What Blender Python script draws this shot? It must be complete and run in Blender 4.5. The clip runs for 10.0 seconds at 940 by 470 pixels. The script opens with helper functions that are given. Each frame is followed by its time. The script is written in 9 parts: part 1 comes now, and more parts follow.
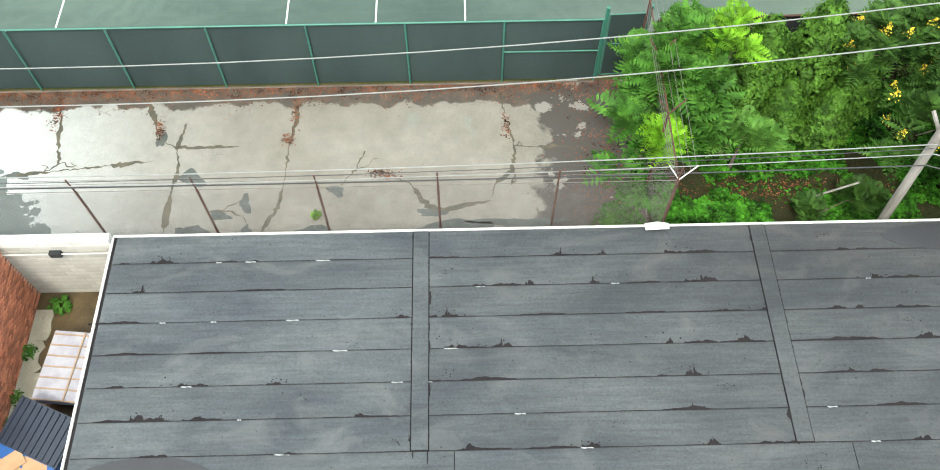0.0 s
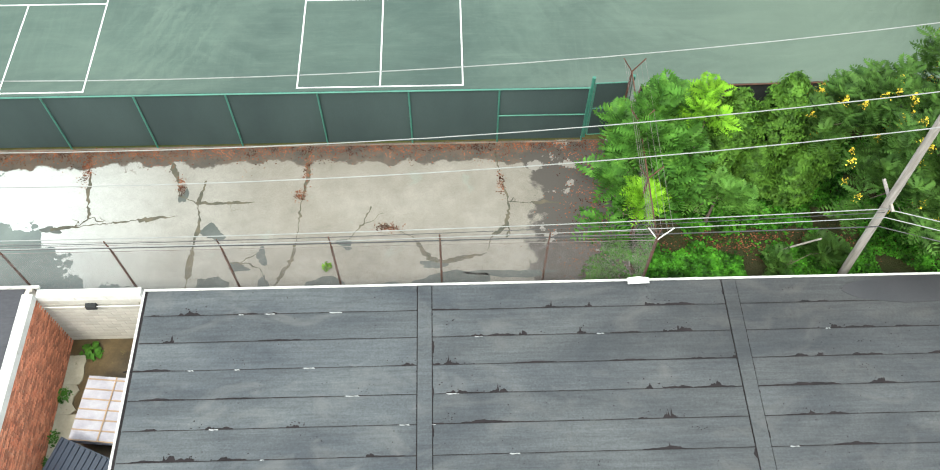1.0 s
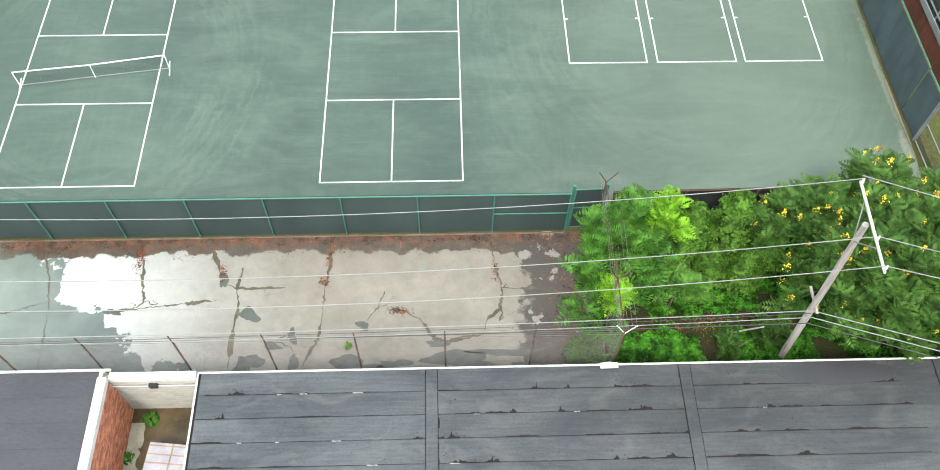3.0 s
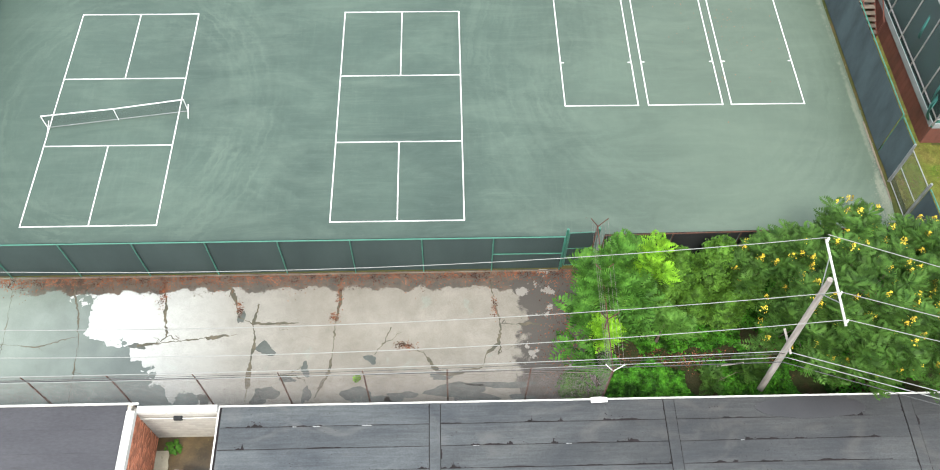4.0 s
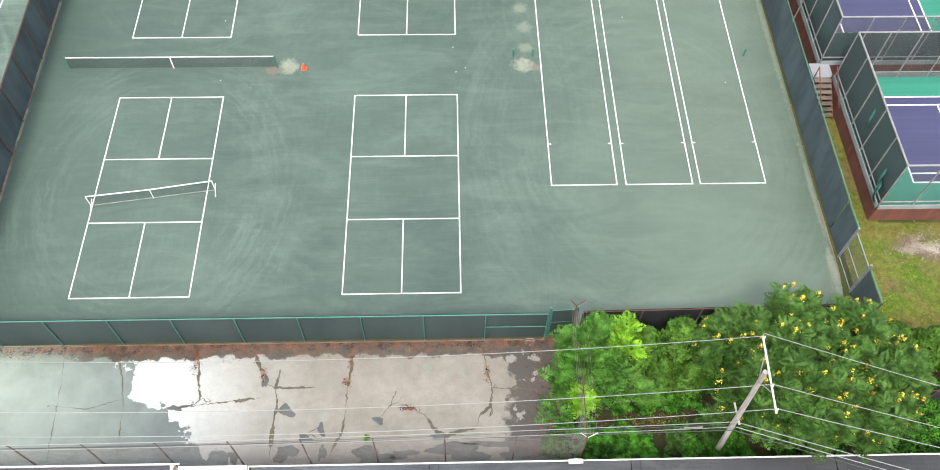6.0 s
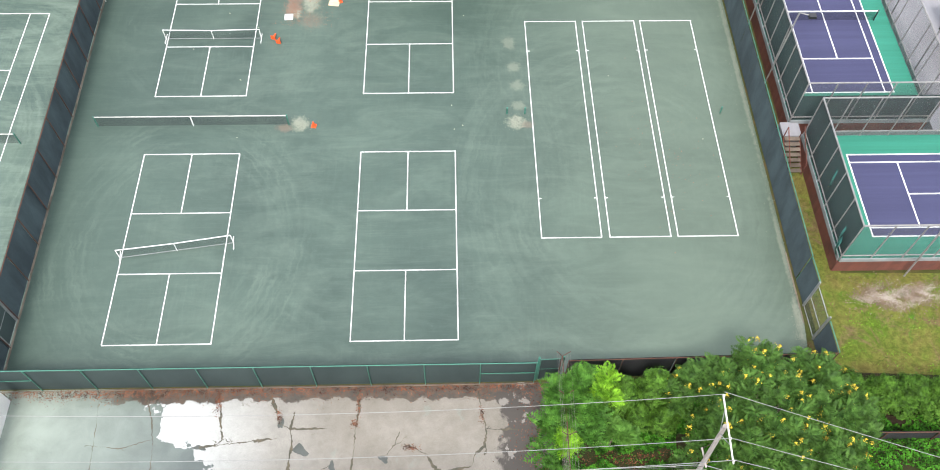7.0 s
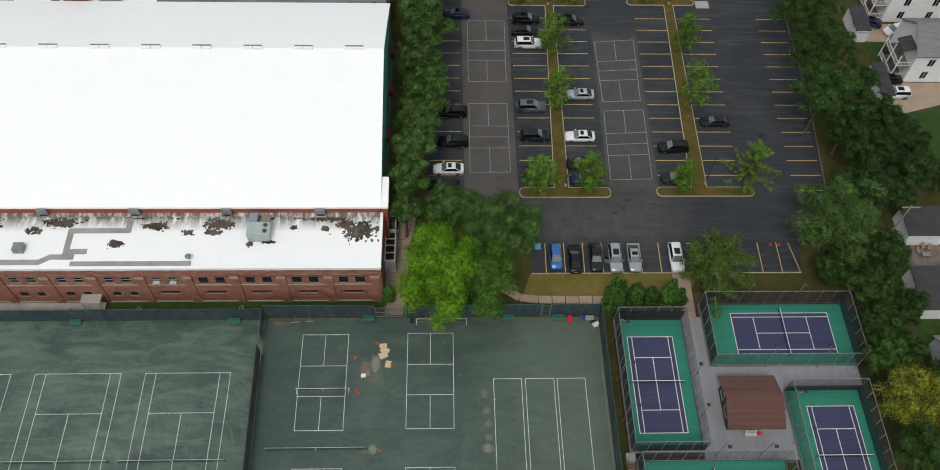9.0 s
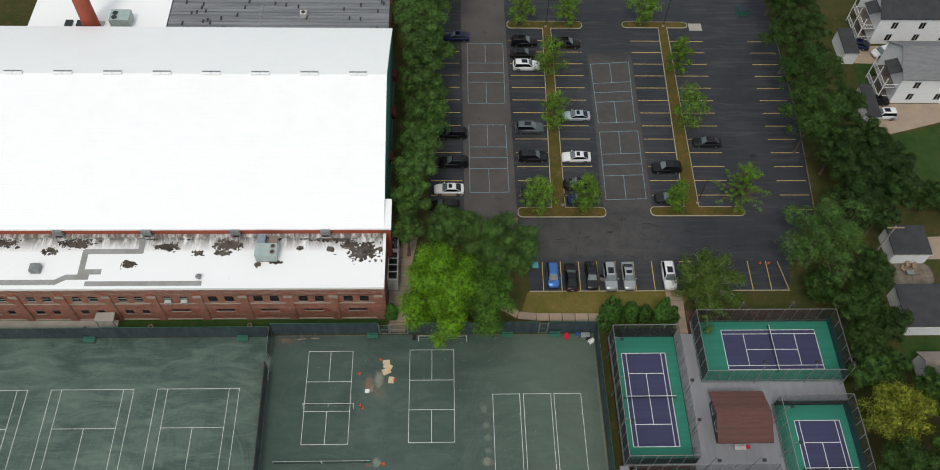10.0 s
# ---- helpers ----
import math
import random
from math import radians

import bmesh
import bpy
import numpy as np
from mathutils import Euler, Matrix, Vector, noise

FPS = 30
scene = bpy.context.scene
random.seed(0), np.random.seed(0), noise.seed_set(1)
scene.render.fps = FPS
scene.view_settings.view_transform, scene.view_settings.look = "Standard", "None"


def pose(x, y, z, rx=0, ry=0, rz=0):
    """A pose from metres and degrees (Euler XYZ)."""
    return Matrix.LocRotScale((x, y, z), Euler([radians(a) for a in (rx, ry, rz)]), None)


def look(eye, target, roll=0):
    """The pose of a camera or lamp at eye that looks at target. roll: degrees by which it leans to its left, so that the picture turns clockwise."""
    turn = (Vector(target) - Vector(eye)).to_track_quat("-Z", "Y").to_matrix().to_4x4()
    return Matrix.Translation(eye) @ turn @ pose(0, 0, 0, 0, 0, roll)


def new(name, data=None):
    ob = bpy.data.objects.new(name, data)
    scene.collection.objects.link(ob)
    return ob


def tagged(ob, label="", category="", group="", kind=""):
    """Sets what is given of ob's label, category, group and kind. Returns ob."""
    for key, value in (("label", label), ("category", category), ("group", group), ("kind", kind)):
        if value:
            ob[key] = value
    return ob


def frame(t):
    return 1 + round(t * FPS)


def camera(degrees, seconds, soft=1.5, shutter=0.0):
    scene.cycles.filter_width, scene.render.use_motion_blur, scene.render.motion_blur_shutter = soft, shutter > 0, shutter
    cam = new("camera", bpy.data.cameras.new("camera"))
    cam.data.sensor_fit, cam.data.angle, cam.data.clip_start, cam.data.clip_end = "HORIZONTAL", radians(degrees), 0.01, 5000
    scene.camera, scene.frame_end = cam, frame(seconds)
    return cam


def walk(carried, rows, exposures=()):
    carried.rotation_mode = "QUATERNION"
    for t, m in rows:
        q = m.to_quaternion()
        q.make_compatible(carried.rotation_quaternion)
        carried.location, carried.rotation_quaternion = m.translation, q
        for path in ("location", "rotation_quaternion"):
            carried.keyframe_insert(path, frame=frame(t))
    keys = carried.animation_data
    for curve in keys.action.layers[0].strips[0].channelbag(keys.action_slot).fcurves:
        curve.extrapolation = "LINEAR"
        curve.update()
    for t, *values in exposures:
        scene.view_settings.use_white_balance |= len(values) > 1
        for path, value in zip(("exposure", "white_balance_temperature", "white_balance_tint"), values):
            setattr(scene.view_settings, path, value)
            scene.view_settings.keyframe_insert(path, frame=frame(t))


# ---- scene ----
cam = camera(58.0, 10.0, soft=1.0)
PATH = [
    (0, (5.822, -20.893, 21.166), (5.842, -19.876, 19.444), -0.2),
    (0.5, (5.698, -21.04, 22.427), (5.73, -20.004, 20.716), 0.4),
    (1, (5.605, -21.191, 23.658), (5.646, -20.137, 21.959), 0.7),
    (1.5, (5.57, -21.217, 25.027), (5.613, -20.157, 23.332), 0.9),
    (2, (5.475, -21.246, 26.521), (5.525, -20.184, 24.827), 1.3),
    (2.5, (5.372, -21.205, 28.026), (5.428, -20.147, 26.33), 1.6),
    (4, (5.404, -20.995, 32.404), (5.453, -19.938, 30.708), 1.4),
    (4.5, (5.404, -20.934, 33.85), (5.455, -19.875, 32.154), 1.5),
    (5, (5.455, -20.879, 35.315), (5.504, -19.817, 33.621), 1.5),
    (6.5, (5.721, -20.476, 40.209), (5.765, -19.419, 38.511), 1.3),
    (7, (5.784, -20.356, 43.832), (5.828, -19.298, 42.135), 1.3),
    (7.2, (5.639, -20.198, 48.118), (5.687, -19.138, 46.423), 1.5),
    (7.5, (5.481, -19.859, 57.953), (5.536, -18.797, 56.259), 2.0),
    (7.6, (5.394, -19.879, 61.747), (5.451, -18.812, 60.056), 2.08),
    (7.7, (5.307, -19.899, 65.541), (5.365, -18.828, 63.853), 2.16),
    (7.8, (5.221, -19.919, 69.334), (5.28, -18.843, 67.649), 2.24),
    (7.9, (5.134, -19.939, 73.128), (5.194, -18.859, 71.446), 2.32),
    (8, (5.047, -19.959, 76.922), (5.109, -18.874, 75.243), 2.4),
    (8.1, (4.963, -20.013, 80.803), (5.025, -18.925, 79.126), 2.48),
    (8.2, (4.878, -20.067, 84.684), (4.942, -18.976, 83.009), 2.56),
    (8.3, (4.794, -20.12, 88.564), (4.858, -19.026, 86.891), 2.64),
    (8.4, (4.709, -20.174, 92.445), (4.775, -19.077, 90.774), 2.72),
    (8.5, (4.625, -20.228, 96.326), (4.691, -19.128, 94.657), 2.8),
    (8.6, (4.517, -20.303, 98.986), (4.584, -19.202, 97.317), 2.84),
    (8.7, (4.446, -20.352, 100.714), (4.515, -19.25, 99.047), 2.87),
    (8.8, (4.403, -20.382, 101.778), (4.472, -19.28, 100.111), 2.88),
    (8.9, (4.376, -20.401, 102.443), (4.445, -19.298, 100.776), 2.89),
    (9, (4.354, -20.416, 102.975), (4.424, -19.313, 101.308), 2.9),
    (9.5, (4.499, -20.618, 105.423), (4.566, -19.511, 103.758), 2.7),
    (10, (4.157, -20.823, 107.847), (4.228, -19.714, 106.185), 2.9),
]
EXPOSURES = [(0, 1.72, 6600, 2), (2.5, 1.72, 6550, 4.5), (5.0, 1.68, 6600, 10), (6.8, 1.66, 6550, 12), (7.2, 1.6, 6450, 14), (7.5, 1.45, 6420, 17), (8.0, 0.49, 6450, 11), (8.5, 0.0, 6600, 9), (9.0, -0.05, 6600, 8), (10, -0.05, 6600, 8)]
walk(cam, [(t, look(eye, target, roll)) for t, eye, target, roll in PATH], EXPOSURES)

# ---- world and light ----
world = bpy.data.worlds.new("world")
scene.world = world
world.use_nodes = True
wn, wl = world.node_tree.nodes, world.node_tree.links
sky = wn.new("ShaderNodeTexSky")
sky.sky_type = 'NISHITA'
sky.sun_disc = False
sky.sun_elevation, sky.sun_rotation = radians(58), radians(200)
sky.air_density, sky.dust_density, sky.ozone_density = 1.0, 4.0, 1.0
cloud = wn.new("ShaderNodeMix")
cloud.data_type = 'RGBA'
cloud.inputs[0].default_value = 0.72
cloud.inputs[7].default_value = (6.6, 7.0, 7.3, 1)
wl.new(sky.outputs[0], cloud.inputs[6])
wl.new(cloud.outputs[2], wn["Background"].inputs[0])
wn["Background"].inputs[1].default_value = 0.118
sun_data = bpy.data.lights.new("sun", 'SUN')
sun_data.energy, sun_data.angle, sun_data.color = 1.12, radians(12), (1.0, 0.96, 0.9)
sun = new("sun", sun_data)
sun.matrix_world = look((-20, -60, 100), (0, 0, 0))


# ---- helpers for building ----
class Geo:
    """Collects vertices and faces of one mesh."""

    def __init__(self):
        self.v, self.f = [], []

    def add(self, verts, faces):
        n = len(self.v)
        self.v += [tuple(p) for p in verts]
        self.f += [tuple(i + n for i in q) for q in faces]
        return self

    def box(self, x0, x1, y0, y1, z0, z1):
        return self.add([(x0, y0, z0), (x1, y0, z0), (x1, y1, z0), (x0, y1, z0), (x0, y0, z1), (x1, y0, z1), (x1, y1, z1), (x0, y1, z1)],
                        [(0, 3, 2, 1), (4, 5, 6, 7), (0, 1, 5, 4), (1, 2, 6, 5), (2, 3, 7, 6), (3, 0, 4, 7)])

    def tube(self, p, q, r, n=6, r2=None):
        p, q = Vector(p), Vector(q)
        d = (q - p).normalized()
        a = d.orthogonal().normalized()
        b = d.cross(a)
        r2 = r if r2 is None else r2
        ring = [(math.cos(6.28318 * i / n), math.sin(6.28318 * i / n)) for i in range(n)]
        vs = [p + (a * c + b * s) * r for c, s in ring] + [q + (a * c + b * s) * r2 for c, s in ring]
        fs = [(i, (i + 1) % n, n + (i + 1) % n, n + i) for i in range(n)] + [tuple(range(n))[::-1], tuple(range(n, 2 * n))]
        return self.add(vs, fs)

    def path(self, pts, r, n=6):
        pts = [Vector(p) for p in pts]
        rings = []
        for i, p in enumerate(pts):
            d = (pts[min(i + 1, len(pts) - 1)] - pts[max(i - 1, 0)]).normalized()
            a = d.cross(Vector((0.31, 0.17, 0.93))).normalized()
            b = d.cross(a)
            rings.append([p + (a * math.cos(6.28318 * k / n) + b * math.sin(6.28318 * k / n)) * r for k in range(n)])
        return self.loft(rings)

    def prism(self, outline, z0, z1):
        n = len(outline)
        vs = [(x, y, z0) for x, y in outline] + [(x, y, z1) for x, y in outline]
        return self.add(vs, [tuple(range(n))[::-1], tuple(range(n, 2 * n))] + [(i, (i + 1) % n, n + (i + 1) % n, n + i) for i in range(n)])

    def slab(self, p, q, width, z0, z1):
        """A bar lying from p to q (x, y)."""
        d = Vector((q[0] - p[0], q[1] - p[1])).normalized() * (width / 2)
        return self.prism([(p[0] + d.y, p[1] - d.x), (q[0] + d.y, q[1] - d.x), (q[0] - d.y, q[1] + d.x), (p[0] - d.y, p[1] + d.x)], z0, z1)

    def loft(self, rings, close=True):
        n = len(rings[0])
        vs = [p for ring in rings for p in ring]
        fs = []
        for k in range(len(rings) - 1):
            for i in range(n if close else n - 1):
                j = (i + 1) % n
                fs.append((k * n + i, k * n + j, (k + 1) * n + j, (k + 1) * n + i))
        if close:
            fs += [tuple(range(n))[::-1], tuple((len(rings) - 1) * n + i for i in range(n))]
        return self.add(vs, fs)

    def mesh(self, name, smooth=False):
        me = bpy.data.meshes.new(name)
        me.from_pydata(self.v, [], self.f)
        bm = bmesh.new()
        bm.from_mesh(me)
        bmesh.ops.recalc_face_normals(bm, faces=bm.faces)
        bm.to_mesh(me)
        bm.free()
        if smooth:
            me.shade_smooth()
        return me


def part(name, geo, material, parent=None, label="", kind="", smooth=False):
    me = geo.mesh(name, smooth) if isinstance(geo, Geo) else geo
    if not me.materials:
        me.materials.append(material)
    ob = new(name, me)
    ob.parent = parent
    if me.materials[0] is not material:
        ob.material_slots[0].link = 'OBJECT'
        ob.material_slots[0].material = material
    if label or kind:
        tagged(ob, label, kind=kind)
    return ob


def thing(name, label, category, group="", kind="", at=(0, 0, 0), turn=0.0):
    ob = new(name)
    ob.empty_display_size = 0.2
    ob.matrix_basis = pose(at[0], at[1], at[2], 0, 0, turn)
    return tagged(ob, label, category, group, kind)


def solid(name, geo, material, label, category, group="", kind="", smooth=False):
    """A thing that is one mesh."""
    return tagged(part(name, geo, material, None, smooth=smooth), label, category, group, kind)


# ---- materials ----
def base(name):
    m = bpy.data.materials.new(name)
    m.use_nodes = True
    return m, m.node_tree.nodes, m.node_tree.links, m.node_tree.nodes["Principled BSDF"]


def noise_node(n, l, vec, scale, detail=5.0, rough=0.6, distort=0.0):
    t = n.new("ShaderNodeTexNoise")
    t.inputs["Scale"].default_value, t.inputs["Detail"].default_value = scale, detail
    t.inputs["Roughness"].default_value, t.inputs["Distortion"].default_value = rough, distort
    l.new(vec, t.inputs["Vector"])
    return t.outputs[0]


def ramp(n, l, fac, stops):
    r = n.new("ShaderNodeValToRGB")
    e = r.color_ramp.elements
    while len(e) < len(stops):
        e.new(0.5)
    for el, (p, c) in zip(e, stops):
        el.position = p
        el.color = (*c, 1) if isinstance(c, tuple) else (c, c, c, 1)
    l.new(fac, r.inputs[0])
    return r.outputs[0]


def mixed(n, l, fac, a, b, mode='MIX'):
    m = n.new("ShaderNodeMix")
    m.data_type, m.blend_type = 'RGBA', mode
    for sock, val in ((m.inputs[0], fac), (m.inputs[6], a), (m.inputs[7], b)):
        if isinstance(val, (int, float)):
            sock.default_value = val
        elif isinstance(val, tuple):
            sock.default_value = (*val, 1)
        else:
            l.new(val, sock)
    return m.outputs[2]


def coords(n, l, scale=(1, 1, 1), turn=(0, 0, 0)):
    t = n.new("ShaderNodeTexCoord")
    m = n.new("ShaderNodeMapping")
    m.inputs["Scale"].default_value = scale
    m.inputs["Rotation"].default_value = turn
    l.new(t.outputs["Object"], m.inputs[0])
    return m.outputs[0]


def bumped(n, l, p, height, strength, distance=0.02):
    b = n.new("ShaderNodeBump")
    b.inputs["Strength"].default_value, b.inputs["Distance"].default_value = strength, distance
    l.new(height, b.inputs["Height"])
    l.new(b.outputs[0], p.inputs["Normal"])


def surface(name, c1, c2, big=0.6, fine=14.0, rough=0.8, metal=0.0, bump=0.3, stretch=(1, 1, 1), stain=None, vary=0.0, contrast=0.2, spec=0.5):
    """Two-scale procedural surface: c1 to c2 in large clouds, fine grain over it, optional stains."""
    m, n, l, p = base(name)
    vec = coords(n, l, stretch)
    large = noise_node(n, l, vec, big, 6, 0.6)
    small = noise_node(n, l, vec, fine, 6, 0.7)
    col = mixed(n, l, ramp(n, l, large, [(0.36, 0.0), (0.64, 1.0)]), c1, c2)
    col = mixed(n, l, contrast, col, ramp(n, l, small, [(0.25, 0.15), (0.75, 1.0)]), 'MULTIPLY')
    if stain:
        sm = noise_node(n, l, vec, big * 2.7, 8, 0.7, 0.6)
        col = mixed(n, l, ramp(n, l, sm, [(0.60, 0.0), (0.70, 0.8)]), col, stain)
    if vary:
        info = n.new("ShaderNodeObjectInfo")
        col = mixed(n, l, 1.0, col, ramp(n, l, info.outputs["Random"], [(0.0, 1.0 - vary), (1.0, 1.0)]), 'MULTIPLY')
    l.new(col, p.inputs["Base Color"])
    p.inputs["Roughness"].default_value, p.inputs["Metallic"].default_value = rough, metal
    p.inputs["Specular IOR Level"].default_value = spec
    if bump:
        bumped(n, l, p, small, bump)
    return m


def plain(name, c, rough=0.5, metal=0.0):
    return surface(name, c, tuple(x * 0.82 for x in c), 3.0, 30.0, rough, metal, 0.08, contrast=0.12)


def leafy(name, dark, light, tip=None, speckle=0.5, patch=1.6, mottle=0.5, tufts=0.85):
    m, n, l, p = base(name)
    g = n.new("ShaderNodeNewGeometry")
    stops = [(0.0, dark), (0.75, light)] + ([(1.0, tip)] if tip else [])
    vec = coords(n, l)
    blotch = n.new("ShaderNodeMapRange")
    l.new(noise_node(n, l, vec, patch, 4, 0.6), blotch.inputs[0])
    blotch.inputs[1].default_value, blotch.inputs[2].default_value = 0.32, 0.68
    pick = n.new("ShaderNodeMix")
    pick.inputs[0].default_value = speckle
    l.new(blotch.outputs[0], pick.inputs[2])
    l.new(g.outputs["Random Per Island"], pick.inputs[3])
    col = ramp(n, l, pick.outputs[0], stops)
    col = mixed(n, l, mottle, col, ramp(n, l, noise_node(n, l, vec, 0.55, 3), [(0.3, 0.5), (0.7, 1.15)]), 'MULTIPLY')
    # tufts: dark blotches at random, painting the shade between leaf clumps
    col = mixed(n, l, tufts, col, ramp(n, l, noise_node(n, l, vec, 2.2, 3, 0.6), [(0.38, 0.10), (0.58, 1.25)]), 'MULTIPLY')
    one = n.new("ShaderNodeObjectInfo")
    col = mixed(n, l, 1.0, col, ramp(n, l, one.outputs["Random"], [(0.0, 0.80), (1.0, 1.2)]), 'MULTIPLY')
    l.new(col, p.inputs["Base Color"])
    p.inputs["Roughness"].default_value = 0.55
    p.inputs["Specular IOR Level"].default_value = 0.12
    tr = n.new("ShaderNodeBsdfTranslucent")
    l.new(col, tr.inputs[0])
    mx = n.new("ShaderNodeMixShader")
    mx.inputs[0].default_value = 0.12
    l.new(p.outputs[0], mx.inputs[1])
    l.new(tr.outputs[0], mx.inputs[2])
    l.new(mx.outputs[0], n["Material Output"].inputs[0])
    return m


def see_through(name, c, cover, rough=0.7):
    """A fine net or woven screen: only part of it is thread."""
    m, n, l, p = base(name)
    vec = coords(n, l)
    l.new(mixed(n, l, noise_node(n, l, vec, 0.9, 4), c, tuple(x * 0.6 for x in c)), p.inputs["Base Color"])
    p.inputs["Roughness"].default_value = rough
    p.inputs["Alpha"].default_value = cover
    return m


def court_clay(name, c1, c2, pale, brush=1.0, sweeps=(), spots=()):
    """Crushed green stone court: broad damp and dry clouds, faint drag-brush streaks, worn specks, and brush sweeps along arcs.
    sweeps: (x, y, inner radius, outer radius, strength). spots: dug or sanded places (x, y, rx, ry, strength, colour)."""
    m, n, l, p = base(name)
    vec = coords(n, l)

    def calc(op, *vals):
        q = n.new("ShaderNodeMath")
        q.operation = op
        for sock, v in zip(q.inputs, vals):
            if isinstance(v, (int, float)):
                sock.default_value = v
            else:
                l.new(v, sock)
        return q.outputs[0]

    def span(v, a, b, to=1.0):
        q = n.new("ShaderNodeMapRange")
        q.interpolation_type = 'SMOOTHSTEP'
        l.new(v, q.inputs[0])
        q.inputs[1].default_value, q.inputs[2].default_value, q.inputs[4].default_value = a, b, to
        return q.outputs[0]
    cloud_ = noise_node(n, l, vec, 0.085, 6, 0.6, 0.8)
    grain = noise_node(n, l, vec, 26, 4, 0.7)
    sep = n.new("ShaderNodeSeparateXYZ")
    l.new(vec, sep.inputs[0])
    col = mixed(n, l, ramp(n, l, cloud_, [(0.34, 0.0), (0.68, 1.0)]), c1, c2)
    drift = noise_node(n, l, coords(n, l, (0.16, 0.5, 1)), 1.0, 8, 0.66, 1.2)
    col = mixed(n, l, ramp(n, l, drift, [(0.44, 0.0), (0.74, 0.30 * brush)]), col, pale)
    streak = noise_node(n, l, coords(n, l, (0.30, 4.2, 1)), 1.3, 8, 0.72, 0.6)
    col = mixed(n, l, ramp(n, l, streak, [(0.50, 0.0), (0.76, 0.16 * brush)]), col, pale)
    rake = noise_node(n, l, coords(n, l, (5.0, 0.45, 1)), 1.1, 6, 0.7, 0.5)
    lane = ramp(n, l, noise_node(n, l, vec, 0.16, 4, 0.6, 0.4), [(0.46, 0.0), (0.60, 1.0)])
    col = mixed(n, l, mixed(n, l, 1.0, ramp(n, l, rake, [(0.48, 0.0), (0.72, 0.13 * brush)]), lane, 'MULTIPLY'), col, pale)
    mott = noise_node(n, l, vec, 1.3, 8, 0.74, 0.4)
    col = mixed(n, l, 0.4, col, ramp(n, l, mott, [(0.3, 0.76), (0.7, 1.12)]), 'MULTIPLY')
    col = mixed(n, l, span(sep.outputs[0], 4.0, 22.0, 0.40), col, tuple(0.5 * (a + b) * k for a, b, k in zip(c2, pale, (1.14, 1.03, 0.90))))
    if name.startswith("green"):
        col = mixed(n, l, span(sep.outputs[0], -7.0, -18.0, 0.40), col, tuple(a * 1.15 for a in c1))
    for k, (cx, cy, r0, r1, strength) in enumerate(sweeps):
        dx, dy = calc('SUBTRACT', sep.outputs[0], cx), calc('MULTIPLY', calc('SUBTRACT', sep.outputs[1], cy), 0.8)
        away = calc('SQRT', calc('ADD', calc('MULTIPLY', dx, dx), calc('MULTIPLY', dy, dy)))
        arc = n.new("ShaderNodeCombineXYZ")
        l.new(calc('MULTIPLY', calc('ADD', away, calc('MULTIPLY', mott, 0.9)), 3.4), arc.inputs[0])
        l.new(calc('MULTIPLY', calc('ARCTAN2', dy, dx), 1.6), arc.inputs[1])
        arc.inputs[2].default_value = 7.3 * k
        hair = noise_node(n, l, arc.outputs[0], 1.0, 6, 0.68, 0.3)
        ring = calc('MULTIPLY', span(away, r0, r0 + 1.6), span(away, r1, r1 - 2.2))
        worn = ramp(n, l, noise_node(n, l, vec, 0.20 + 0.02 * k, 4, 0.6), [(0.40, 0.15), (0.62, 1.0)])
        amount = mixed(n, l, 1.0, mixed(n, l, 1.0, ramp(n, l, hair, [(0.46, 0.0), (0.70, strength)]), ring, 'MULTIPLY'), worn, 'MULTIPLY')
        col = mixed(n, l, amount, col, pale)
        dark = mixed(n, l, 1.0, mixed(n, l, 1.0, ramp(n, l, hair, [(0.30, 0.5 * strength), (0.48, 0.0)]), ring, 'MULTIPLY'), worn, 'MULTIPLY')
        col = mixed(n, l, dark, col, c1)
    if spots:
        fray = noise_node(n, l, vec, 2.2, 6, 0.72, 0.6)
    for cx, cy, rx, ry, strength, tone in spots:
        dx, dy = calc('DIVIDE', calc('SUBTRACT', sep.outputs[0], cx), rx), calc('DIVIDE', calc('SUBTRACT', sep.outputs[1], cy), ry)
        away = calc('SQRT', calc('ADD', calc('MULTIPLY', dx, dx), calc('MULTIPLY', dy, dy)))
        col = mixed(n, l, span(calc('ADD', away, calc('MULTIPLY', calc('SUBTRACT', fray, 0.5), 2.4)), 1.25, 0.45, strength), col, tone)
    specks = noise_node(n, l, vec, 5.5, 6, 0.8)
    col = mixed(n, l, ramp(n, l, specks, [(0.60, 0.0), (0.74, 0.34)]), col, pale)
    col = mixed(n, l, 0.25, col, ramp(n, l, grain, [(0.2, 0.4), (0.8, 1.0)]), 'MULTIPLY')
    l.new(col, p.inputs["Base Color"])
    l.new(ramp(n, l, cloud_, [(0.3, 0.5), (0.7, 0.72)]), p.inputs["Roughness"])
    p.inputs["Specular IOR Level"].default_value = 0.5
    bumped(n, l, p, grain, 0.15, 0.01)
    return m


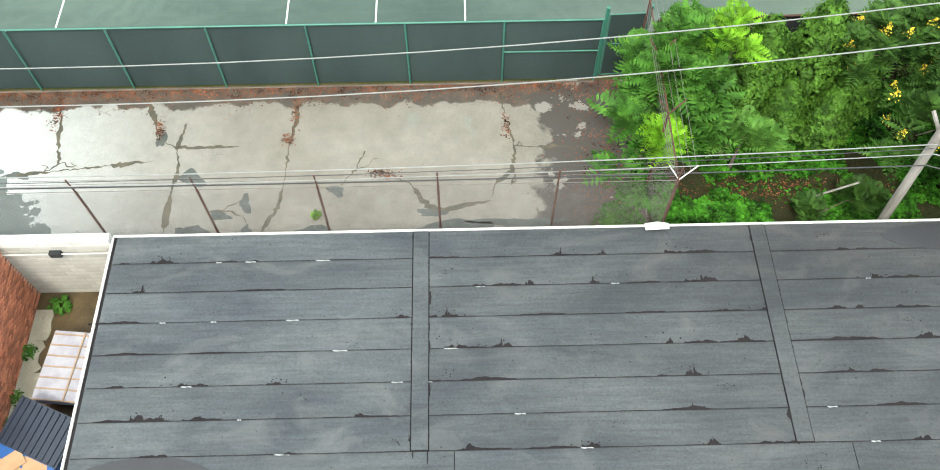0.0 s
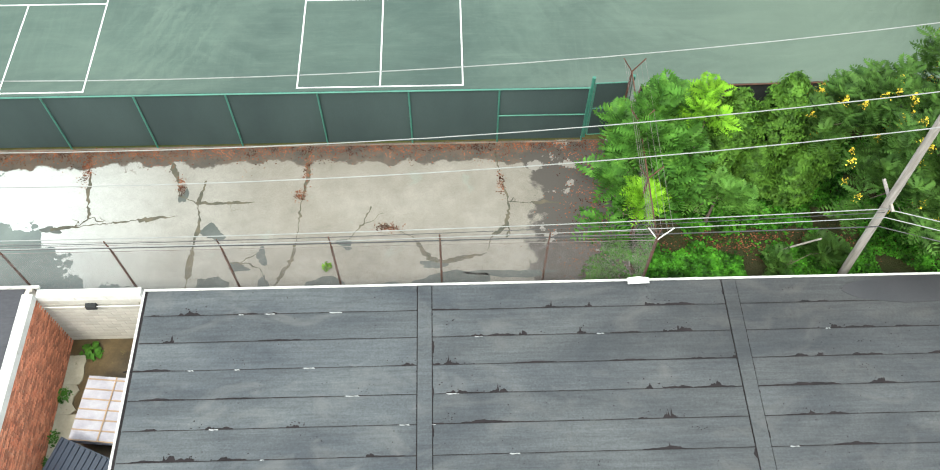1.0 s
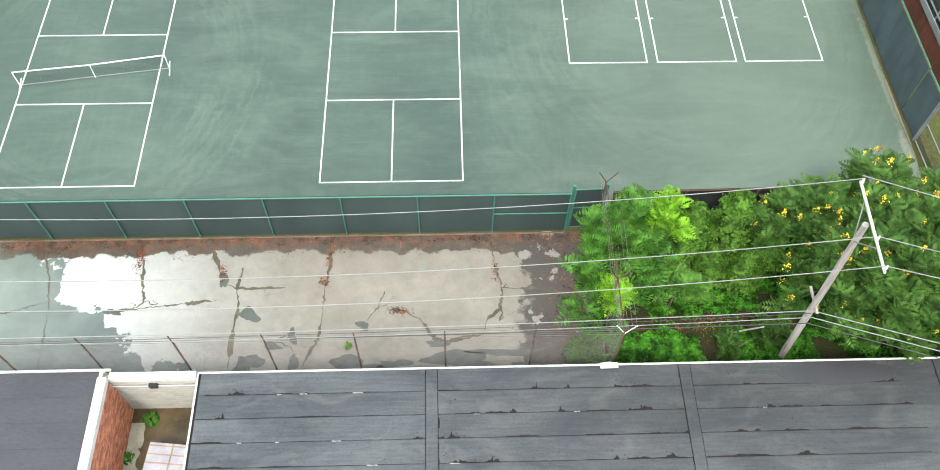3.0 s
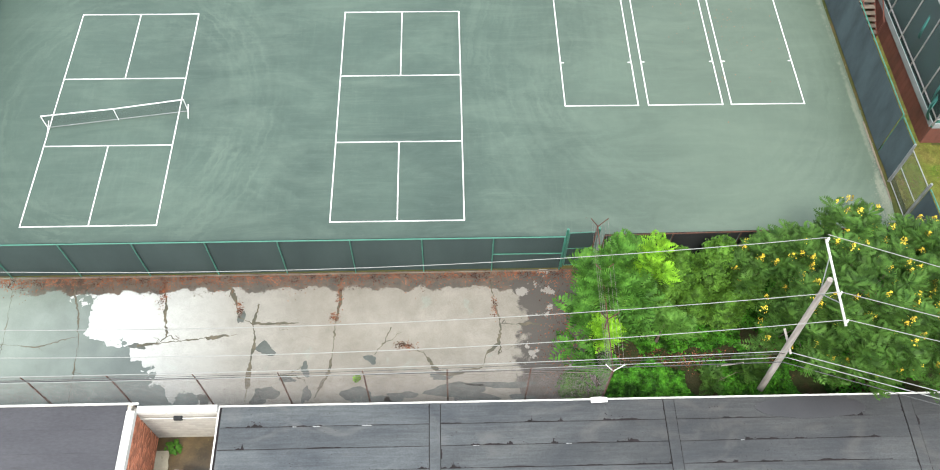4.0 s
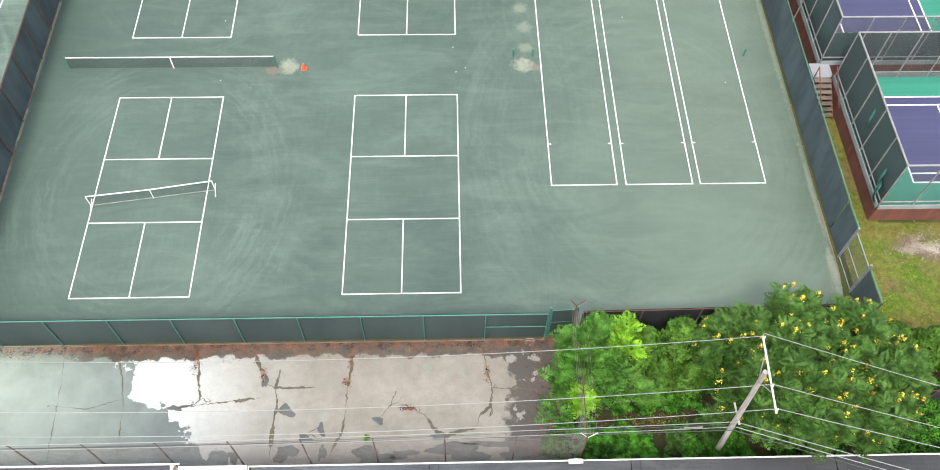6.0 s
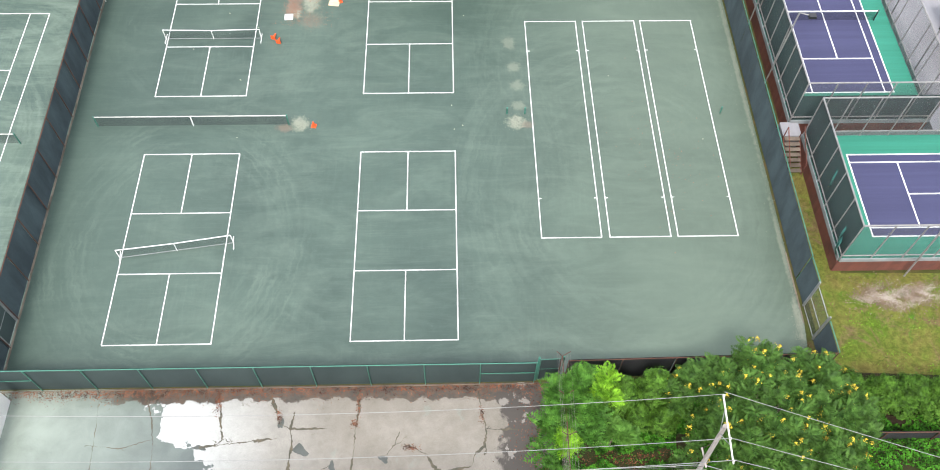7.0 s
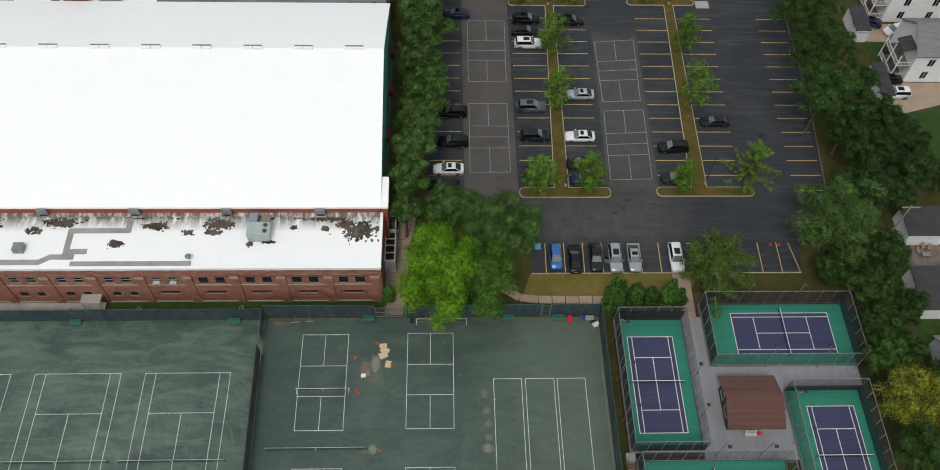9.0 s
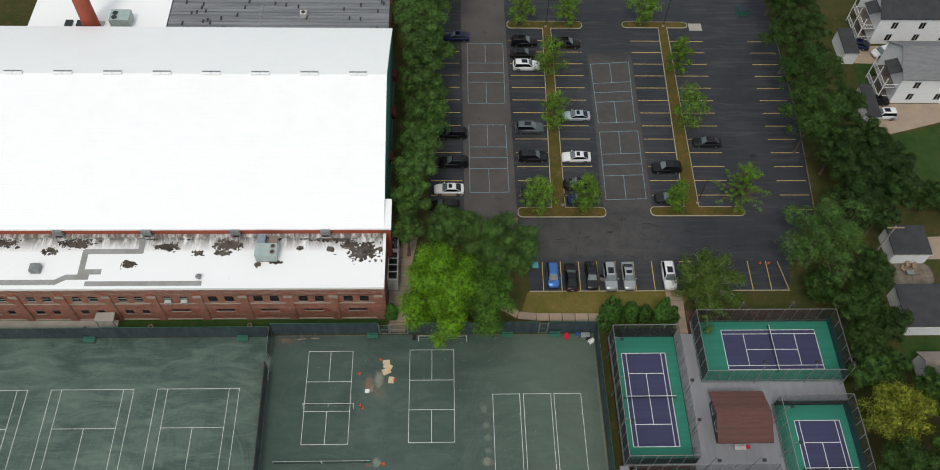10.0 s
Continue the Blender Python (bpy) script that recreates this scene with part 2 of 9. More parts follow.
def brickwork(name, c1, c2, mortar, scale=1.0, turn=(0, 0, 0)):
    m, n, l, p = base(name)
    vec = coords(n, l, (1, 1, 1), turn)
    b = n.new("ShaderNodeTexBrick")
    b.inputs["Color1"].default_value, b.inputs["Color2"].default_value, b.inputs["Mortar"].default_value = (*c1, 1), (*c2, 1), (*mortar, 1)
    b.inputs["Scale"].default_value = scale
    b.inputs["Brick Width"].default_value, b.inputs["Row Height"].default_value, b.inputs["Mortar Size"].default_value = 0.21, 0.075, 0.010
    l.new(vec, b.inputs["Vector"])
    patch = noise_node(n, l, vec, 0.7, 6, 0.65)
    pale = noise_node(n, l, vec, 1.9, 8, 0.75, 0.4)
    col = mixed(n, l, 0.45, b.outputs[0], ramp(n, l, patch, [(0.3, 0.3), (0.7, 1.1)]), 'MULTIPLY')
    col = mixed(n, l, ramp(n, l, pale, [(0.56, 0.0), (0.70, 0.4)]), col, (0.5, 0.36, 0.28))
    col = mixed(n, l, ramp(n, l, noise_node(n, l, vec, 3.4, 6, 0.7), [(0.60, 0.0), (0.72, 0.7)]), col, (0.085, 0.032, 0.025))
    l.new(col, p.inputs["Base Color"])
    p.inputs["Roughness"].default_value = 0.9
    bumped(n, l, p, b.outputs[1], 0.6, 0.02)
    return m


def grassy(name, c1, c2, c3):
    m, n, l, p = base(name)
    vec = coords(n, l)
    col = mixed(n, l, ramp(n, l, noise_node(n, l, vec, 0.25, 7, 0.65, 0.4), [(0.35, 0.0), (0.65, 1.0)]), c1, c2)
    col = mixed(n, l, ramp(n, l, noise_node(n, l, vec, 0.8, 8, 0.7, 0.3), [(0.52, 0.0), (0.68, 0.9)]), col, c3)
    fine = noise_node(n, l, vec, 11, 6, 0.75)
    col = mixed(n, l, 0.6, col, ramp(n, l, fine, [(0.25, 0.25), (0.75, 1.0)]), 'MULTIPLY')
    l.new(col, p.inputs["Base Color"])
    p.inputs["Roughness"].default_value = 0.95
    p.inputs["Specular IOR Level"].default_value = 0.15
    bumped(n, l, p, fine, 0.8, 0.06)
    return m


def rough_turf(name):
    """Unmown summer grass: green, olive and straw drifts, tufts, thin brown spots."""
    m, n, l, p = base(name)
    vec = coords(n, l)
    col = mixed(n, l, ramp(n, l, noise_node(n, l, vec, 0.22, 7, 0.68, 0.5), [(0.40, 0.0), (0.62, 1.0)]), (0.086, 0.140, 0.016), (0.155, 0.136, 0.038))
    col = mixed(n, l, ramp(n, l, noise_node(n, l, vec, 0.55, 9, 0.75, 0.6), [(0.52, 0.0), (0.64, 0.85)]), col, (0.165, 0.108, 0.060))
    col = mixed(n, l, ramp(n, l, noise_node(n, l, coords(n, l, (1.1, 0.8, 1)), 0.75, 8, 0.7, 0.3), [(0.58, 0.0), (0.67, 0.85)]), col, (0.060, 0.150, 0.014))
    tufts = noise_node(n, l, vec, 3.2, 8, 0.8, 0.4)
    col = mixed(n, l, 0.8, col, ramp(n, l, tufts, [(0.34, 0.42), (0.64, 1.30)]), 'MULTIPLY')
    blades = noise_node(n, l, vec, 15, 7, 0.85)
    col = mixed(n, l, 0.7, col, ramp(n, l, blades, [(0.3, 0.35), (0.7, 1.35)]), 'MULTIPLY')
    l.new(col, p.inputs["Base Color"])
    p.inputs["Roughness"].default_value = 0.95
    p.inputs["Specular IOR Level"].default_value = 0.12
    bumped(n, l, p, tufts, 0.8, 0.08)
    return m


def car_paint(name, c, metal=0.3):
    m, n, l, p = base(name)
    l.new(mixed(n, l, noise_node(n, l, coords(n, l), 2.0, 3), c, tuple(x * 0.88 for x in c)), p.inputs["Base Color"])
    p.inputs["Roughness"].default_value, p.inputs["Metallic"].default_value = 0.28, metal
    p.inputs["Coat Weight"].default_value = 0.12
    p.inputs["Specular IOR Level"].default_value = 0.22
    p.inputs["Coat Roughness"].default_value = 0.06
    return m


M = {}
grit, subsoil = (0.27, 0.285, 0.215), (0.235, 0.150, 0.110)
M["clay"] = court_clay("green_court_clay", (0.0305, 0.057, 0.0455), (0.068, 0.106, 0.085), (0.142, 0.190, 0.151), 1.0,
                       ((-10.9, 6.8, 4.0, 9.6, 0.36), (17.3, 9.5, 5.0, 13.0, 0.26), (17.3, 22.0, 5.0, 12.0, 0.18), (-10.9, 25.0, 4.4, 8.6, 0.20), (3.0, 12.5, 6.5, 12.0, 0.15)),
                       ((-4.2, 27.4, .62, 1.25, .85, grit), (-5.5, 26.7, .62, 1.2, .7, subsoil), (-5.2, 26.0, .35, .45, .8, grit), (-4.2, 25.4, .9, .8, .25, subsoil), (-4.15, 15.8, .62, .62, .7, grit), (-5.1, 15.5, .6, .35, .4, subsoil),
                        (10.2, 15.75, .62, .55, .75, grit), (10.9, 15.55, .5, .3, .35, subsoil), (10.43, 17.2, .5, .42, .30, grit), (10.39, 19.0, .5, .45, .28, grit), (10.27, 20.7, .5, .5, .30, grit), (10.0, 23.0, .45, .6, .28, grit),
                        (-17.4, 33.5, 1.0, .3, .5, subsoil), (25.75, 1.2, .2, 1.6, .5, grit), (25.8, 6.0, .14, 3.0, .35, grit), (25.8, 21.0, .16, 9.0, .3, grit)))
M["clay_pale"] = court_clay("pale_green_court_clay", (0.030, 0.060, 0.048), (0.082, 0.126, 0.099), (0.225, 0.292, 0.234), 1.7, ((-28.5, 14.0, 5.0, 15.0, 0.28), (-42.6, 14.0, 5.0, 15.0, 0.22)))
M["line"] = surface("white_line_tape", (0.84, 0.84, 0.82), (0.73, 0.74, 0.71), 2.0, 30, 0.6, bump=0.1, contrast=0.15)
M["grass"] = grassy("mown_grass", (0.050, 0.066, 0.016), (0.088, 0.080, 0.026), (0.130, 0.085, 0.040))
M["lawn"] = grassy("green_lawn", (0.030, 0.070, 0.014), (0.050, 0.092, 0.020), (0.070, 0.092, 0.026))
M["rough_grass"] = rough_turf("rough_yellowed_grass")
M["bank_turf"] = grassy("yellowed_bank_turf", (0.135, 0.135, 0.026), (0.225, 0.172, 0.050), (0.275, 0.185, 0.075))
M["dry_turf"] = grassy("dry_island_turf", (0.075, 0.078, 0.018), (0.150, 0.105, 0.030), (0.220, 0.125, 0.050))
M["weeds"] = grassy("weedy_ground", (0.040, 0.030, 0.018), (0.035, 0.048, 0.014), (0.075, 0.036, 0.022))
M["asphalt_worn"] = surface("brown_grey_asphalt", (0.082, 0.074, 0.069), (0.104, 0.093, 0.086), 0.2, 25, 0.9, bump=0.25, stain=(0.040, 0.036, 0.035), spec=0.25)
M["paint_yellow"] = surface("faded_yellow_paint", (0.72, 0.50, 0.13), (0.55, 0.39, 0.14), 2.0, 20, 0.8, bump=0.1)
M["paint_blue"] = surface("pale_blue_paint", (0.26, 0.44, 0.52), (0.18, 0.31, 0.37), 1.5, 20, 0.8, bump=0.1)
M["concrete"] = surface("pale_concrete", (0.42, 0.39, 0.34), (0.33, 0.31, 0.28), 0.5, 20, 0.9, bump=0.3)
M["walk"] = surface("beige_pavement", (0.42, 0.31, 0.22), (0.33, 0.26, 0.20), 0.5, 20, 0.9, bump=0.3, vary=0.15)
M["kerb"] = surface("yellowed_concrete_kerb", (0.52, 0.46, 0.31), (0.40, 0.35, 0.25), 0.8, 20, 0.9)
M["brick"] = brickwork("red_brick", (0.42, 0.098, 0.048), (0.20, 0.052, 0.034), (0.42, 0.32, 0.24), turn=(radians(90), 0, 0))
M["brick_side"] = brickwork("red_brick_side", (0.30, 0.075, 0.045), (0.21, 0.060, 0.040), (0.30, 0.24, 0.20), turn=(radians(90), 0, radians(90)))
M["stone"] = surface("limestone_trim", (0.45, 0.40, 0.33), (0.34, 0.28, 0.23), 1.2, 20, 0.9)
M["membrane"] = surface("white_roof_membrane", (0.94, 0.94, 0.93), (0.90, 0.91, 0.91), 0.08, 9, 0.55, bump=0.05, contrast=0.06)
M["screen"] = surface("dark_green_windscreen", (0.022, 0.039, 0.038), (0.036, 0.058, 0.055), 0.35, 30, 0.85, bump=0.3, stretch=(1, 1, 0.4))
M["screen_blue"] = surface("blue_grey_windscreen", (0.026, 0.042, 0.050), (0.052, 0.080, 0.088), 0.9, 30, 0.85, bump=0.3, stretch=(1, 1, 0.35), contrast=0.35)
M["screen_black"] = surface("black_windscreen", (0.016, 0.018, 0.020), (0.028, 0.031, 0.033), 0.4, 30, 0.9, bump=0.3)
M["green_paint"] = surface("green_painted_steel", (0.045, 0.19, 0.135), (0.035, 0.14, 0.105), 1.5, 20, 0.5, 0.0, bump=0.1)
M["rust"] = surface("rusty_steel", (0.13, 0.055, 0.035), (0.08, 0.045, 0.035), 4.0, 40, 0.85, 0.2, bump=0.4)
M["galv"] = surface("galvanised_steel", (0.30, 0.31, 0.31), (0.22, 0.23, 0.23), 2.0, 30, 0.55, 0.4, bump=0.1)
M["bark"] = surface("grey_brown_bark", (0.16, 0.12, 0.09), (0.09, 0.07, 0.055), 3.0, 30, 0.95, bump=0.9, stretch=(1, 1, 0.25))
M["bark_pale"] = surface("pale_birch_bark", (0.46, 0.42, 0.36), (0.24, 0.21, 0.18), 3.0, 30, 0.9, bump=0.5, stretch=(1, 1, 0.4))
M["pole_wood"] = surface("weathered_grey_pole_wood", (0.40, 0.365, 0.335), (0.27, 0.24, 0.215), 2.0, 30, 0.9, bump=0.7, stretch=(6, 6, 0.25))
M["edging"] = surface("weathered_timber_edging", (0.24, 0.20, 0.16), (0.14, 0.11, 0.085), 1.0, 16, 0.95, vary=0.4)
M["weathered_white"] = surface("weathered_white_paint", (0.66, 0.65, 0.62), (0.52, 0.51, 0.48), 1.2, 18, 0.8, bump=0.15, stain=(0.28, 0.26, 0.23))
M["brown_leaf"] = surface("brown_leaf_litter", (0.16, 0.075, 0.045), (0.10, 0.055, 0.035), 1.5, 30, 0.95, bump=0.9)


def alley_material():
    """Old concrete: reflected sky painted white to the west, rosy grey worn middle, dark damp margins and puddles."""
    m, n, l, p = base("old_wet_alley_concrete")
    vec = coords(n, l)
    sep = n.new("ShaderNodeSeparateXYZ")
    l.new(vec, sep.inputs[0])
    wob = noise_node(n, l, vec, 0.45, 8, 0.62, 0.3)

    def math_node(op, a, b=0.0, c=0.0):
        q = n.new("ShaderNodeMath")
        q.operation = op
        for s, v in zip(q.inputs, (a, b, c)):
            if isinstance(v, (int, float)):
                s.default_value = v
            else:
                l.new(v, s)
        return q.outputs[0]

    def map_range(v, a, b):
        q = n.new("ShaderNodeMapRange")
        l.new(v, q.inputs[0])
        q.inputs[1].default_value, q.inputs[2].default_value = a, b
        return q.outputs[0]
    wob2 = noise_node(n, l, vec, 1.1, 7, 0.65, 0.2)
    lobes = n.new("ShaderNodeTexVoronoi")
    lobes.inputs["Scale"].default_value = 1.7
    l.new(vec, lobes.inputs["Vector"])
    scallop = math_node('MULTIPLY', math_node('SUBTRACT', lobes.outputs["Distance"], 0.4), 0.55)
    wx = math_node('ADD', sep.outputs[0], math_node('ADD', math_node('MULTIPLY', math_node('SUBTRACT', wob, 0.5), 3.2), scallop))
    wy = math_node('ADD', sep.outputs[1], math_node('ADD', math_node('MULTIPLY', math_node('SUBTRACT', wob, 0.5), 1.3), math_node('ADD', math_node('MULTIPLY', math_node('SUBTRACT', wob2, 0.5), 0.9), math_node('MULTIPLY', scallop, 0.5))))
    rosy = mixed(n, l, ramp(n, l, noise_node(n, l, vec, 0.5, 6), [(0.35, 0.0), (0.65, 1.0)]), (0.225, 0.204, 0.168), (0.290, 0.266, 0.226))
    spots = noise_node(n, l, vec, 0.9, 4, 0.55, 0.3)
    rosy = mixed(n, l, ramp(n, l, spots, [(0.64, 0.0), (0.70, 0.35)]), rosy, (0.24, 0.30, 0.25))
    grain = noise_node(n, l, vec, 30, 5, 0.75)
    # the sky's reflection on wet concrete, painted as whitening towards the west
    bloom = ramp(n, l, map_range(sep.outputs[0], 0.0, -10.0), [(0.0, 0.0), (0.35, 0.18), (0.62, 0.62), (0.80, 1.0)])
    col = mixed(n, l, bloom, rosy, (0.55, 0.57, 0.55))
    col = mixed(n, l, 0.5, col, ramp(n, l, noise_node(n, l, vec, 2.2, 8, 0.7, 0.3), [(0.3, 0.66), (0.7, 1.05)]), 'MULTIPLY')
    col = mixed(n, l, 0.6, col, ramp(n, l, noise_node(n, l, vec, 60, 2, 0.5), [(0.35, 0.58), (0.6, 1.0)]), 'MULTIPLY')
    # standing water west of a ragged shoreline that runs south-east, with painted sky reflection
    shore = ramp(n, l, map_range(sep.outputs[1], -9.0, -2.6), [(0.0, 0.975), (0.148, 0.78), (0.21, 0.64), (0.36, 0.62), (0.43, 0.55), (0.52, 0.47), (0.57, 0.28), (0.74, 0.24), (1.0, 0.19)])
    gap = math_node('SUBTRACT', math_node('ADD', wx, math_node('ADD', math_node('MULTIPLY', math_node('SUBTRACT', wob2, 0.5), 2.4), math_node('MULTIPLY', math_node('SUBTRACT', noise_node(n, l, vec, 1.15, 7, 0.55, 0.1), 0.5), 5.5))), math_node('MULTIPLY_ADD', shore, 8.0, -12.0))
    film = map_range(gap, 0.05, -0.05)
    # mirrored sky goes into the water's colour, paler westward
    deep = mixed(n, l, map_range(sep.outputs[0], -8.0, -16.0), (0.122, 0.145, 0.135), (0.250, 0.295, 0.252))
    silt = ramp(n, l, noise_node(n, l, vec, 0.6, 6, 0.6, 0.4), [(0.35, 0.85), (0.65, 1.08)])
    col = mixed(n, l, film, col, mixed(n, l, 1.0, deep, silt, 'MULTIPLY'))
    # damp margin along the north side, wet dirty end to the east
    damp = math_node('MULTIPLY', map_range(wy, -3.47, -3.39), map_range(wx, -13.5, -11.5))
    soil = mixed(n, l, ramp(n, l, noise_node(n, l, vec, 1.6, 7, 0.7), [(0.4, 0.0), (0.6, 1.0)]), (0.066, 0.058, 0.048), (0.105, 0.078, 0.058))
    col = mixed(n, l, damp, col, soil)
    east = map_range(wx, 8.35, 8.5)
    patch = ramp(n, l, noise_node(n, l, vec, 1.0, 6, 0.6, 0.2), [(0.595, 0.0), (0.615, 1.0)])
    col = mixed(n, l, east, col, mixed(n, l, patch, (0.066, 0.058, 0.050), (0.24, 0.225, 0.20)))
    col = mixed(n, l, 0.35, col, ramp(n, l, grain, [(0.2, 0.4), (0.8, 1.0)]), 'MULTIPLY')
    l.new(col, p.inputs["Base Color"])
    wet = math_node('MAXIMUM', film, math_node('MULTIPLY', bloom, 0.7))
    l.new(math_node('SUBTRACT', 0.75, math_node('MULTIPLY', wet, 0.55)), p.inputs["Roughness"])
    bumped(n, l, p, grain, 0.25, 0.01)
    return m


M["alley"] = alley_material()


def lot_asphalt():
    """Dark sealed asphalt, worn brown-grey where cars cross, with polished tracks, seams and drips."""
    m, n, l, p = base("dark_sealed_asphalt")
    vec = coords(n, l)
    sep = n.new("ShaderNodeSeparateXYZ")
    l.new(vec, sep.inputs[0])

    def span(v, a, b):
        q = n.new("ShaderNodeMapRange")
        q.interpolation_type = 'SMOOTHSTEP'
        l.new(v, q.inputs[0])
        q.inputs[1].default_value, q.inputs[2].default_value = a, b
        return q.outputs[0]

    def shifted(v, amount, scale):
        q = n.new("ShaderNodeMath")
        q.operation = 'MULTIPLY_ADD'
        l.new(noise_node(n, l, vec, scale, 6, 0.65, 0.5), q.inputs[0])
        q.inputs[1].default_value = amount
        l.new(v, q.inputs[2])
        return q.outputs[0]
    grain = noise_node(n, l, vec, 22, 6, 0.75)
    broad = noise_node(n, l, vec, 0.10, 6, 0.6, 0.6)
    col = mixed(n, l, ramp(n, l, broad, [(0.36, 0.0), (0.64, 1.0)]), (0.028, 0.032, 0.039), (0.045, 0.049, 0.056))
    x, y = shifted(sep.outputs[0], 9.0, 0.2), shifted(sep.outputs[1], 3.5, 0.25)
    worn = mixed(n, l, 1.0, mixed(n, l, 1.0, span(x, 50.0, 38.0), span(y, 47.4, 49.6), 'MULTIPLY'), span(y, 58.2, 55.6), 'MULTIPLY')
    col = mixed(n, l, worn, col, mixed(n, l, ramp(n, l, noise_node(n, l, vec, 0.5, 7, 0.7), [(0.35, 0.0), (0.65, 1.0)]), (0.056, 0.054, 0.055), (0.086, 0.080, 0.077)))
    lean = n.new("ShaderNodeMath")
    lean.operation = 'MULTIPLY_ADD'
    l.new(sep.outputs[1], lean.inputs[0])
    lean.inputs[1].default_value = -0.026
    l.new(shifted(sep.outputs[0], 0.5, 0.6), lean.inputs[2])
    along = shifted(sep.outputs[1], 5.0, 0.35)
    lane = mixed(n, l, 1.0, mixed(n, l, 1.0, span(lean.outputs[0], 28.4, 28.9), span(lean.outputs[0], 36.7, 36.2), 'MULTIPLY'), mixed(n, l, 1.0, span(along, 57.0, 59.6), span(along, 94.0, 90.0), 'MULTIPLY'), 'MULTIPLY')
    col = mixed(n, l, lane, col, mixed(n, l, ramp(n, l, noise_node(n, l, vec, 0.4, 7, 0.7), [(0.35, 0.0), (0.65, 1.0)]), (0.066, 0.060, 0.057), (0.090, 0.081, 0.075)))
    tracks = noise_node(n, l, coords(n, l, (0.12, 1.4, 1)), 1.0, 6, 0.65, 0.8)
    col = mixed(n, l, ramp(n, l, tracks, [(0.50, 0.0), (0.66, 0.55)]), col, (0.082, 0.079, 0.078))
    drips = noise_node(n, l, vec, 1.5, 5, 0.7, 0.3)
    col = mixed(n, l, ramp(n, l, drips, [(0.66, 0.0), (0.72, 0.7)]), col, (0.020, 0.021, 0.024))
    col = mixed(n, l, 0.35, col, ramp(n, l, grain, [(0.25, 0.3), (0.75, 1.1)]), 'MULTIPLY')
    l.new(col, p.inputs["Base Color"])
    p.inputs["Roughness"].default_value = 0.85
    p.inputs["Specular IOR Level"].default_value = 0.3
    bumped(n, l, p, grain, 0.25)
    return m


M["asphalt"] = lot_asphalt()

# ---- the ground and paved surfaces ----
solid("ground", Geo().box(-1500, -6.42, -1500, 1500, -0.6, -0.08).box(-3.22, 1500, -1500, 1500, -0.6, -0.08).box(-6.42, -3.22, -9.6, 1500, -0.6, -0.08).box(-6.42, -3.22, -1500, -40, -0.6, -0.08), M["grass"], "patchy mown grass with worn brown spots", "ground", kind="structure")
solid("court_surface", Geo().prism([(-18.86, -2.5), (25.7, -2.2), (26.0, 0.6), (26.05, 34.2), (-19.5, 34.2)], -0.5, 0.0), M["clay"],
      "dull green crushed-stone court surface with brush marks", "court", kind="structure")
solid("tennis_court_surface", Geo().prism([(-95, -2.5), (-18.87, -2.5), (-19.51, 34.0), (-95, 34.0)], -0.5, -0.004), M["clay_pale"], "pale green crushed-stone tennis court surface", "court", kind="structure")
solid("rough_grass", Geo().prism([(26.6, -2.0), (27.2, -2.9), (60, -3.0), (60, 3.6), (29.0, 4.0), (28.9, 12), (26.6, 12)], -0.3, -0.062), M["rough_grass"], "rough yellow-green grass with bare spots", "grass", kind="structure")
solid("grass_bank", Geo().prism([(16.0, 37.95), (18, 37.58), (27.4, 37.48), (37.5, 38.0), (39.5, 38.05), (41.0, 41.05), (17.0, 41.05)], -0.3, -0.055), M["bank_turf"], "yellowed grass bank below the parking lot", "grass", kind="structure")
# same bank in a darker turf, painting the shade under the birch
solid("grass_bank", Geo().prism([(39.52, 37.2), (56.0, 37.2), (56.0, 41.05), (41.02, 41.05)], -0.3, -0.058), M["grass"], "dull olive grass bank, darkened to paint the birch's shade", "grass", kind="structure")
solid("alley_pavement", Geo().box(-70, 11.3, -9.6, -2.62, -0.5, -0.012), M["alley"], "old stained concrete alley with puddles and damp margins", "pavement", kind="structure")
solid("planting_soil", Geo().prism([(11.3, -9.6), (70, -9.6), (70, -4.4), (27.2, -2.3), (11.3, -2.6)], -0.5, -0.03), M["weeds"],
      "weedy soil with leaf litter beside the alley", "soil", kind="structure")
lot = [(17.4, 41.2), (56.0, 41.2), (57.2, 46.5), (63.2, 54.5), (65.2, 74.6), (65.8, 96), (66.5, 150), (2.5, 150), (2.4, 53.5), (14, 51), (17.2, 47)]
solid("parking_lot", Geo().prism(lot, -0.5, -0.03), M["asphalt"], "dark sealed asphalt parking lot", "parking lot", kind="structure")
solid("road", Geo().prism([(8.0, 53), (16.2, 52), (16.3, 150), (8.3, 150)], -0.4, -0.022), M["asphalt_worn"], "worn brown-grey asphalt lane", "road", kind="structure")


def sidewalk(name, pts, width, slab_len, label):
    """A pavement of separate slabs along a bent line."""
    root = thing(name, label, "pavement", kind="structure")
    for (x0, y0), (x1, y1) in zip(pts, pts[1:]):
        d = math.hypot(x1 - x0, y1 - y0)
        k = max(1, round(d / slab_len))
        for i in range(k):
            a, b = i / k + 0.006, (i + 1) / k - 0.006
            part("slab", Geo().slab((x0 + (x1 - x0) * a, y0 + (y1 - y0) * a), (x0 + (x1 - x0) * b, y0 + (y1 - y0) * b), width, -0.3, -0.02), M["walk"], root)


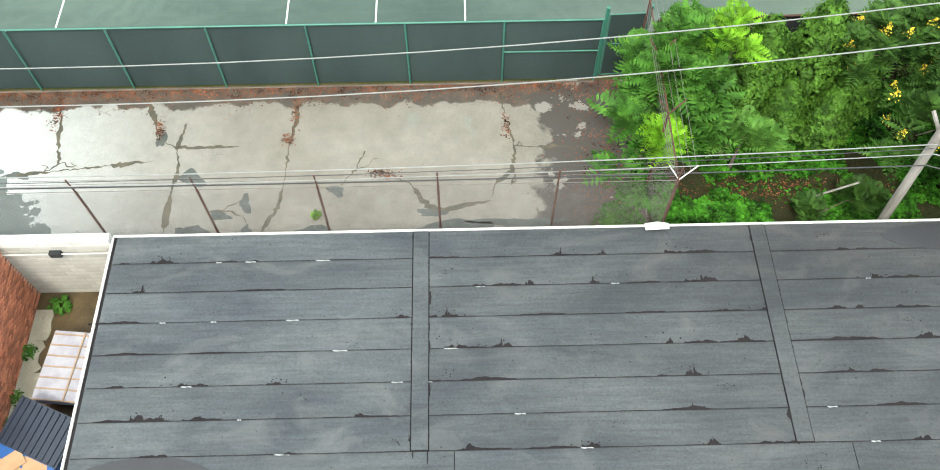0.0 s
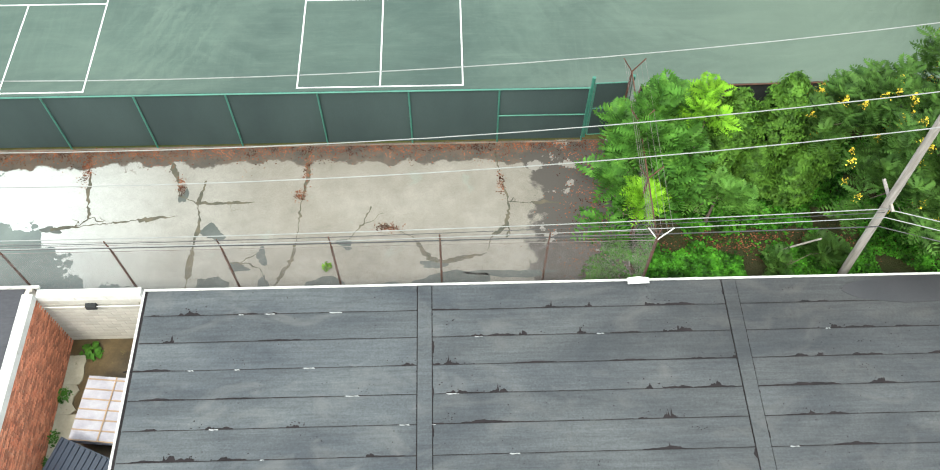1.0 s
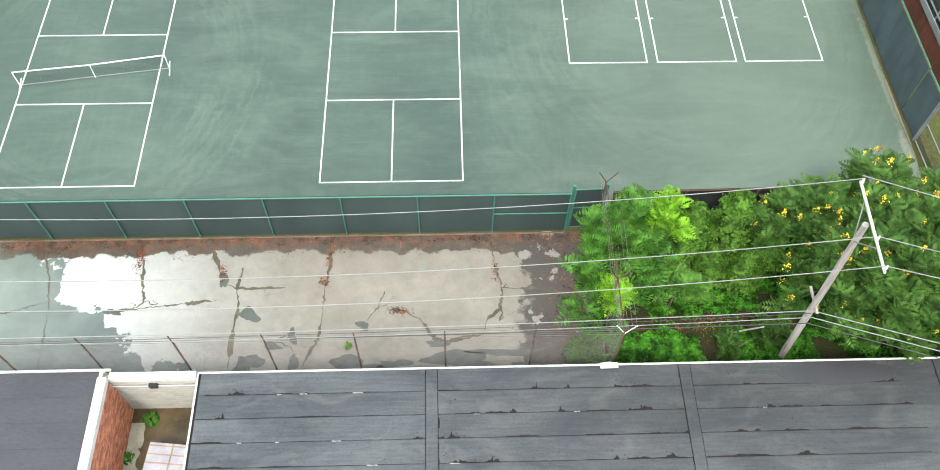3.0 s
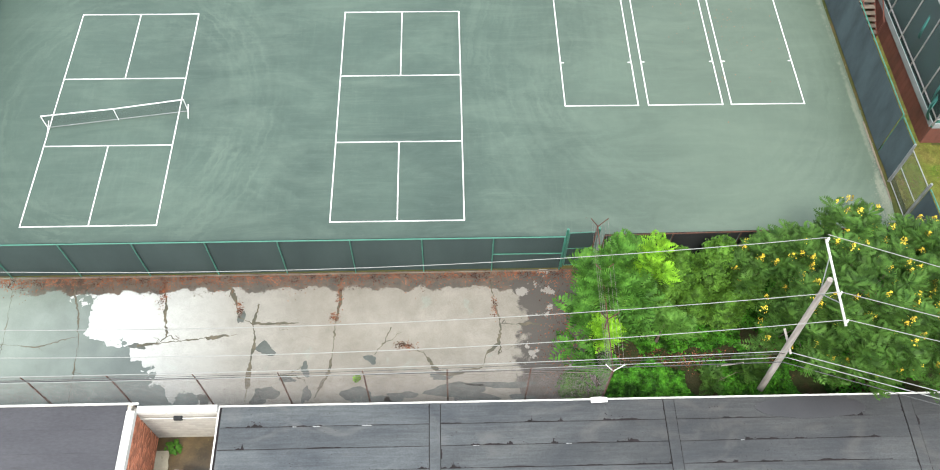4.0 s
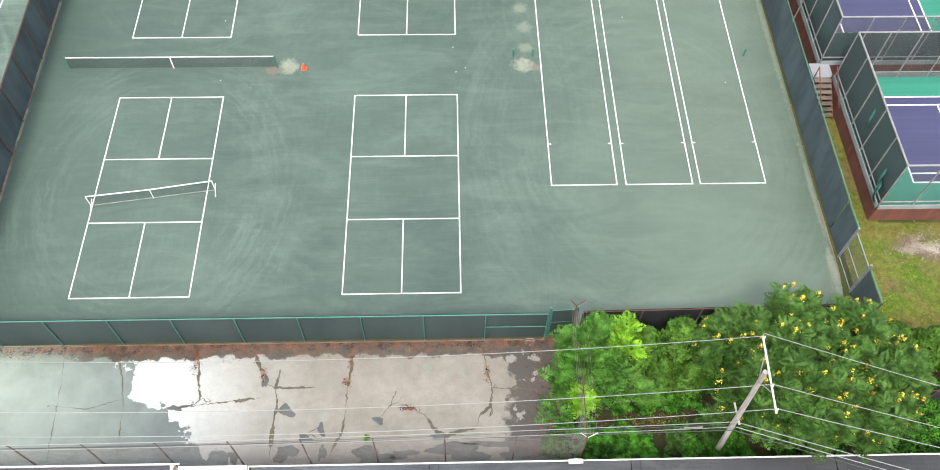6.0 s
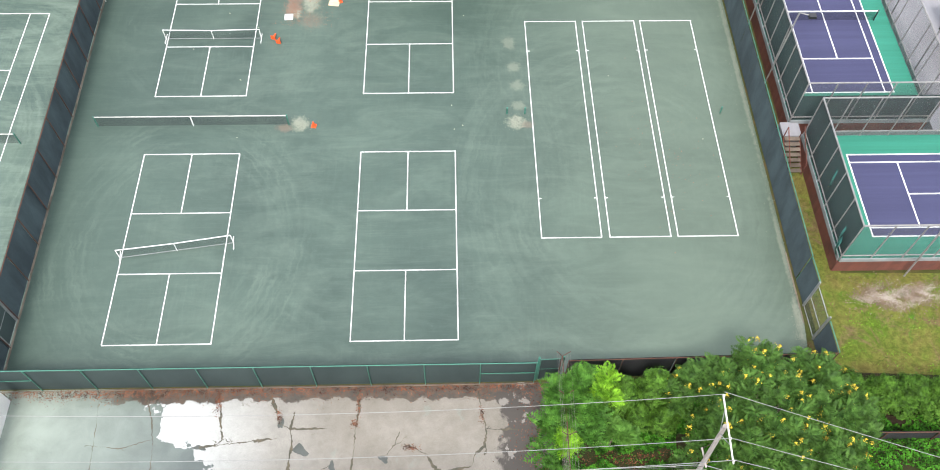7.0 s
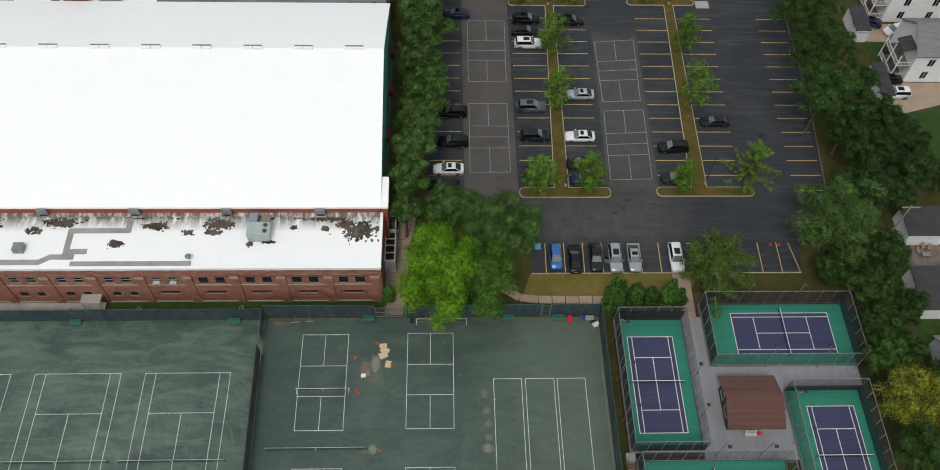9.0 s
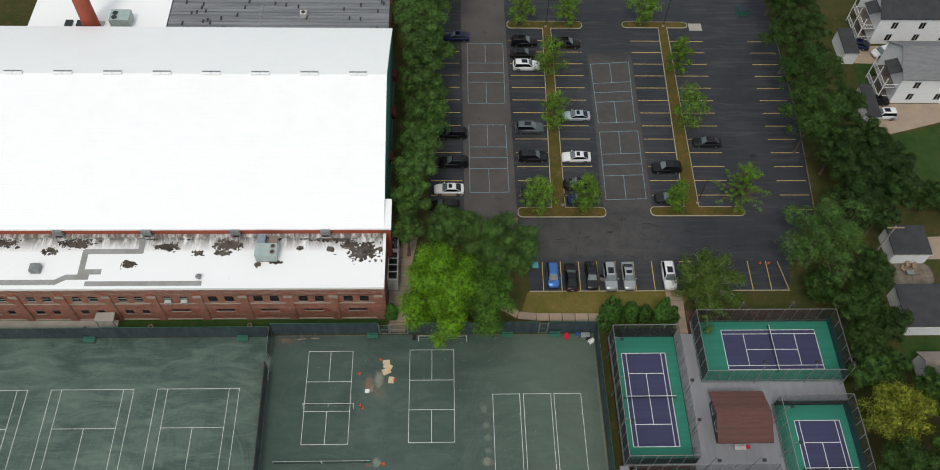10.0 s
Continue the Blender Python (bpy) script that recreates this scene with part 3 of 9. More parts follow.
solid("mulch_strip", Geo().box(39.9, 59.5, 35.45, 37.9, -.3, -.05), M["brown_leaf"], "brown mulch strip behind the platform court", "mulch", kind="structure")
sidewalk("pavement", [(10.8, 41.4), (13.0, 38.9), (15.4, 37.3), (18, 36.95), (27.4, 36.85)], 1.2, 1.8, "beige concrete slab footpath beside the grass bank")
sidewalk("pavement", [(-1.9, 34.6), (-1.8, 41), (-1.0, 47), (0.2, 54)], 2.3, 1.6, "grey concrete footpath beside the brick clubhouse")
sidewalk("pavement", [(38.45, 33.45), (38.5, 36.5), (38.6, 41.05)], 2.4, 1.4, "beige path leading to the platform courts")
solid("forecourt", Geo().box(-3.3, -0.2, 37.0, 44.5, -0.3, -0.03), M["concrete"], "grey concrete apron by the clubhouse door", "pavement", kind="structure")
solid("forecourt", Geo().box(-62, -43.5, 35.0, 36.8, -0.3, -0.03), M["concrete"], "grey concrete apron below the clubhouse wall", "pavement", kind="structure")
solid("lawn", Geo().box(-43.5, -3.4, 34.6, 36.8, -0.3, -0.03), M["lawn"], "narrow green lawn below the brick wall", "lawn", kind="structure")


# ---- court lines ----
LINE = 0.052


def marks(root, segs, material, z, width=LINE, name="line"):
    for p, q in segs:
        part(name, Geo().slab(p, q, width, z - 0.02, z + 0.006), material, root)


def pickle_segs(x, y, w=6.10, d=13.41, kitchen=2.135):
    mid = y + d / 2
    a, b = mid - kitchen, mid + kitchen
    h = LINE / 2
    return [((x - h, y), (x + w + h, y)), ((x - h, y + d), (x + w + h, y + d)), ((x, y + h), (x, y + d - h)), ((x + w, y + h), (x + w, y + d - h)),
            ((x + h, a), (x + w - h, a)), ((x + h, b), (x + w - h, b)), ((x + w / 2, y + h), (x + w / 2, a - h)), ((x + w / 2, b + h), (x + w / 2, y + d - h))]


def pickle_court(x, y, label):
    root = thing("pickleball_lines", label, "court lines", "pickleball courts", "structure")
    marks(root, pickle_segs(x, y), M["line"], 0.0)


pickle_court(0.0, 0.0, "white taped pickleball lines on green clay, no net")
pickle_court(-13.9, -0.03, "white taped pickleball lines under a slanting portable net")
pickle_court(-0.05, 18.4, "white taped pickleball lines with no net, near the big tree")
pickle_court(-14.07, 18.28, "white taped pickleball lines with a portable net across")
shuffle = thing("long_lane_lines", "three long white taped lanes on green clay", "court lines", kind="structure")
for x0, x1 in ((11.28, 14.95), (15.46, 19.2), (19.64, 23.33)):
    marks(shuffle, [((x0 - 0.03, 6.69), (x1 + 0.03, 6.69)), ((x0 - 0.03, 25.1), (x1 + 0.03, 25.1)), ((x0, 6.72), (x0, 25.07)), ((x1, 6.72), (x1, 25.07))], M["line"], 0.0)
    for x, s in ((x0, 1), (x1, -1)):
        marks(shuffle, [((x + s * 0.03 - 0.0, y), (x + s * 0.18, y)) for y in (9.6, 22.2)], M["line"], 0.0)


def tennis_segs(x, y):
    w, d, i = 10.97, 23.77, 1.37
    sv = 5.485
    return [((x - .03, y), (x + w + .03, y)), ((x - .03, y + d), (x + w + .03, y + d))] + [((x + k, y + .03), (x + k, y + d - .03)) for k in (0, i, w - i, w)] + \
        [((x + i + .03, y + sv), (x + w - i - .03, y + sv)), ((x + i + .03, y + d - sv), (x + w - i - .03, y + d - sv)), ((x + w / 2, y + sv + .03), (x + w / 2, y + d - sv - .03))]


M["net"] = see_through("black_court_net", (0.024, 0.027, 0.028), 0.19)
M["net_light"] = see_through("thin_black_net", (0.03, 0.032, 0.034), 0.10)


def tennis_net(x0, x1, y, label, h=1.0):
    root = thing("tennis_net", label, "net", "tennis nets")
    part("net_mesh", Geo().box(x0, x1, y - 0.008, y + 0.008, 0.04, h - 0.06), M["net"], root)
    part("headband", Geo().box(x0, x1, y - 0.018, y + 0.018, h - 0.06, h), M["weathered_white"], root, "white canvas headband")
    for x in (x0 - 0.04, x1 + 0.04):
        part("net_post", Geo().tube((x, y, 0), (x, y, h + 0.06), 0.045, 8), M["green_paint"], root)
    part("centre_strap", Geo().box((x0 + x1) / 2 - 0.03, (x0 + x1) / 2 + 0.03, y - 0.04, y - 0.012, 0.0, h - 0.07), M["line"], root)


for k in range(4):
    x = -33.97 - 14.08 * k
    root = thing("tennis_lines", "white tennis court lines on pale green clay", "court lines", "tennis courts", "structure")
    marks(root, tennis_segs(x, 2.5), M["line"], -0.004)
    tennis_net(x - 0.91, x + 11.88, 14.39, "green-posted tennis net with a white band")
tennis_net(-17.3, -4.9, 15.75, "sagging tennis net between the taped courts", 0.95)


def portable_net(p, q, label):
    """A pickleball net on a white tube frame."""
    root = thing("portable_net", label, "net", "portable nets")
    (x0, y0), (x1, y1) = p, q
    u = Vector((x1 - x0, y1 - y0, 0)).normalized()
    s = Vector((-u.y, u.x, 0))
    a, b = Vector((x0, y0, 0)), Vector((x1, y1, 0))
    up = Vector((0, 0, 0.9))
    sag = Vector((0, 0, 0.82))
    mid = (a + b) / 2
    for e in (a, b):
        part("end_post", Geo().tube(e, e + up, 0.028, 8), M["line"], root)
        part("foot", Geo().tube(e - s * 0.45 + Vector((0, 0, 0.03)), e + s * 0.45 + Vector((0, 0, 0.03)), 0.028, 8), M["line"], root)
    part("centre_post", Geo().tube(mid, mid + sag, 0.022, 8), M["line"], root)
    part("base_bar", Geo().tube(a + Vector((0, 0, 0.06)), b + Vector((0, 0, 0.06)), 0.02, 8), M["galv"], root)
    part("top_band", Geo().tube(a + up, mid + sag, 0.028, 6).tube(mid + sag, b + up, 0.028, 6), M["line"], root)
    g = Geo()
    for c, d, e, f in ((a, mid, up, sag), (mid, b, sag, up)):
        t = s * 0.006
        lo = Vector((0, 0, 0.12))
        g.add([c + lo - t, d + lo - t, d + f - t, c + e - t, c + lo + t, d + lo + t, d + f + t, c + e + t], [(0, 1, 2, 3), (7, 6, 5, 4), (0, 4, 5, 1), (3, 2, 6, 7)])
    part("net_mesh", g, M["net_light"], root)


portable_net((-13.95, 5.65), (-7.35, 6.6), "white-framed portable net standing askew over the court")
portable_net((-14.2, 23.6), (-7.5, 23.6), "white-framed portable net across the taped court")
portable_net((1.1, 33.55), (7.9, 33.5), "white-framed portable net pushed against the fence")


# ---- windscreen fences ----
def screen_fence(name, p, q, h, posts, screen, post_mat, label, rail=True, side=1, gap=0.05, thick=0.05, z0=0.0):
    """Posts, top rail and one stretched windscreen a bay. side: the side of the posts as seen walking from p to q (1 right)."""
    root = thing(name, label, "fence", "court fences")
    a, b = Vector((*p, z0)), Vector((*q, z0))
    u = (b - a).normalized()
    s = Vector((u.y, -u.x, 0)) * 0.075 * side
    length = (b - a).length
    for i in range(posts + 1):
        c = a + u * length * i / posts
        part("post", Geo().tube(c + s, c + s + Vector((0, 0, h)), thick / 1.6, 6), post_mat, root)
        if i < posts:
            d = a + u * (length * (i + 1) / posts)
            lean = Vector((0, 0, 0))
            t = u.cross(Vector((0, 0, 1))) * 0.006
            c2, d2 = c + u * 0.01, d - u * 0.01
            lo, hi = Vector((0, 0, gap)), Vector((0, 0, h - 0.03))
            m1 = (c2 + d2) / 2
            belly = u.cross(Vector((0, 0, 1))) * random.uniform(-0.018, 0.018)
            g = Geo()
            for o in (-1, 1):
                g.add([c2 + lo + t * o, m1 + lo + belly + t * o, d2 + lo + t * o, c2 + (lo + hi) / 2 + belly + t * o, m1 + (lo + hi) / 2 + belly * 2 + t * o, d2 + (lo + hi) / 2 - belly + t * o,
                       c2 + hi + t * o, m1 + hi + t * o, d2 + hi + t * o], [(0, 1, 4, 3), (1, 2, 5, 4), (3, 4, 7, 6), (4, 5, 8, 7)])
            part("windscreen", g, screen, root)
    if rail:
        part("top_rail", Geo().tube(a + s + Vector((0, 0, h)), b + s + Vector((0, 0, h)), thick / 1.6, 6), post_mat, root)
    return root


M["screen_thin"] = see_through("worn_thin_windscreen", (0.05, 0.07, 0.07), 0.55)
alley_fence = screen_fence("fence", (-34.3, -2.58), (10.2, -2.58), 2.72, 15, M["screen"], M["green_paint"], "dark windscreen fence with green posts along the alley")
for xa, xb in ((-19.45, -16.5), (7.25, 10.2)):
    part("mid_rail", Geo().tube((xa, -2.655, 1.4), (xb, -2.655, 1.4), .028, 6), M["green_paint"], alley_fence)
screen_fence("fence", (11.9, -2.4), (26.3, -2.2), 2.5, 5, M["screen_black"], M["rust"], "black windscreen fence with rusty posts behind the trees")
screen_fence("fence", (26.15, 3.6), (26.15, 34.25), 2.75, 10, M["screen_blue"], M["green_paint"], "dark windscreen fence on the east side of the courts", side=1)
screen_fence("fence", (26.3, -2.2), (26.25, -0.4), 2.5, 1, M["screen_blue"], M["green_paint"], "short dark windscreen by the corner opening", side=1)
screen_fence("fence", (26.2, 1.9), (26.15, 3.5), 2.7, 1, M["screen_blue"], M["green_paint"], "short dark windscreen by the corner opening", side=1)
screen_fence("fence", (-18.98, 1.7), (-19.45, 28.9), 3.0, 11, M["screen_blue"], M["rust"], "dark windscreen fence with rusty posts between the courts", side=1)
screen_fence("fence", (-18.93, -2.45), (-18.96, -0.1), 3.0, 1, M["screen_blue"], M["rust"], "dark windscreen at the corner by the alley", side=1)
screen_fence("fence", (-19.48, 30.6), (-19.54, 34.2), 2.85, 1, M["screen_thin"], M["galv"], "worn half-transparent fence panel beside the opening between courts", side=1)
solid("bent_rail", Geo().path([(-19.2, 27.4, 0.03), (-19.2, 27.5, 0.9), (-19.15, 28.6, 1.0), (-19.1, 28.8, 0.03)], .03, 6), M["weathered_white"], "bent white pipe rail beside the fence opening", "rail")
screen_fence("fence", (-19.3, 34.32), (-4.5, 34.32), 3.25, 5, M["screen_blue"], M["green_paint"], "dark windscreen fence below the brick clubhouse", side=-1)
screen_fence("fence", (-0.3, 34.32), (18.0, 34.32), 3.25, 6, M["screen_blue"], M["green_paint"], "dark windscreen fence under the big tree", side=-1)
screen_fence("fence", (19.4, 34.32), (26.1, 34.32), 3.25, 2, M["screen_blue"], M["green_paint"], "dark windscreen fence beside the grass bank", side=-1)
screen_fence("fence", (-95, 34.05), (-19.6, 34.05), 2.9, 22, M["screen_blue"], M["green_paint"], "dark windscreen fence behind the tennis courts", side=-1)

screen_fence("fence", (25.6, -6.15), (45, -6.3), 1.3, 7, M["screen_black"], M["rust"], "low dark mesh fence behind the cedar hedge")

M["wire_mesh"] = see_through("fine_wire_mesh", (0.11, 0.12, 0.12), 0.19)


def mesh_gate(name, p, q, h, post_mat, label, fill="wire_mesh", bar=0.5):
    root = thing(name, label, "gate", kind="structure")
    a, b = Vector((*p, 0)), Vector((*q, 0))
    u = (b - a).normalized()
    for e in (a, b):
        part("gate_post", Geo().tube(e, e + Vector((0, 0, h + 0.3)), 0.06, 8), post_mat, root)
    g = Geo()
    c, d = a + u * 0.1, b - u * 0.1
    for z in (0.12, h * bar, h):
        g.tube(c + Vector((0, 0, z)), d + Vector((0, 0, z)), 0.025, 6)
    for e in (c, d):
        g.tube(e + Vector((0, 0, 0.12)), e + Vector((0, 0, h)), 0.025, 6)
    part("gate_frame", g, post_mat, root)
    t = u.cross(Vector((0, 0, 1))) * 0.006
    part("gate_panel", Geo().add([c - t + Vector((0, 0, .12)), d - t + Vector((0, 0, .12)), d - t + Vector((0, 0, h)), c - t + Vector((0, 0, h)),
                                  c + t + Vector((0, 0, .12)), d + t + Vector((0, 0, .12)), d + t + Vector((0, 0, h)), c + t + Vector((0, 0, h))],
                                 [(0, 1, 2, 3), (7, 6, 5, 4)]), M[fill], root)


mesh_gate("gate_1", (10.3, -2.5), (11.6, -2.45), 2.75, M["green_paint"], "green steel gate with dark screen in the court fence", "screen", 0.55)
mesh_gate("gate_2", (26.25, -0.3), (26.2, 1.85), 2.5, M["galv"], "open-mesh side gate at the court corner")
mesh_gate("gate_6", (-18.96, -0.05), (-18.98, 1.65), 2.9, M["galv"], "grey-framed gate with a dark screen between the courts", "screen", 0.5)
mesh_gate("gate_3", (-4.4, 34.35), (-3.0, 34.35), 2.5, M["galv"], "wire-mesh panel in the north fence")
mesh_gate("gate_4", (-2.9, 34.35), (-0.4, 34.35), 2.7, M["galv"], "double wire-mesh gate to the clubhouse path")
mesh_gate("gate_5", (18.1, 34.35), (19.3, 34.35), 2.9, M["galv"], "wire-mesh gate with a dark screen beside the benches", "screen")
edg = thing("edging", "weathered timber edging along the fence feet", "edging", kind="structure")
er = random.Random(14)
wy_ = -2.3
while wy_ < 33.5:
    b = min(33.9, wy_ + er.uniform(1.0, 3.2))
    o = er.uniform(-.015, .015)
    west_x = lambda y: -18.84 - 0.0174 * (y + 1.6)
    part("board", Geo().slab((west_x(wy_) + o, wy_), (west_x(b) + o, b - .03), .10, -0.05, er.uniform(.02, .09)), M["edging"], edg)
    wy_ = b
for x0, x1, y0, y1 in ((25.94, 26.02, 0.7, 5.6), (-19.0, -4.5, 34.08, 34.18), (0, 18, 34.08, 34.18)):
    long_x = x1 - x0 > y1 - y0
    a, end = (x0, x1) if long_x else (y0, y1)
    while a < end - 0.4:
        b = min(end, a + er.uniform(0.8, 3.2))
        o = er.uniform(-.015, .015)
        z = er.uniform(.0, .05)
        part("board", Geo().box(a, b - .03, y0 + o, y1 + o, -0.05, z) if long_x else Geo().box(x0 + o, x1 + o, a, b - .03, -0.05, z), M["edging"], edg)
        a = b + (er.uniform(0, 1.2) if er.random() < .3 else 0)
part("kerb_strip", Geo().box(-34, 10.2, -2.72, -2.685, -0.05, 0.02), M["edging"], edg, "pale concrete strip at the fence foot")

# ---- garage building under the camera ----
RZ = 2.17


def felt_material():
    """Weathered mineral felt: broad damp clouds, fine rain streaks along the sheets, grit and pale scuffs."""
    m, n, l, p = base("weathered_black_roofing_felt")
    vec = coords(n, l)
    clouds = noise_node(n, l, coords(n, l, (0.45, 0.9, 1)), 0.55, 7, 0.6, 0.6)
    streak = noise_node(n, l, coords(n, l, (0.5, 7.0, 1)), 1.6, 7, 0.7, 0.2)
    grit = noise_node(n, l, vec, 17, 7, 0.85)
    col = mixed(n, l, ramp(n, l, clouds, [(0.34, 0.0), (0.66, 1.0)]), (0.043, 0.051, 0.060), (0.101, 0.112, 0.118))
    col = mixed(n, l, 0.55, col, ramp(n, l, streak, [(0.3, 0.40), (0.7, 1.2)]), 'MULTIPLY')
    col = mixed(n, l, 0.6, col, ramp(n, l, grit, [(0.32, 0.35), (0.68, 1.3)]), 'MULTIPLY')
    scuff = noise_node(n, l, coords(n, l, (0.7, 3.0, 1)), 3.0, 8, 0.75, 0.8)
    col = mixed(n, l, ramp(n, l, scuff, [(0.69, 0.0), (0.74, 0.5)]), col, (0.20, 0.205, 0.20))
    haze = noise_node(n, l, coords(n, l, (0.6, 1.0, 1)), 0.9, 5, 0.6, 1.0)
    col = mixed(n, l, ramp(n, l, haze, [(0.52, 0.0), (0.72, 0.55)]), col, (0.120, 0.121, 0.118))
    # felt darkens and turns browner towards the east
    old = n.new("ShaderNodeSeparateXYZ")
    l.new(vec, old.inputs[0])
    age = n.new("ShaderNodeMapRange")
    l.new(old.outputs[0], age.inputs[0])
    age.inputs[1].default_value, age.inputs[2].default_value = 3.0, 15.0
    col = mixed(n, l, age.outputs[0], col, mixed(n, l, 1.0, col, (0.80, 0.77, 0.75), 'MULTIPLY'))
    # darker again towards the north-east edge
    margin = n.new("ShaderNodeMapRange")
    l.new(old.outputs[1], margin.inputs[0])
    margin.inputs[1].default_value, margin.inputs[2].default_value = -13.2, -10.6
    soak = mixed(n, l, 1.0, margin.outputs[0], age.outputs[0], 'MULTIPLY')
    col = mixed(n, l, soak, col, mixed(n, l, 1.0, col, (0.68, 0.66, 0.65), 'MULTIPLY'))
    info = n.new("ShaderNodeObjectInfo")
    col = mixed(n, l, 1.0, col, ramp(n, l, info.outputs["Random"], [(0.0, 0.84), (1.0, 1.08)]), 'MULTIPLY')
    l.new(col, p.inputs["Base Color"])
    l.new(ramp(n, l, clouds, [(0.3, 0.6), (0.7, 0.85)]), p.inputs["Roughness"])
    p.inputs["Specular IOR Level"].default_value = 0.4
    bumped(n, l, p, grit, 0.35, 0.01)
    return m


M["felt"] = felt_material()
M["sealant"] = surface("grey_white_sealant", (0.36, 0.37, 0.37), (0.22, 0.23, 0.23), 3.0, 30, 0.8, bump=0.2)
M["tar"] = surface("black_tar", (0.016, 0.014, 0.015), (0.024, 0.020, 0.021), 2.0, 20, 0.9, bump=0.4, spec=0.15)
M["block"] = surface("painted_concrete_block", (0.56, 0.53, 0.48), (0.44, 0.42, 0.37), 1.0, 18, 0.9, bump=0.4, vary=0.18, stain=(0.16, 0.14, 0.11))
M["mortar"] = surface("pale_mortar", (0.60, 0.55, 0.48), (0.50, 0.45, 0.39), 1.5, 25, 0.95)
garage = thing("garage_building", "low flat-roofed garage with weathered black felt roof", "building")
part("wall", Geo().box(-3.22, 34.0, -9.7, -9.5, -0.6, RZ - 0.03).box(-3.22, -3.0, -40, -9.7, -0.6, RZ - 0.03).box(33.8, 34, -40, -9.7, -0.6, RZ - .03).box(-3.0, 33.8, -40, -39.8, -.6, RZ - .03), M["block"], garage)
part("roof_deck", Geo().box(-3.2, 34.0, -40, -9.52, RZ - 0.25, RZ - 0.02), M["tar"], garage)
rowy = [-9.50 - 0.832 * k for k in range(36)]
xs = [-3.12, 4.55, 13.32, 22.3, 33.9]
for k, y in enumerate(rowy):
    head_y = y if k else -9.535
    cols = [(xs[i] + (0.44 if i else 0), xs[i + 1]) for i in range(4)] if k < 7 else [(-3.12, 5.55), (5.57, 14.6), (14.62, 23.7), (23.72, 33.9)]
    for x0, x1 in cols:
        j = 0.014 * random.random()
        part("roofing_sheet", Geo().add([(x0, y - 0.85, RZ), (x1, y - 0.85, RZ), (x1, head_y, RZ - 0.012), (x0, head_y, RZ - 0.012), (x0, y - 0.85, RZ - .02), (x1, y - .85, RZ - .02), (x1, head_y, RZ - .03), (x0, head_y, RZ - .03)],
                                        [(0, 1, 2, 3), (0, 4, 5, 1), (1, 5, 6, 2), (2, 6, 7, 3), (3, 7, 4, 0)]), M["felt"], garage)
for x in xs[1:4]:
    part("cover_strip", Geo().box(x + .03, x + 0.415, -15.3, -9.55, RZ - 0.02, RZ + 0.022), M["felt"], garage)
part("roof_edge", Geo().box(-3.24, 34.05, -9.53, -9.47, RZ - 0.16, RZ + 0.012), M["weathered_white"], garage, "white painted metal roof edge")
part("roof_edge", Geo().box(-3.26, -3.20, -40, -9.535, RZ - 0.16, RZ + 0.02), M["weathered_white"], garage, "white painted metal roof edge")


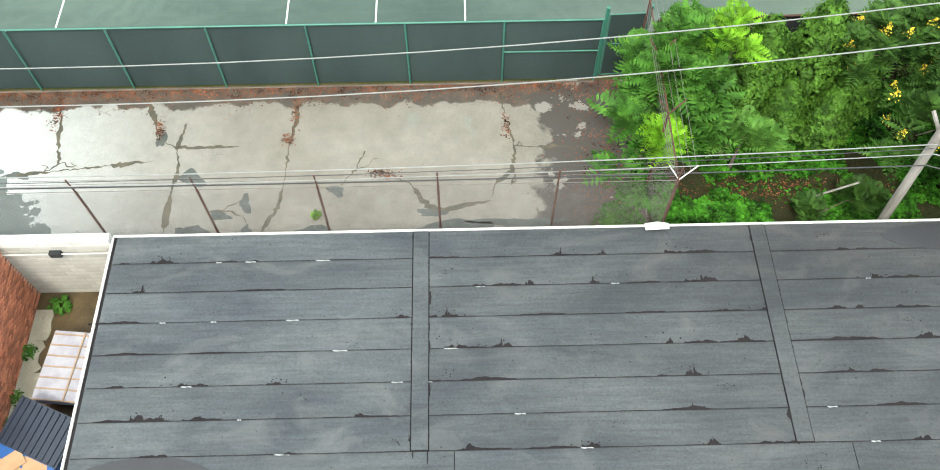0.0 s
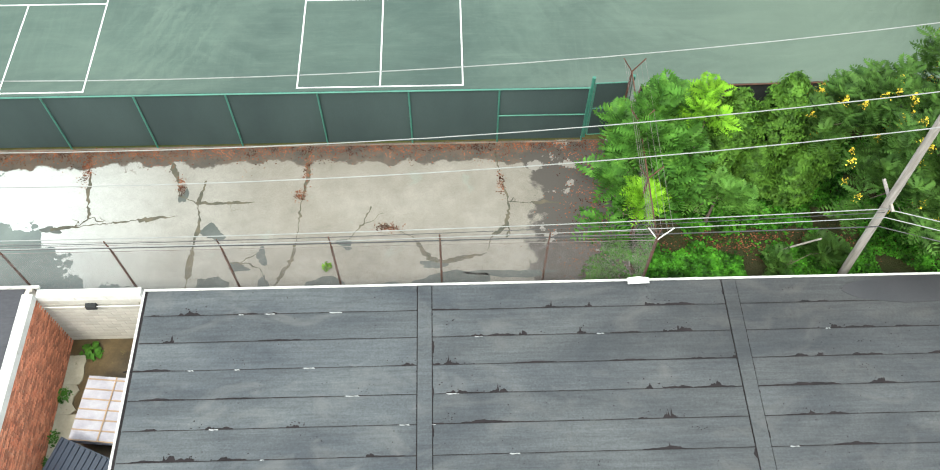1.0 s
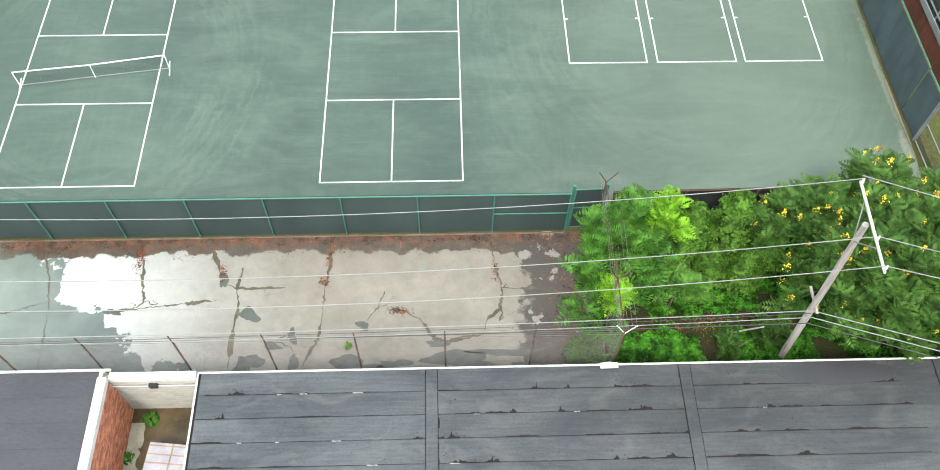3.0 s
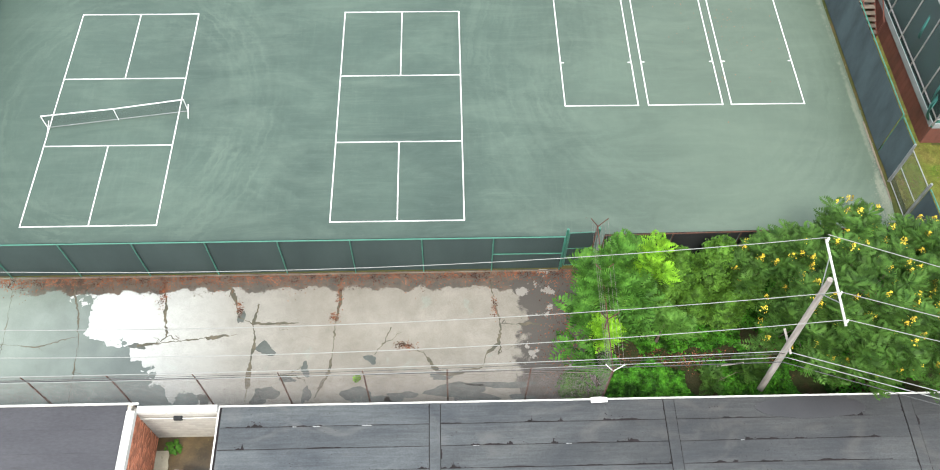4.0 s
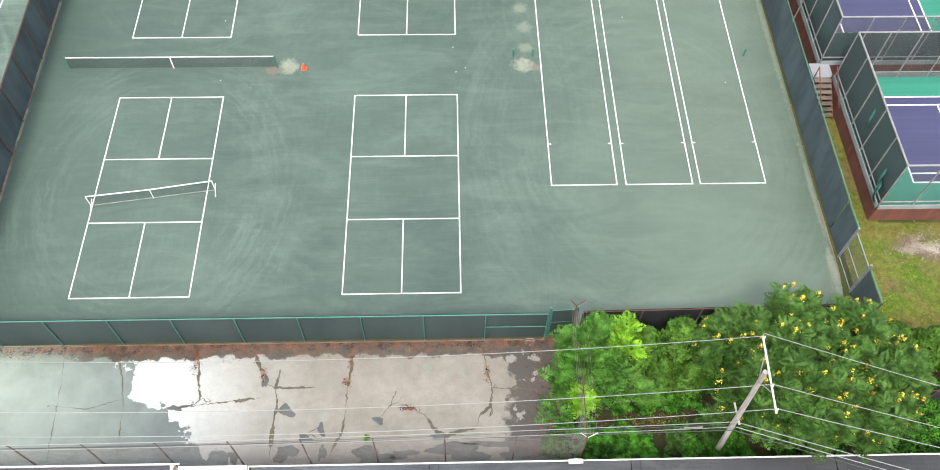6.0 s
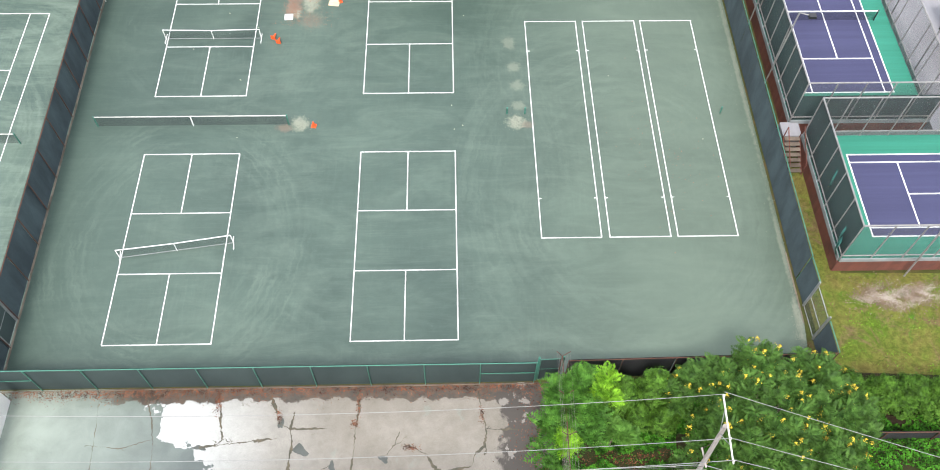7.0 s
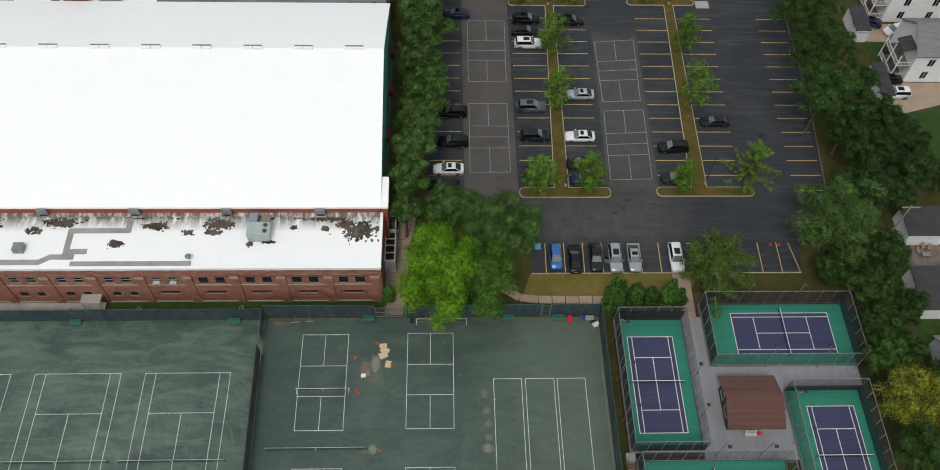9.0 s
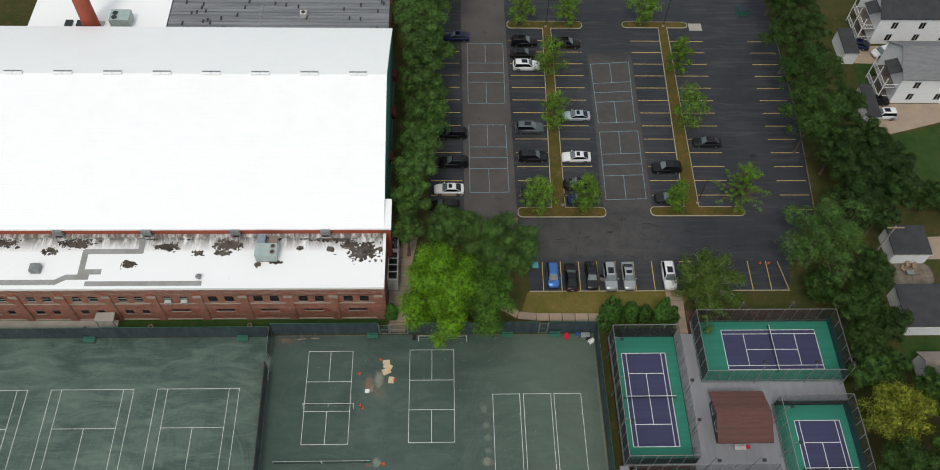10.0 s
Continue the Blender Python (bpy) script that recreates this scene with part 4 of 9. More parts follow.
def tar_patches():
    """Ragged tar smears along the laps and cover strips: low runs, lumps, drips and stray spots."""
    rnd = random.Random(5)
    g = Geo()

    def lump(x, y, w, h, n=22):
        ph = [rnd.uniform(0, 6.28) for _ in range(3)]
        k = [rnd.uniform(4, 8), rnd.uniform(11, 17), rnd.uniform(24, 34)]
        lean = rnd.uniform(0.6, 1.7)
        pts = []
        for i in range(n + 1):
            t = i / n
            wob = 0.55 + 0.25 * math.sin(k[0] * t + ph[0]) + 0.17 * math.sin(k[1] * t + ph[1]) + 0.12 * math.sin(k[2] * t + ph[2])
            pts.append((x + (t - 0.5) * w, y + 0.012 + h * max(0.04, wob) * math.sin(math.pi * t ** lean) ** 0.5))
        g.prism(pts + [(x + w / 2, y - 0.012), (x - w / 2, y - 0.012)], RZ - 0.02, RZ + rnd.uniform(0.006, 0.011))

    def spot(x, y, r):
        n = 9
        ph = rnd.uniform(0, 6.28)
        g.prism([(x + r * rnd.uniform(.55, 1.1) * math.cos(i * 6.283 / n + ph) * 1.25, y + r * rnd.uniform(.55, 1.1) * math.sin(i * 6.283 / n + ph)) for i in range(n)], RZ - 0.02, RZ + rnd.uniform(0.003, 0.006))

    for row, y in enumerate(rowy[1:10]):
        for _ in range(9):
            lump(rnd.uniform(-3.0, 21), y, rnd.uniform(0.2, 1.3), rnd.uniform(0.02, 0.085))
        for _ in range(5):
            x = rnd.uniform(-3.0, 21)
            lump(x, y, rnd.uniform(0.16, 0.6), rnd.uniform(0.08, 0.17))
            if rnd.random() < 0.45:
                lump(x + rnd.uniform(-.15, .15), y, rnd.uniform(0.05, 0.10), rnd.uniform(0.18, 0.34), 9)
            for _ in range(rnd.randint(2, 9)):
                spot(x + rnd.gauss(0, .3), y + abs(rnd.gauss(.10, .10)), rnd.uniform(.006, .022))
        for _ in range(2):
            x, yy = rnd.uniform(-3, 21), y + rnd.uniform(.12, .6)
            for _ in range(rnd.randint(3, 14)):
                spot(x + rnd.gauss(0, .10), yy + rnd.gauss(0, .06), rnd.uniform(.004, .018))
        for _ in range(30):
            spot(rnd.uniform(-3, 21), y + rnd.uniform(.05, .75), rnd.uniform(.005, .015))
        x = -3.1
        while x < 21:
            d = rnd.uniform(0.15, 0.6)
            a, b = rnd.uniform(0.001, 0.014), rnd.uniform(0.001, 0.014)
            g.prism([(x, y - 0.01), (x + d, y - 0.01), (x + d, y + b), (x + d * .5, y + (a + b) * rnd.uniform(.2, .8)), (x, y + a)], RZ - 0.02, RZ + 0.0045)
            x += d
    for xx, side in ((4.62, -1), (4.95, 1), (13.39, -1), (13.72, 1), (22.37, -1), (22.70, 1)):
        y = -9.6
        while y > -15.3:
            d = rnd.uniform(0.12, 0.5)
            w = rnd.choice((.012, .02, .03, .05, rnd.uniform(.05, .13)))
            n = 8
            edge = [(xx + side * w * (math.sin(math.pi * i / n) ** .5 * rnd.uniform(.6, 1.0) + .12), y - d * i / n) for i in range(n + 1)]
            g.prism(edge + [(xx - side * .01, y - d), (xx - side * .01, y)], RZ - 0.02, RZ + rnd.uniform(.005, .0085))
            y -= d * .97
    return g


part("tar_smear", tar_patches(), M["tar"], garage, "black tar smears along the felt laps", "stuff")


def splashes():
    rnd = random.Random(8)
    g = Geo()
    for y in rowy[1:9]:
        for _ in range(3):
            x, w = rnd.uniform(-2, 16), rnd.uniform(0.08, 0.38)
            g.prism([(x, y - .012), (x + w * .3, y - .03), (x + w * .6, y - .016), (x + w, y - .024), (x + w * .9, y + .006), (x + w * .5, y - .004), (x + .03, y + .008)], RZ - .02, RZ + 0.009)
    return g


part("coating_patch", splashes(), M["sealant"], garage, "white sealant streaks on the laps", "stuff")
M["felt_dark"] = surface("damp_and_shaded_felt", (0.028, 0.028, 0.031), (0.034, 0.033, 0.036), 1.0, 12, 0.45, bump=0.2)
M["felt_old"] = surface("old_damp_felt", (0.040, 0.040, 0.048), (0.058, 0.058, 0.067), 0.5, 14, 0.7, bump=0.3, stretch=(0.4, 1, 1), stain=(0.030, 0.028, 0.032), contrast=0.4)


def round_patch(cx, cy, rx, ry, seed):
    rnd = random.Random(seed)
    return [(cx + rx * math.cos(a) * rnd.uniform(0.95, 1.05), cy + ry * math.sin(a) * rnd.uniform(0.93, 1.06)) for a in [i * 0.35 for i in range(18)]]


# west patch is damp; the east one paints the rain tree's shade
part("damp_and_shade_patch", Geo().prism(round_patch(-1.35, -15.85, 1.6, 0.52, 3), RZ - .02, RZ + 0.007).prism(round_patch(18.9, -9.98, 2.1, 0.45, 4), RZ - .02, RZ + .007), M["felt_dark"], garage, "dark patches on the felt, one damp, one painted tree shade", "stuff")
solid("drip_flashing", Geo().add([(10.62, -9.66, RZ + .04), (11.25, -9.64, RZ + .04), (11.25, -9.44, RZ + .02), (10.62, -9.44, RZ + .02), (10.95, -9.68, RZ + .1), (10.95, -9.43, RZ + .08)],
                                [(0, 3, 5, 4), (1, 4, 5, 2), (0, 4, 1), (3, 2, 5), (0, 1, 2, 3)]), M["weathered_white"], "bent white metal flashing on the roof edge", "flashing")

alley_wall = thing("alley_wall", "white-painted wall with a red brick top at the alley's west end", "wall", kind="structure")
part("wall_face", Geo().box(-18.4, -18.1, -9.2, -3.2, -.5, 2.42), surface("white_lime_wash", (0.84, 0.83, 0.80), (0.76, 0.75, 0.72), 1.2, 18, 0.8, bump=0.2), alley_wall)
for k in range(27):
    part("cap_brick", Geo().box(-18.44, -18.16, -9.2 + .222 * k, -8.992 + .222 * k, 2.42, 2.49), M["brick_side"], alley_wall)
west = thing("garage_building", "flat-roofed outbuilding with white coping and brick side wall", "building")
part("wall", Geo().box(-40, -6.42, -9.5, -9.36, -0.6, 2.2).box(-6.55, -6.42, -40, -9.5, -0.6, 2.3), M["mortar"], west)
part("roof_deck", Geo().box(-40, -6.55, -40, -9.5, 2.0, 2.196), M["tar"], west)
for k in range(33):
    y = -9.40 - 0.88 * k
    part("roofing_sheet", Geo().add([(-39, y - 0.90, 2.235), (-6.6, y - 0.90, 2.235), (-6.6, y, 2.223), (-39, y, 2.223), (-39, y - .92, 2.2), (-6.6, y - .92, 2.2), (-6.6, y, 2.2), (-39, y, 2.2)],
                                    [(0, 1, 2, 3), (0, 4, 5, 1), (1, 5, 6, 2), (2, 6, 7, 3), (3, 7, 4, 0)]), M["felt_old"], west)
part("coping", Geo().box(-6.5, -6.2, -40, -9.72, 2.24, 2.5), M["weathered_white"], west, "thick white painted coping")
part("coping", Geo().box(-40, -6.2, -9.395, -9.33, 2.204, 2.30), M["weathered_white"], west, "thin white roof edge")
yard = solid("yard_floor", Geo().box(-6.42, -3.22, -40, -9.6, -0.9, -0.5), surface("mossy_wet_concrete", (0.12, 0.085, 0.040), (0.045, 0.032, 0.016), 1.3, 16, 0.3, bump=0.4, stain=(0.15, 0.13, 0.045), contrast=0.4),
             "cracked mossy concrete yard floor with brown water", "yard", kind="structure")
M["yard_slab"] = surface("pale_lichened_concrete", (0.42, 0.39, 0.30), (0.30, 0.28, 0.21), 1.4, 14, 0.9, bump=0.5, stain=(0.14, 0.13, 0.07))
yslab = thing("yard_slabs", "broken pale concrete slabs along the brick wall", "slab", kind="structure")
yr = random.Random(3)
for k in range(6):
    y = -10.3 - 0.95 * k
    e = yr.uniform(-5.75, -5.45) - (0.2 if k > 2 else 0)
    part("slab", Geo().prism([(-6.2, y + .02), (e - .06, y + .02), (e + yr.uniform(-.1, .1), y - .16), (e + yr.uniform(-.12, .15), y - .36), (e + yr.uniform(-.1, .12), y - .6), (e + yr.uniform(-.12, .1), y - .78), (e - .05, y - .92), (-6.2, y - .92)], -.55, -.45 + yr.uniform(-.015, .015)), M["yard_slab"], yslab)
bw = thing("yard_wall", "painted concrete block wall with white coping", "wall", kind="structure")
part("core", Geo().box(-6.4, -3.24, -9.7, -9.5, -0.6, 2.1), M["mortar"], bw)
part("coping", Geo().box(-6.2, -3.27, -9.74, -9.49, 2.1, 2.34), M["weathered_white"], bw, "white painted coping")
part("conduit", Geo().path([(-6.3, -9.8, 1.83), (-3.3, -9.8, 1.83)], 0.02, 6), M["weathered_white"], bw, "white electrical conduit")
part("junction_box", Geo().box(-4.95, -4.65, -9.86, -9.73, 1.74, 1.92), M["screen_black"], bw, "black junction box")

# ---- clubhouse ----
M["glass_dark"] = surface("dark_window_glass", (0.012, 0.013, 0.015), (0.02, 0.022, 0.025), 1.0, 8, 0.12, bump=0.03)
M["frame_black"] = plain("black_window_frame", (0.02, 0.02, 0.022), 0.5)
M["frame_pale"] = plain("pale_grey_frame", (0.42, 0.45, 0.43), 0.6)
M["brick_red"] = surface("red_painted_brick", (0.38, 0.085, 0.045), (0.30, 0.07, 0.04), 0.7, 20, 0.9, bump=0.3)
WY = 36.9
M["brick_warm"] = brickwork("orange_red_brick_panel", (0.40, 0.085, 0.040), (0.30, 0.070, 0.036), (0.27, 0.20, 0.16), turn=(radians(90), 0, 0))
M["cornice"] = surface("sooty_brick_cornice", (0.20, 0.095, 0.068), (0.36, 0.26, 0.20), 1.6, 14, 0.95, bump=0.5, stretch=(0.5, 1, 1))
M["duct_grey"] = surface("blue_grey_sheet_metal", (0.30, 0.36, 0.42), (0.22, 0.26, 0.30), 1.0, 10, 0.5, 0.3, stain=(0.24, 0.13, 0.07))
M["rust_pale"] = surface("rust_streaked_sheet", (0.32, 0.20, 0.12), (0.22, 0.20, 0.18), 1.6, 12, 0.7, 0.2)
M["awning_red"] = surface("dark_red_canvas", (0.17, 0.025, 0.025), (0.12, 0.02, 0.02), 1.0, 16, 0.85, bump=0.2)


def dirty_membrane():
    """White membrane with brown run-off streaks below the hall wall and scattered grime."""
    m, n, l, p = base("dirty_white_membrane")
    vec = coords(n, l)
    sep = n.new("ShaderNodeSeparateXYZ")
    l.new(vec, sep.inputs[0])
    near = n.new("ShaderNodeMapRange")
    l.new(sep.outputs[1], near.inputs[0])
    near.inputs[1].default_value, near.inputs[2].default_value = 42.8, 45.0
    run = noise_node(n, l, coords(n, l, (1.6, 0.35, 1)), 1.0, 8, 0.68, 0.5)
    spots = noise_node(n, l, vec, 0.9, 9, 0.72, 0.6)
    streaks = mixed(n, l, 1.0, ramp(n, l, run, [(0.32, 0.0), (0.56, 1.0)]), near.outputs[0], 'MULTIPLY')
    col = mixed(n, l, streaks, (0.90, 0.90, 0.895), (0.17, 0.15, 0.13))
    col = mixed(n, l, ramp(n, l, spots, [(0.66, 0.0), (0.71, 0.75)]), col, (0.14, 0.12, 0.10))
    l.new(col, p.inputs["Base Color"])
    p.inputs["Roughness"].default_value = 0.65
    return m


M["membrane_dirty"] = dirty_membrane()
club = thing("clubhouse", "long red brick clubhouse with a white membrane roof", "building")


def holed_wall(x0, x1, y, z0, z1, holes, thick=0.4):
    """A wall along x with rectangular openings; holes: (x0, x1, z0, z1), in columns that don't overlap in x unless they share it."""
    g = Geo()
    cuts = sorted({x0, x1, *[h[0] for h in holes], *[h[1] for h in holes]})
    for a, b in zip(cuts, cuts[1:]):
        spans = sorted([(h[2], h[3]) for h in holes if h[0] <= a + 1e-6 and h[1] >= b - 1e-6])
        z = z0
        for s, e in spans:
            g.box(a, b, y, y + thick, z, s)
            z = e
        g.box(a, b, y, y + thick, z, z1)
    return g


bays = [-7.35 - 6.13 * k for k in range(10)]
holes = []
for k, c in enumerate(bays):
    for o in (-1.1, 1.1):
        holes.append((c + o - 0.62, c + o + 0.62, 5.05, 6.45))
    if k < 5:
        holes.append((c - 1.3, c + 1.3, 2.35, 2.95))
    else:
        holes += [(c - 1.6, c - 0.5, 1.75, 2.75), (c + 0.7, c + 1.7, 1.75, 2.75)]
cutx = sorted({h[0] for h in holes} | {h[1] for h in holes})
part("front_wall", holed_wall(-68.7, -3.4, WY, -0.3, 8.35, holes), M["brick"], club)
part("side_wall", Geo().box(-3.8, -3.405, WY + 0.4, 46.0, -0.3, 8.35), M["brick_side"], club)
part("roof", Geo().box(-68.7, -3.8, WY + 0.4, 46.0, 8.1, 8.45), M["membrane_dirty"], club, "white roof membrane with dark weathered stains")
part("parapet", Geo().box(-68.7, -3.35, WY - 0.06, WY + 0.34, 8.35, 8.78), M["membrane"], club, "white coated parapet")
part("upstand", Geo().box(-68.7, -3.76, 44.98, 45.46, 8.45, 8.98), M["membrane_dirty"], club, "white membrane upstand at the hall wall")
part("parapet", Geo().box(-3.75, -3.35, WY + 0.34, 46.0, 8.35, 8.95), M["membrane"], club, "white coated parapet")
for d_, z0, z1 in ((.09, 7.05, 7.17), (.07, 7.5, 7.56), (.12, 8.1, 8.3)):
    part("brick_course", Geo().box(-68.7, -3.36, WY - d_, WY - .004, z0, z1), M["cornice"], club, "dark weathered corbel course")
for k in range(11):
    x = -4.28 - 6.13 * k
    part("pilaster", Geo().box(x - 0.55, x + 0.55, WY - 0.16, WY - 0.003, -0.3, 7.25), M["brick"], club)
    part("stone_cap", Geo().box(x - 0.6, x + 0.6, WY - 0.22, WY - 0.163, 6.35, 6.85), M["stone"], club, "pale limestone cap")
for k, c in enumerate(bays):
    part("string_course", Geo().box(c - 2.45, c + 2.45, WY - 0.10, WY - 0.004, 4.5, 4.68), M["stone"], club, "pale limestone sill course")
    part("plinth", Geo().box(c - 2.45, c + 2.45, WY - 0.12, WY - 0.004, 0.1, 0.28), M["stone"], club)
    if k < 5:
        part("brick_panel", Geo().box(c - 1.9, c + 1.9, WY - 0.05, WY - 0.004, 2.0, 2.33).box(c - 1.9, c - 1.32, WY - .05, WY - .004, 2.33, 2.97).box(c + 1.32, c + 1.9, WY - .05, WY - .004, 2.33, 2.97)
             .box(c - 1.9, c + 1.9, WY - .05, WY - .004, 2.97, 3.3), M["brick_warm"], club)
for k, (x0, x1, z0, z1) in enumerate(holes):
    late = x1 < -27 and z0 > 4
    w = part("window", Geo().box(x0, x1, WY + 0.16, WY + 0.2, z0, z1), M["glass_dark"], club)
    fm = M["frame_pale"] if late else M["frame_black"]
    mz = (z0 + z1) / 2
    g = Geo().box(x0, x1, WY + 0.1, WY + 0.157, z0, z0 + 0.07).box(x0, x1, WY + 0.1, WY + 0.157, z1 - 0.07, z1).box(x0, x0 + 0.07, WY + 0.1, WY + 0.157, z0 + .07, z1 - .07).box(x1 - 0.07, x1, WY + 0.1, WY + 0.157, z0 + .07, z1 - .07)
    if z1 - z0 > 0.8:
        g.box(x0 + .07, x1 - .07, WY + 0.11, WY + 0.155, mz - 0.03, mz + 0.03)
    part("window_frame", g, fm, w)
    part("window_sill", Geo().box(x0 - 0.06, x1 + 0.06, WY - 0.07, WY + 0.09, z0 - 0.07, z0), M["stone"], w)
part("conduit", Geo().path([(-24.0, WY - .12, 6.9), (-5.0, WY - .12, 6.9), (-4.6, WY - .12, 4.6)], .03, 6), M["frame_black"], club)
for x in (-32.98, -30.78):
    ac = thing("air_conditioner", "white window air conditioner under the sash", "air conditioner", "window air conditioners")
    part("case", Geo().box(x - 0.42, x + 0.42, WY - 0.45, WY + 0.09, 5.08, 5.5), M["weathered_white"], ac)
    part("grille", Geo().box(x - 0.34, x + 0.34, WY - 0.462, WY - 0.451, 5.14, 5.44), M["galv"], ac)
door = thing("door_1", "dark door under a small flat canopy", "door", kind="structure")
part("door_leaf", Geo().box(-43.0, -41.9, WY - 0.06, WY - 0.005, 0.0, 2.1), M["frame_black"], door)
part("canopy", Geo().box(-43.6, -41.0, WY - 1.6, WY - 0.2, 2.35, 2.5).box(-43.5, -43.4, WY - 1.55, WY - 1.45, 0, 2.35).box(-41.2, -41.1, WY - 1.55, WY - 1.45, 0, 2.35), M["concrete"], door)
part("step", Geo().box(-43.5, -41.2, WY - 1.2, WY - 0.17, -0.1, 0.16), M["concrete"], door)
# the low roof's furniture
hv = thing("rooftop_unit", "pale green rooftop air-handling unit with two fans", "rooftop unit", at=(-19.5, 42.1, 8.45))
M["unit"] = surface("pale_green_enamel", (0.42, 0.50, 0.47), (0.34, 0.41, 0.39), 1.0, 12, 0.6, bump=0.1, stain=(0.25, 0.22, 0.16))
part("cabinet", Geo().box(-1.45, 1.45, -1.0, 1.0, 0.25, 1.65).box(-1.48, 1.48, -1.03, 1.03, 1.65, 1.72), M["unit"], hv)
part("base_frame", Geo().box(-1.4, 1.4, -0.95, 0.95, 0.0, 0.25), M["galv"], hv)
for x in (-1.0, -.3, .4):
    part("access_panel", Geo().box(x - .3, x + .3, -1.018, -1.002, .4, 1.5), M["unit"], hv)
for y in (0.5, -0.4):
    f = part("fan", Geo().tube((.9, y, 1.72), (.9, y, 1.8), 0.36, 16), M["galv"], hv)
    part("fan_hub", Geo().tube((.9, y, 1.8), (.9, y, 1.83), 0.26, 12), M["rust"], f)
part("duct", Geo().box(-1.4, -0.3, 1.0, 2.6, 0.5, 1.5), M["duct_grey"], hv, "blue-grey duct elbow")
part("duct", Geo().box(0.2, 1.3, 1.0, 2.5, 0.6, 1.35), M["rust_pale"], hv, "rust-streaked duct elbow")
for x in (-48.2, -36.2, -24.1, -11.7):
    sc = thing("roof_drain_hood", "grey metal scupper box at the hall wall", "scupper", "scuppers")
    part("hood", Geo().box(x - 0.65, x + 0.65, 44.95, 45.45, 8.9, 10.3), M["galv"], sc)
    part("mouth", Geo().box(x - 0.45, x + 0.45, 44.9, 44.948, 8.95, 9.3), M["frame_black"], sc)
vent = thing("roof_vent", "small mushroom roof vent", "vent")
part("stack", Geo().tube((-28.3, 38.6, 8.45), (-28.3, 38.6, 9.0), 0.2, 10), M["galv"], vent)
part("cap", Geo().tube((-28.3, 38.6, 9.0), (-28.3, 38.6, 9.2), 0.42, 12, 0.2), M["galv"], vent)
vent2 = thing("roof_vent", "square grey roof vent", "vent")
part("box", Geo().box(-50.9, -49.6, 39.4, 40.6, 8.45, 9.3), M["galv"], vent2)
M["stain"] = surface("black_brown_roof_stain", (0.040, 0.032, 0.024), (0.16, 0.13, 0.10), 0.8, 9, 0.9, bump=0.2, contrast=0.5)
M["walkpad"] = surface("grey_walk_pad", (0.40, 0.40, 0.39), (0.30, 0.29, 0.27), 0.5, 14, 0.9, vary=0.12)


def roof_stains():
    """Ragged dirt: each spot is a swarm of small torn flakes."""
    rnd = random.Random(11)
    g = Geo()
    spots = ((-6.4, 42.9, 1.9, 1.05, 125), (-8.2, 43.9, 1.1, .4, 30), (-11.1, 43.2, .35, .3, 10), (-15.1, 43.4, .4, .25, 10), (-10.2, 44.9, 1.7, .4, 44), (-25.1, 43.9, 1.5, .75, 64), (-25.7, 42.6, .7, .25, 18), (-33.2, 43.6, 1.1, .45, 38),
             (-35.6, 45.1, 1.0, .3, 20), (-38.2, 40.8, .8, .4, 26), (-46.0, 44.2, 1.9, .6, 66), (-49.3, 42.9, .9, .4, 24), (-18.4, 41.1, .6, .18, 10), (-20.8, 40.7, .4, .3, 10), (-55.9, 44.3, 1.6, .5, 34), (-29.2, 42.6, .5, .25, 10), (-12.5, 44.9, 3.0, .25, 30), (-30, 45.2, 4.0, .2, 30))
    k = 0
    for cx, cy, rx, ry, count in spots:
        for _ in range(int(count * 2.6)):
            x, y = cx + rnd.gauss(0, rx * .62), min(45.3, cy + rnd.gauss(0, ry * .62))
            sx, sy = rnd.uniform(.04, .4), rnd.uniform(.04, .34)
            n = 9
            k += 1
            g.prism([(x + sx * math.cos(i * 6.283 / n) * rnd.uniform(.4, 1.2), y + sy * math.sin(i * 6.283 / n) * rnd.uniform(.4, 1.2)) for i in range(n)], 8.44, 8.452 + 0.00003 * k)
    return g


part("roof_stain", roof_stains(), M["stain"], club, "dark weathered stains on the white roof", "stuff")
for k, (p, q) in enumerate((((-54.4, 38.05), (-47.4, 38.05)), ((-47.6, 37.95), (-46.0, 38.9)), ((-46.2, 38.84), (-43.1, 38.84)), ((-43.4, 37.75), (-27.9, 37.77)), ((-44.25, 38.5), (-44.35, 43.2)), ((-44.6, 42.9), (-36.6, 42.94)), ((-36.9, 42.6), (-37.0, 45.2)), ((-44.0, 39.65), (-41.6, 39.67)), ((-68, 38), (-54.4, 38.05)))):
    part("walk_pad", Geo().slab(p, q, 0.8, 8.44, 8.471 + 0.004 * k), M["walkpad"], club)
por = thing("entrance_porch", "white-framed glazed entrance porch beside the clubhouse", "porch")
part("porch_frame", Geo().box(-3.38, -1.9, 41.5, 41.65, 0, 3.0).box(-3.38, -1.9, 46.2, 46.35, 0, 3.6).box(-2.05, -1.9, 41.65, 46.2, 2.85, 3.0).box(-3.38, -3.25, 41.65, 46.2, 2.9, 3.05)
     .box(-3.25, -2.05, 42.8, 42.92, 2.9, 3.02).box(-3.25, -2.05, 44.0, 44.12, 2.9, 3.02).box(-3.25, -2.05, 45.1, 45.22, 2.9, 3.02), M["weathered_white"], por)
part("upper_frame", Geo().box(-3.38, -1.9, 48.3, 48.42, 0, 4.2).box(-2.02, -1.9, 46.35, 48.3, 3.9, 4.02).tube((-2.0, 46.3, 3.4), (-3.3, 48.3, 4.1), .05, 5), M["weathered_white"], por, "white timber frame of the upper porch")
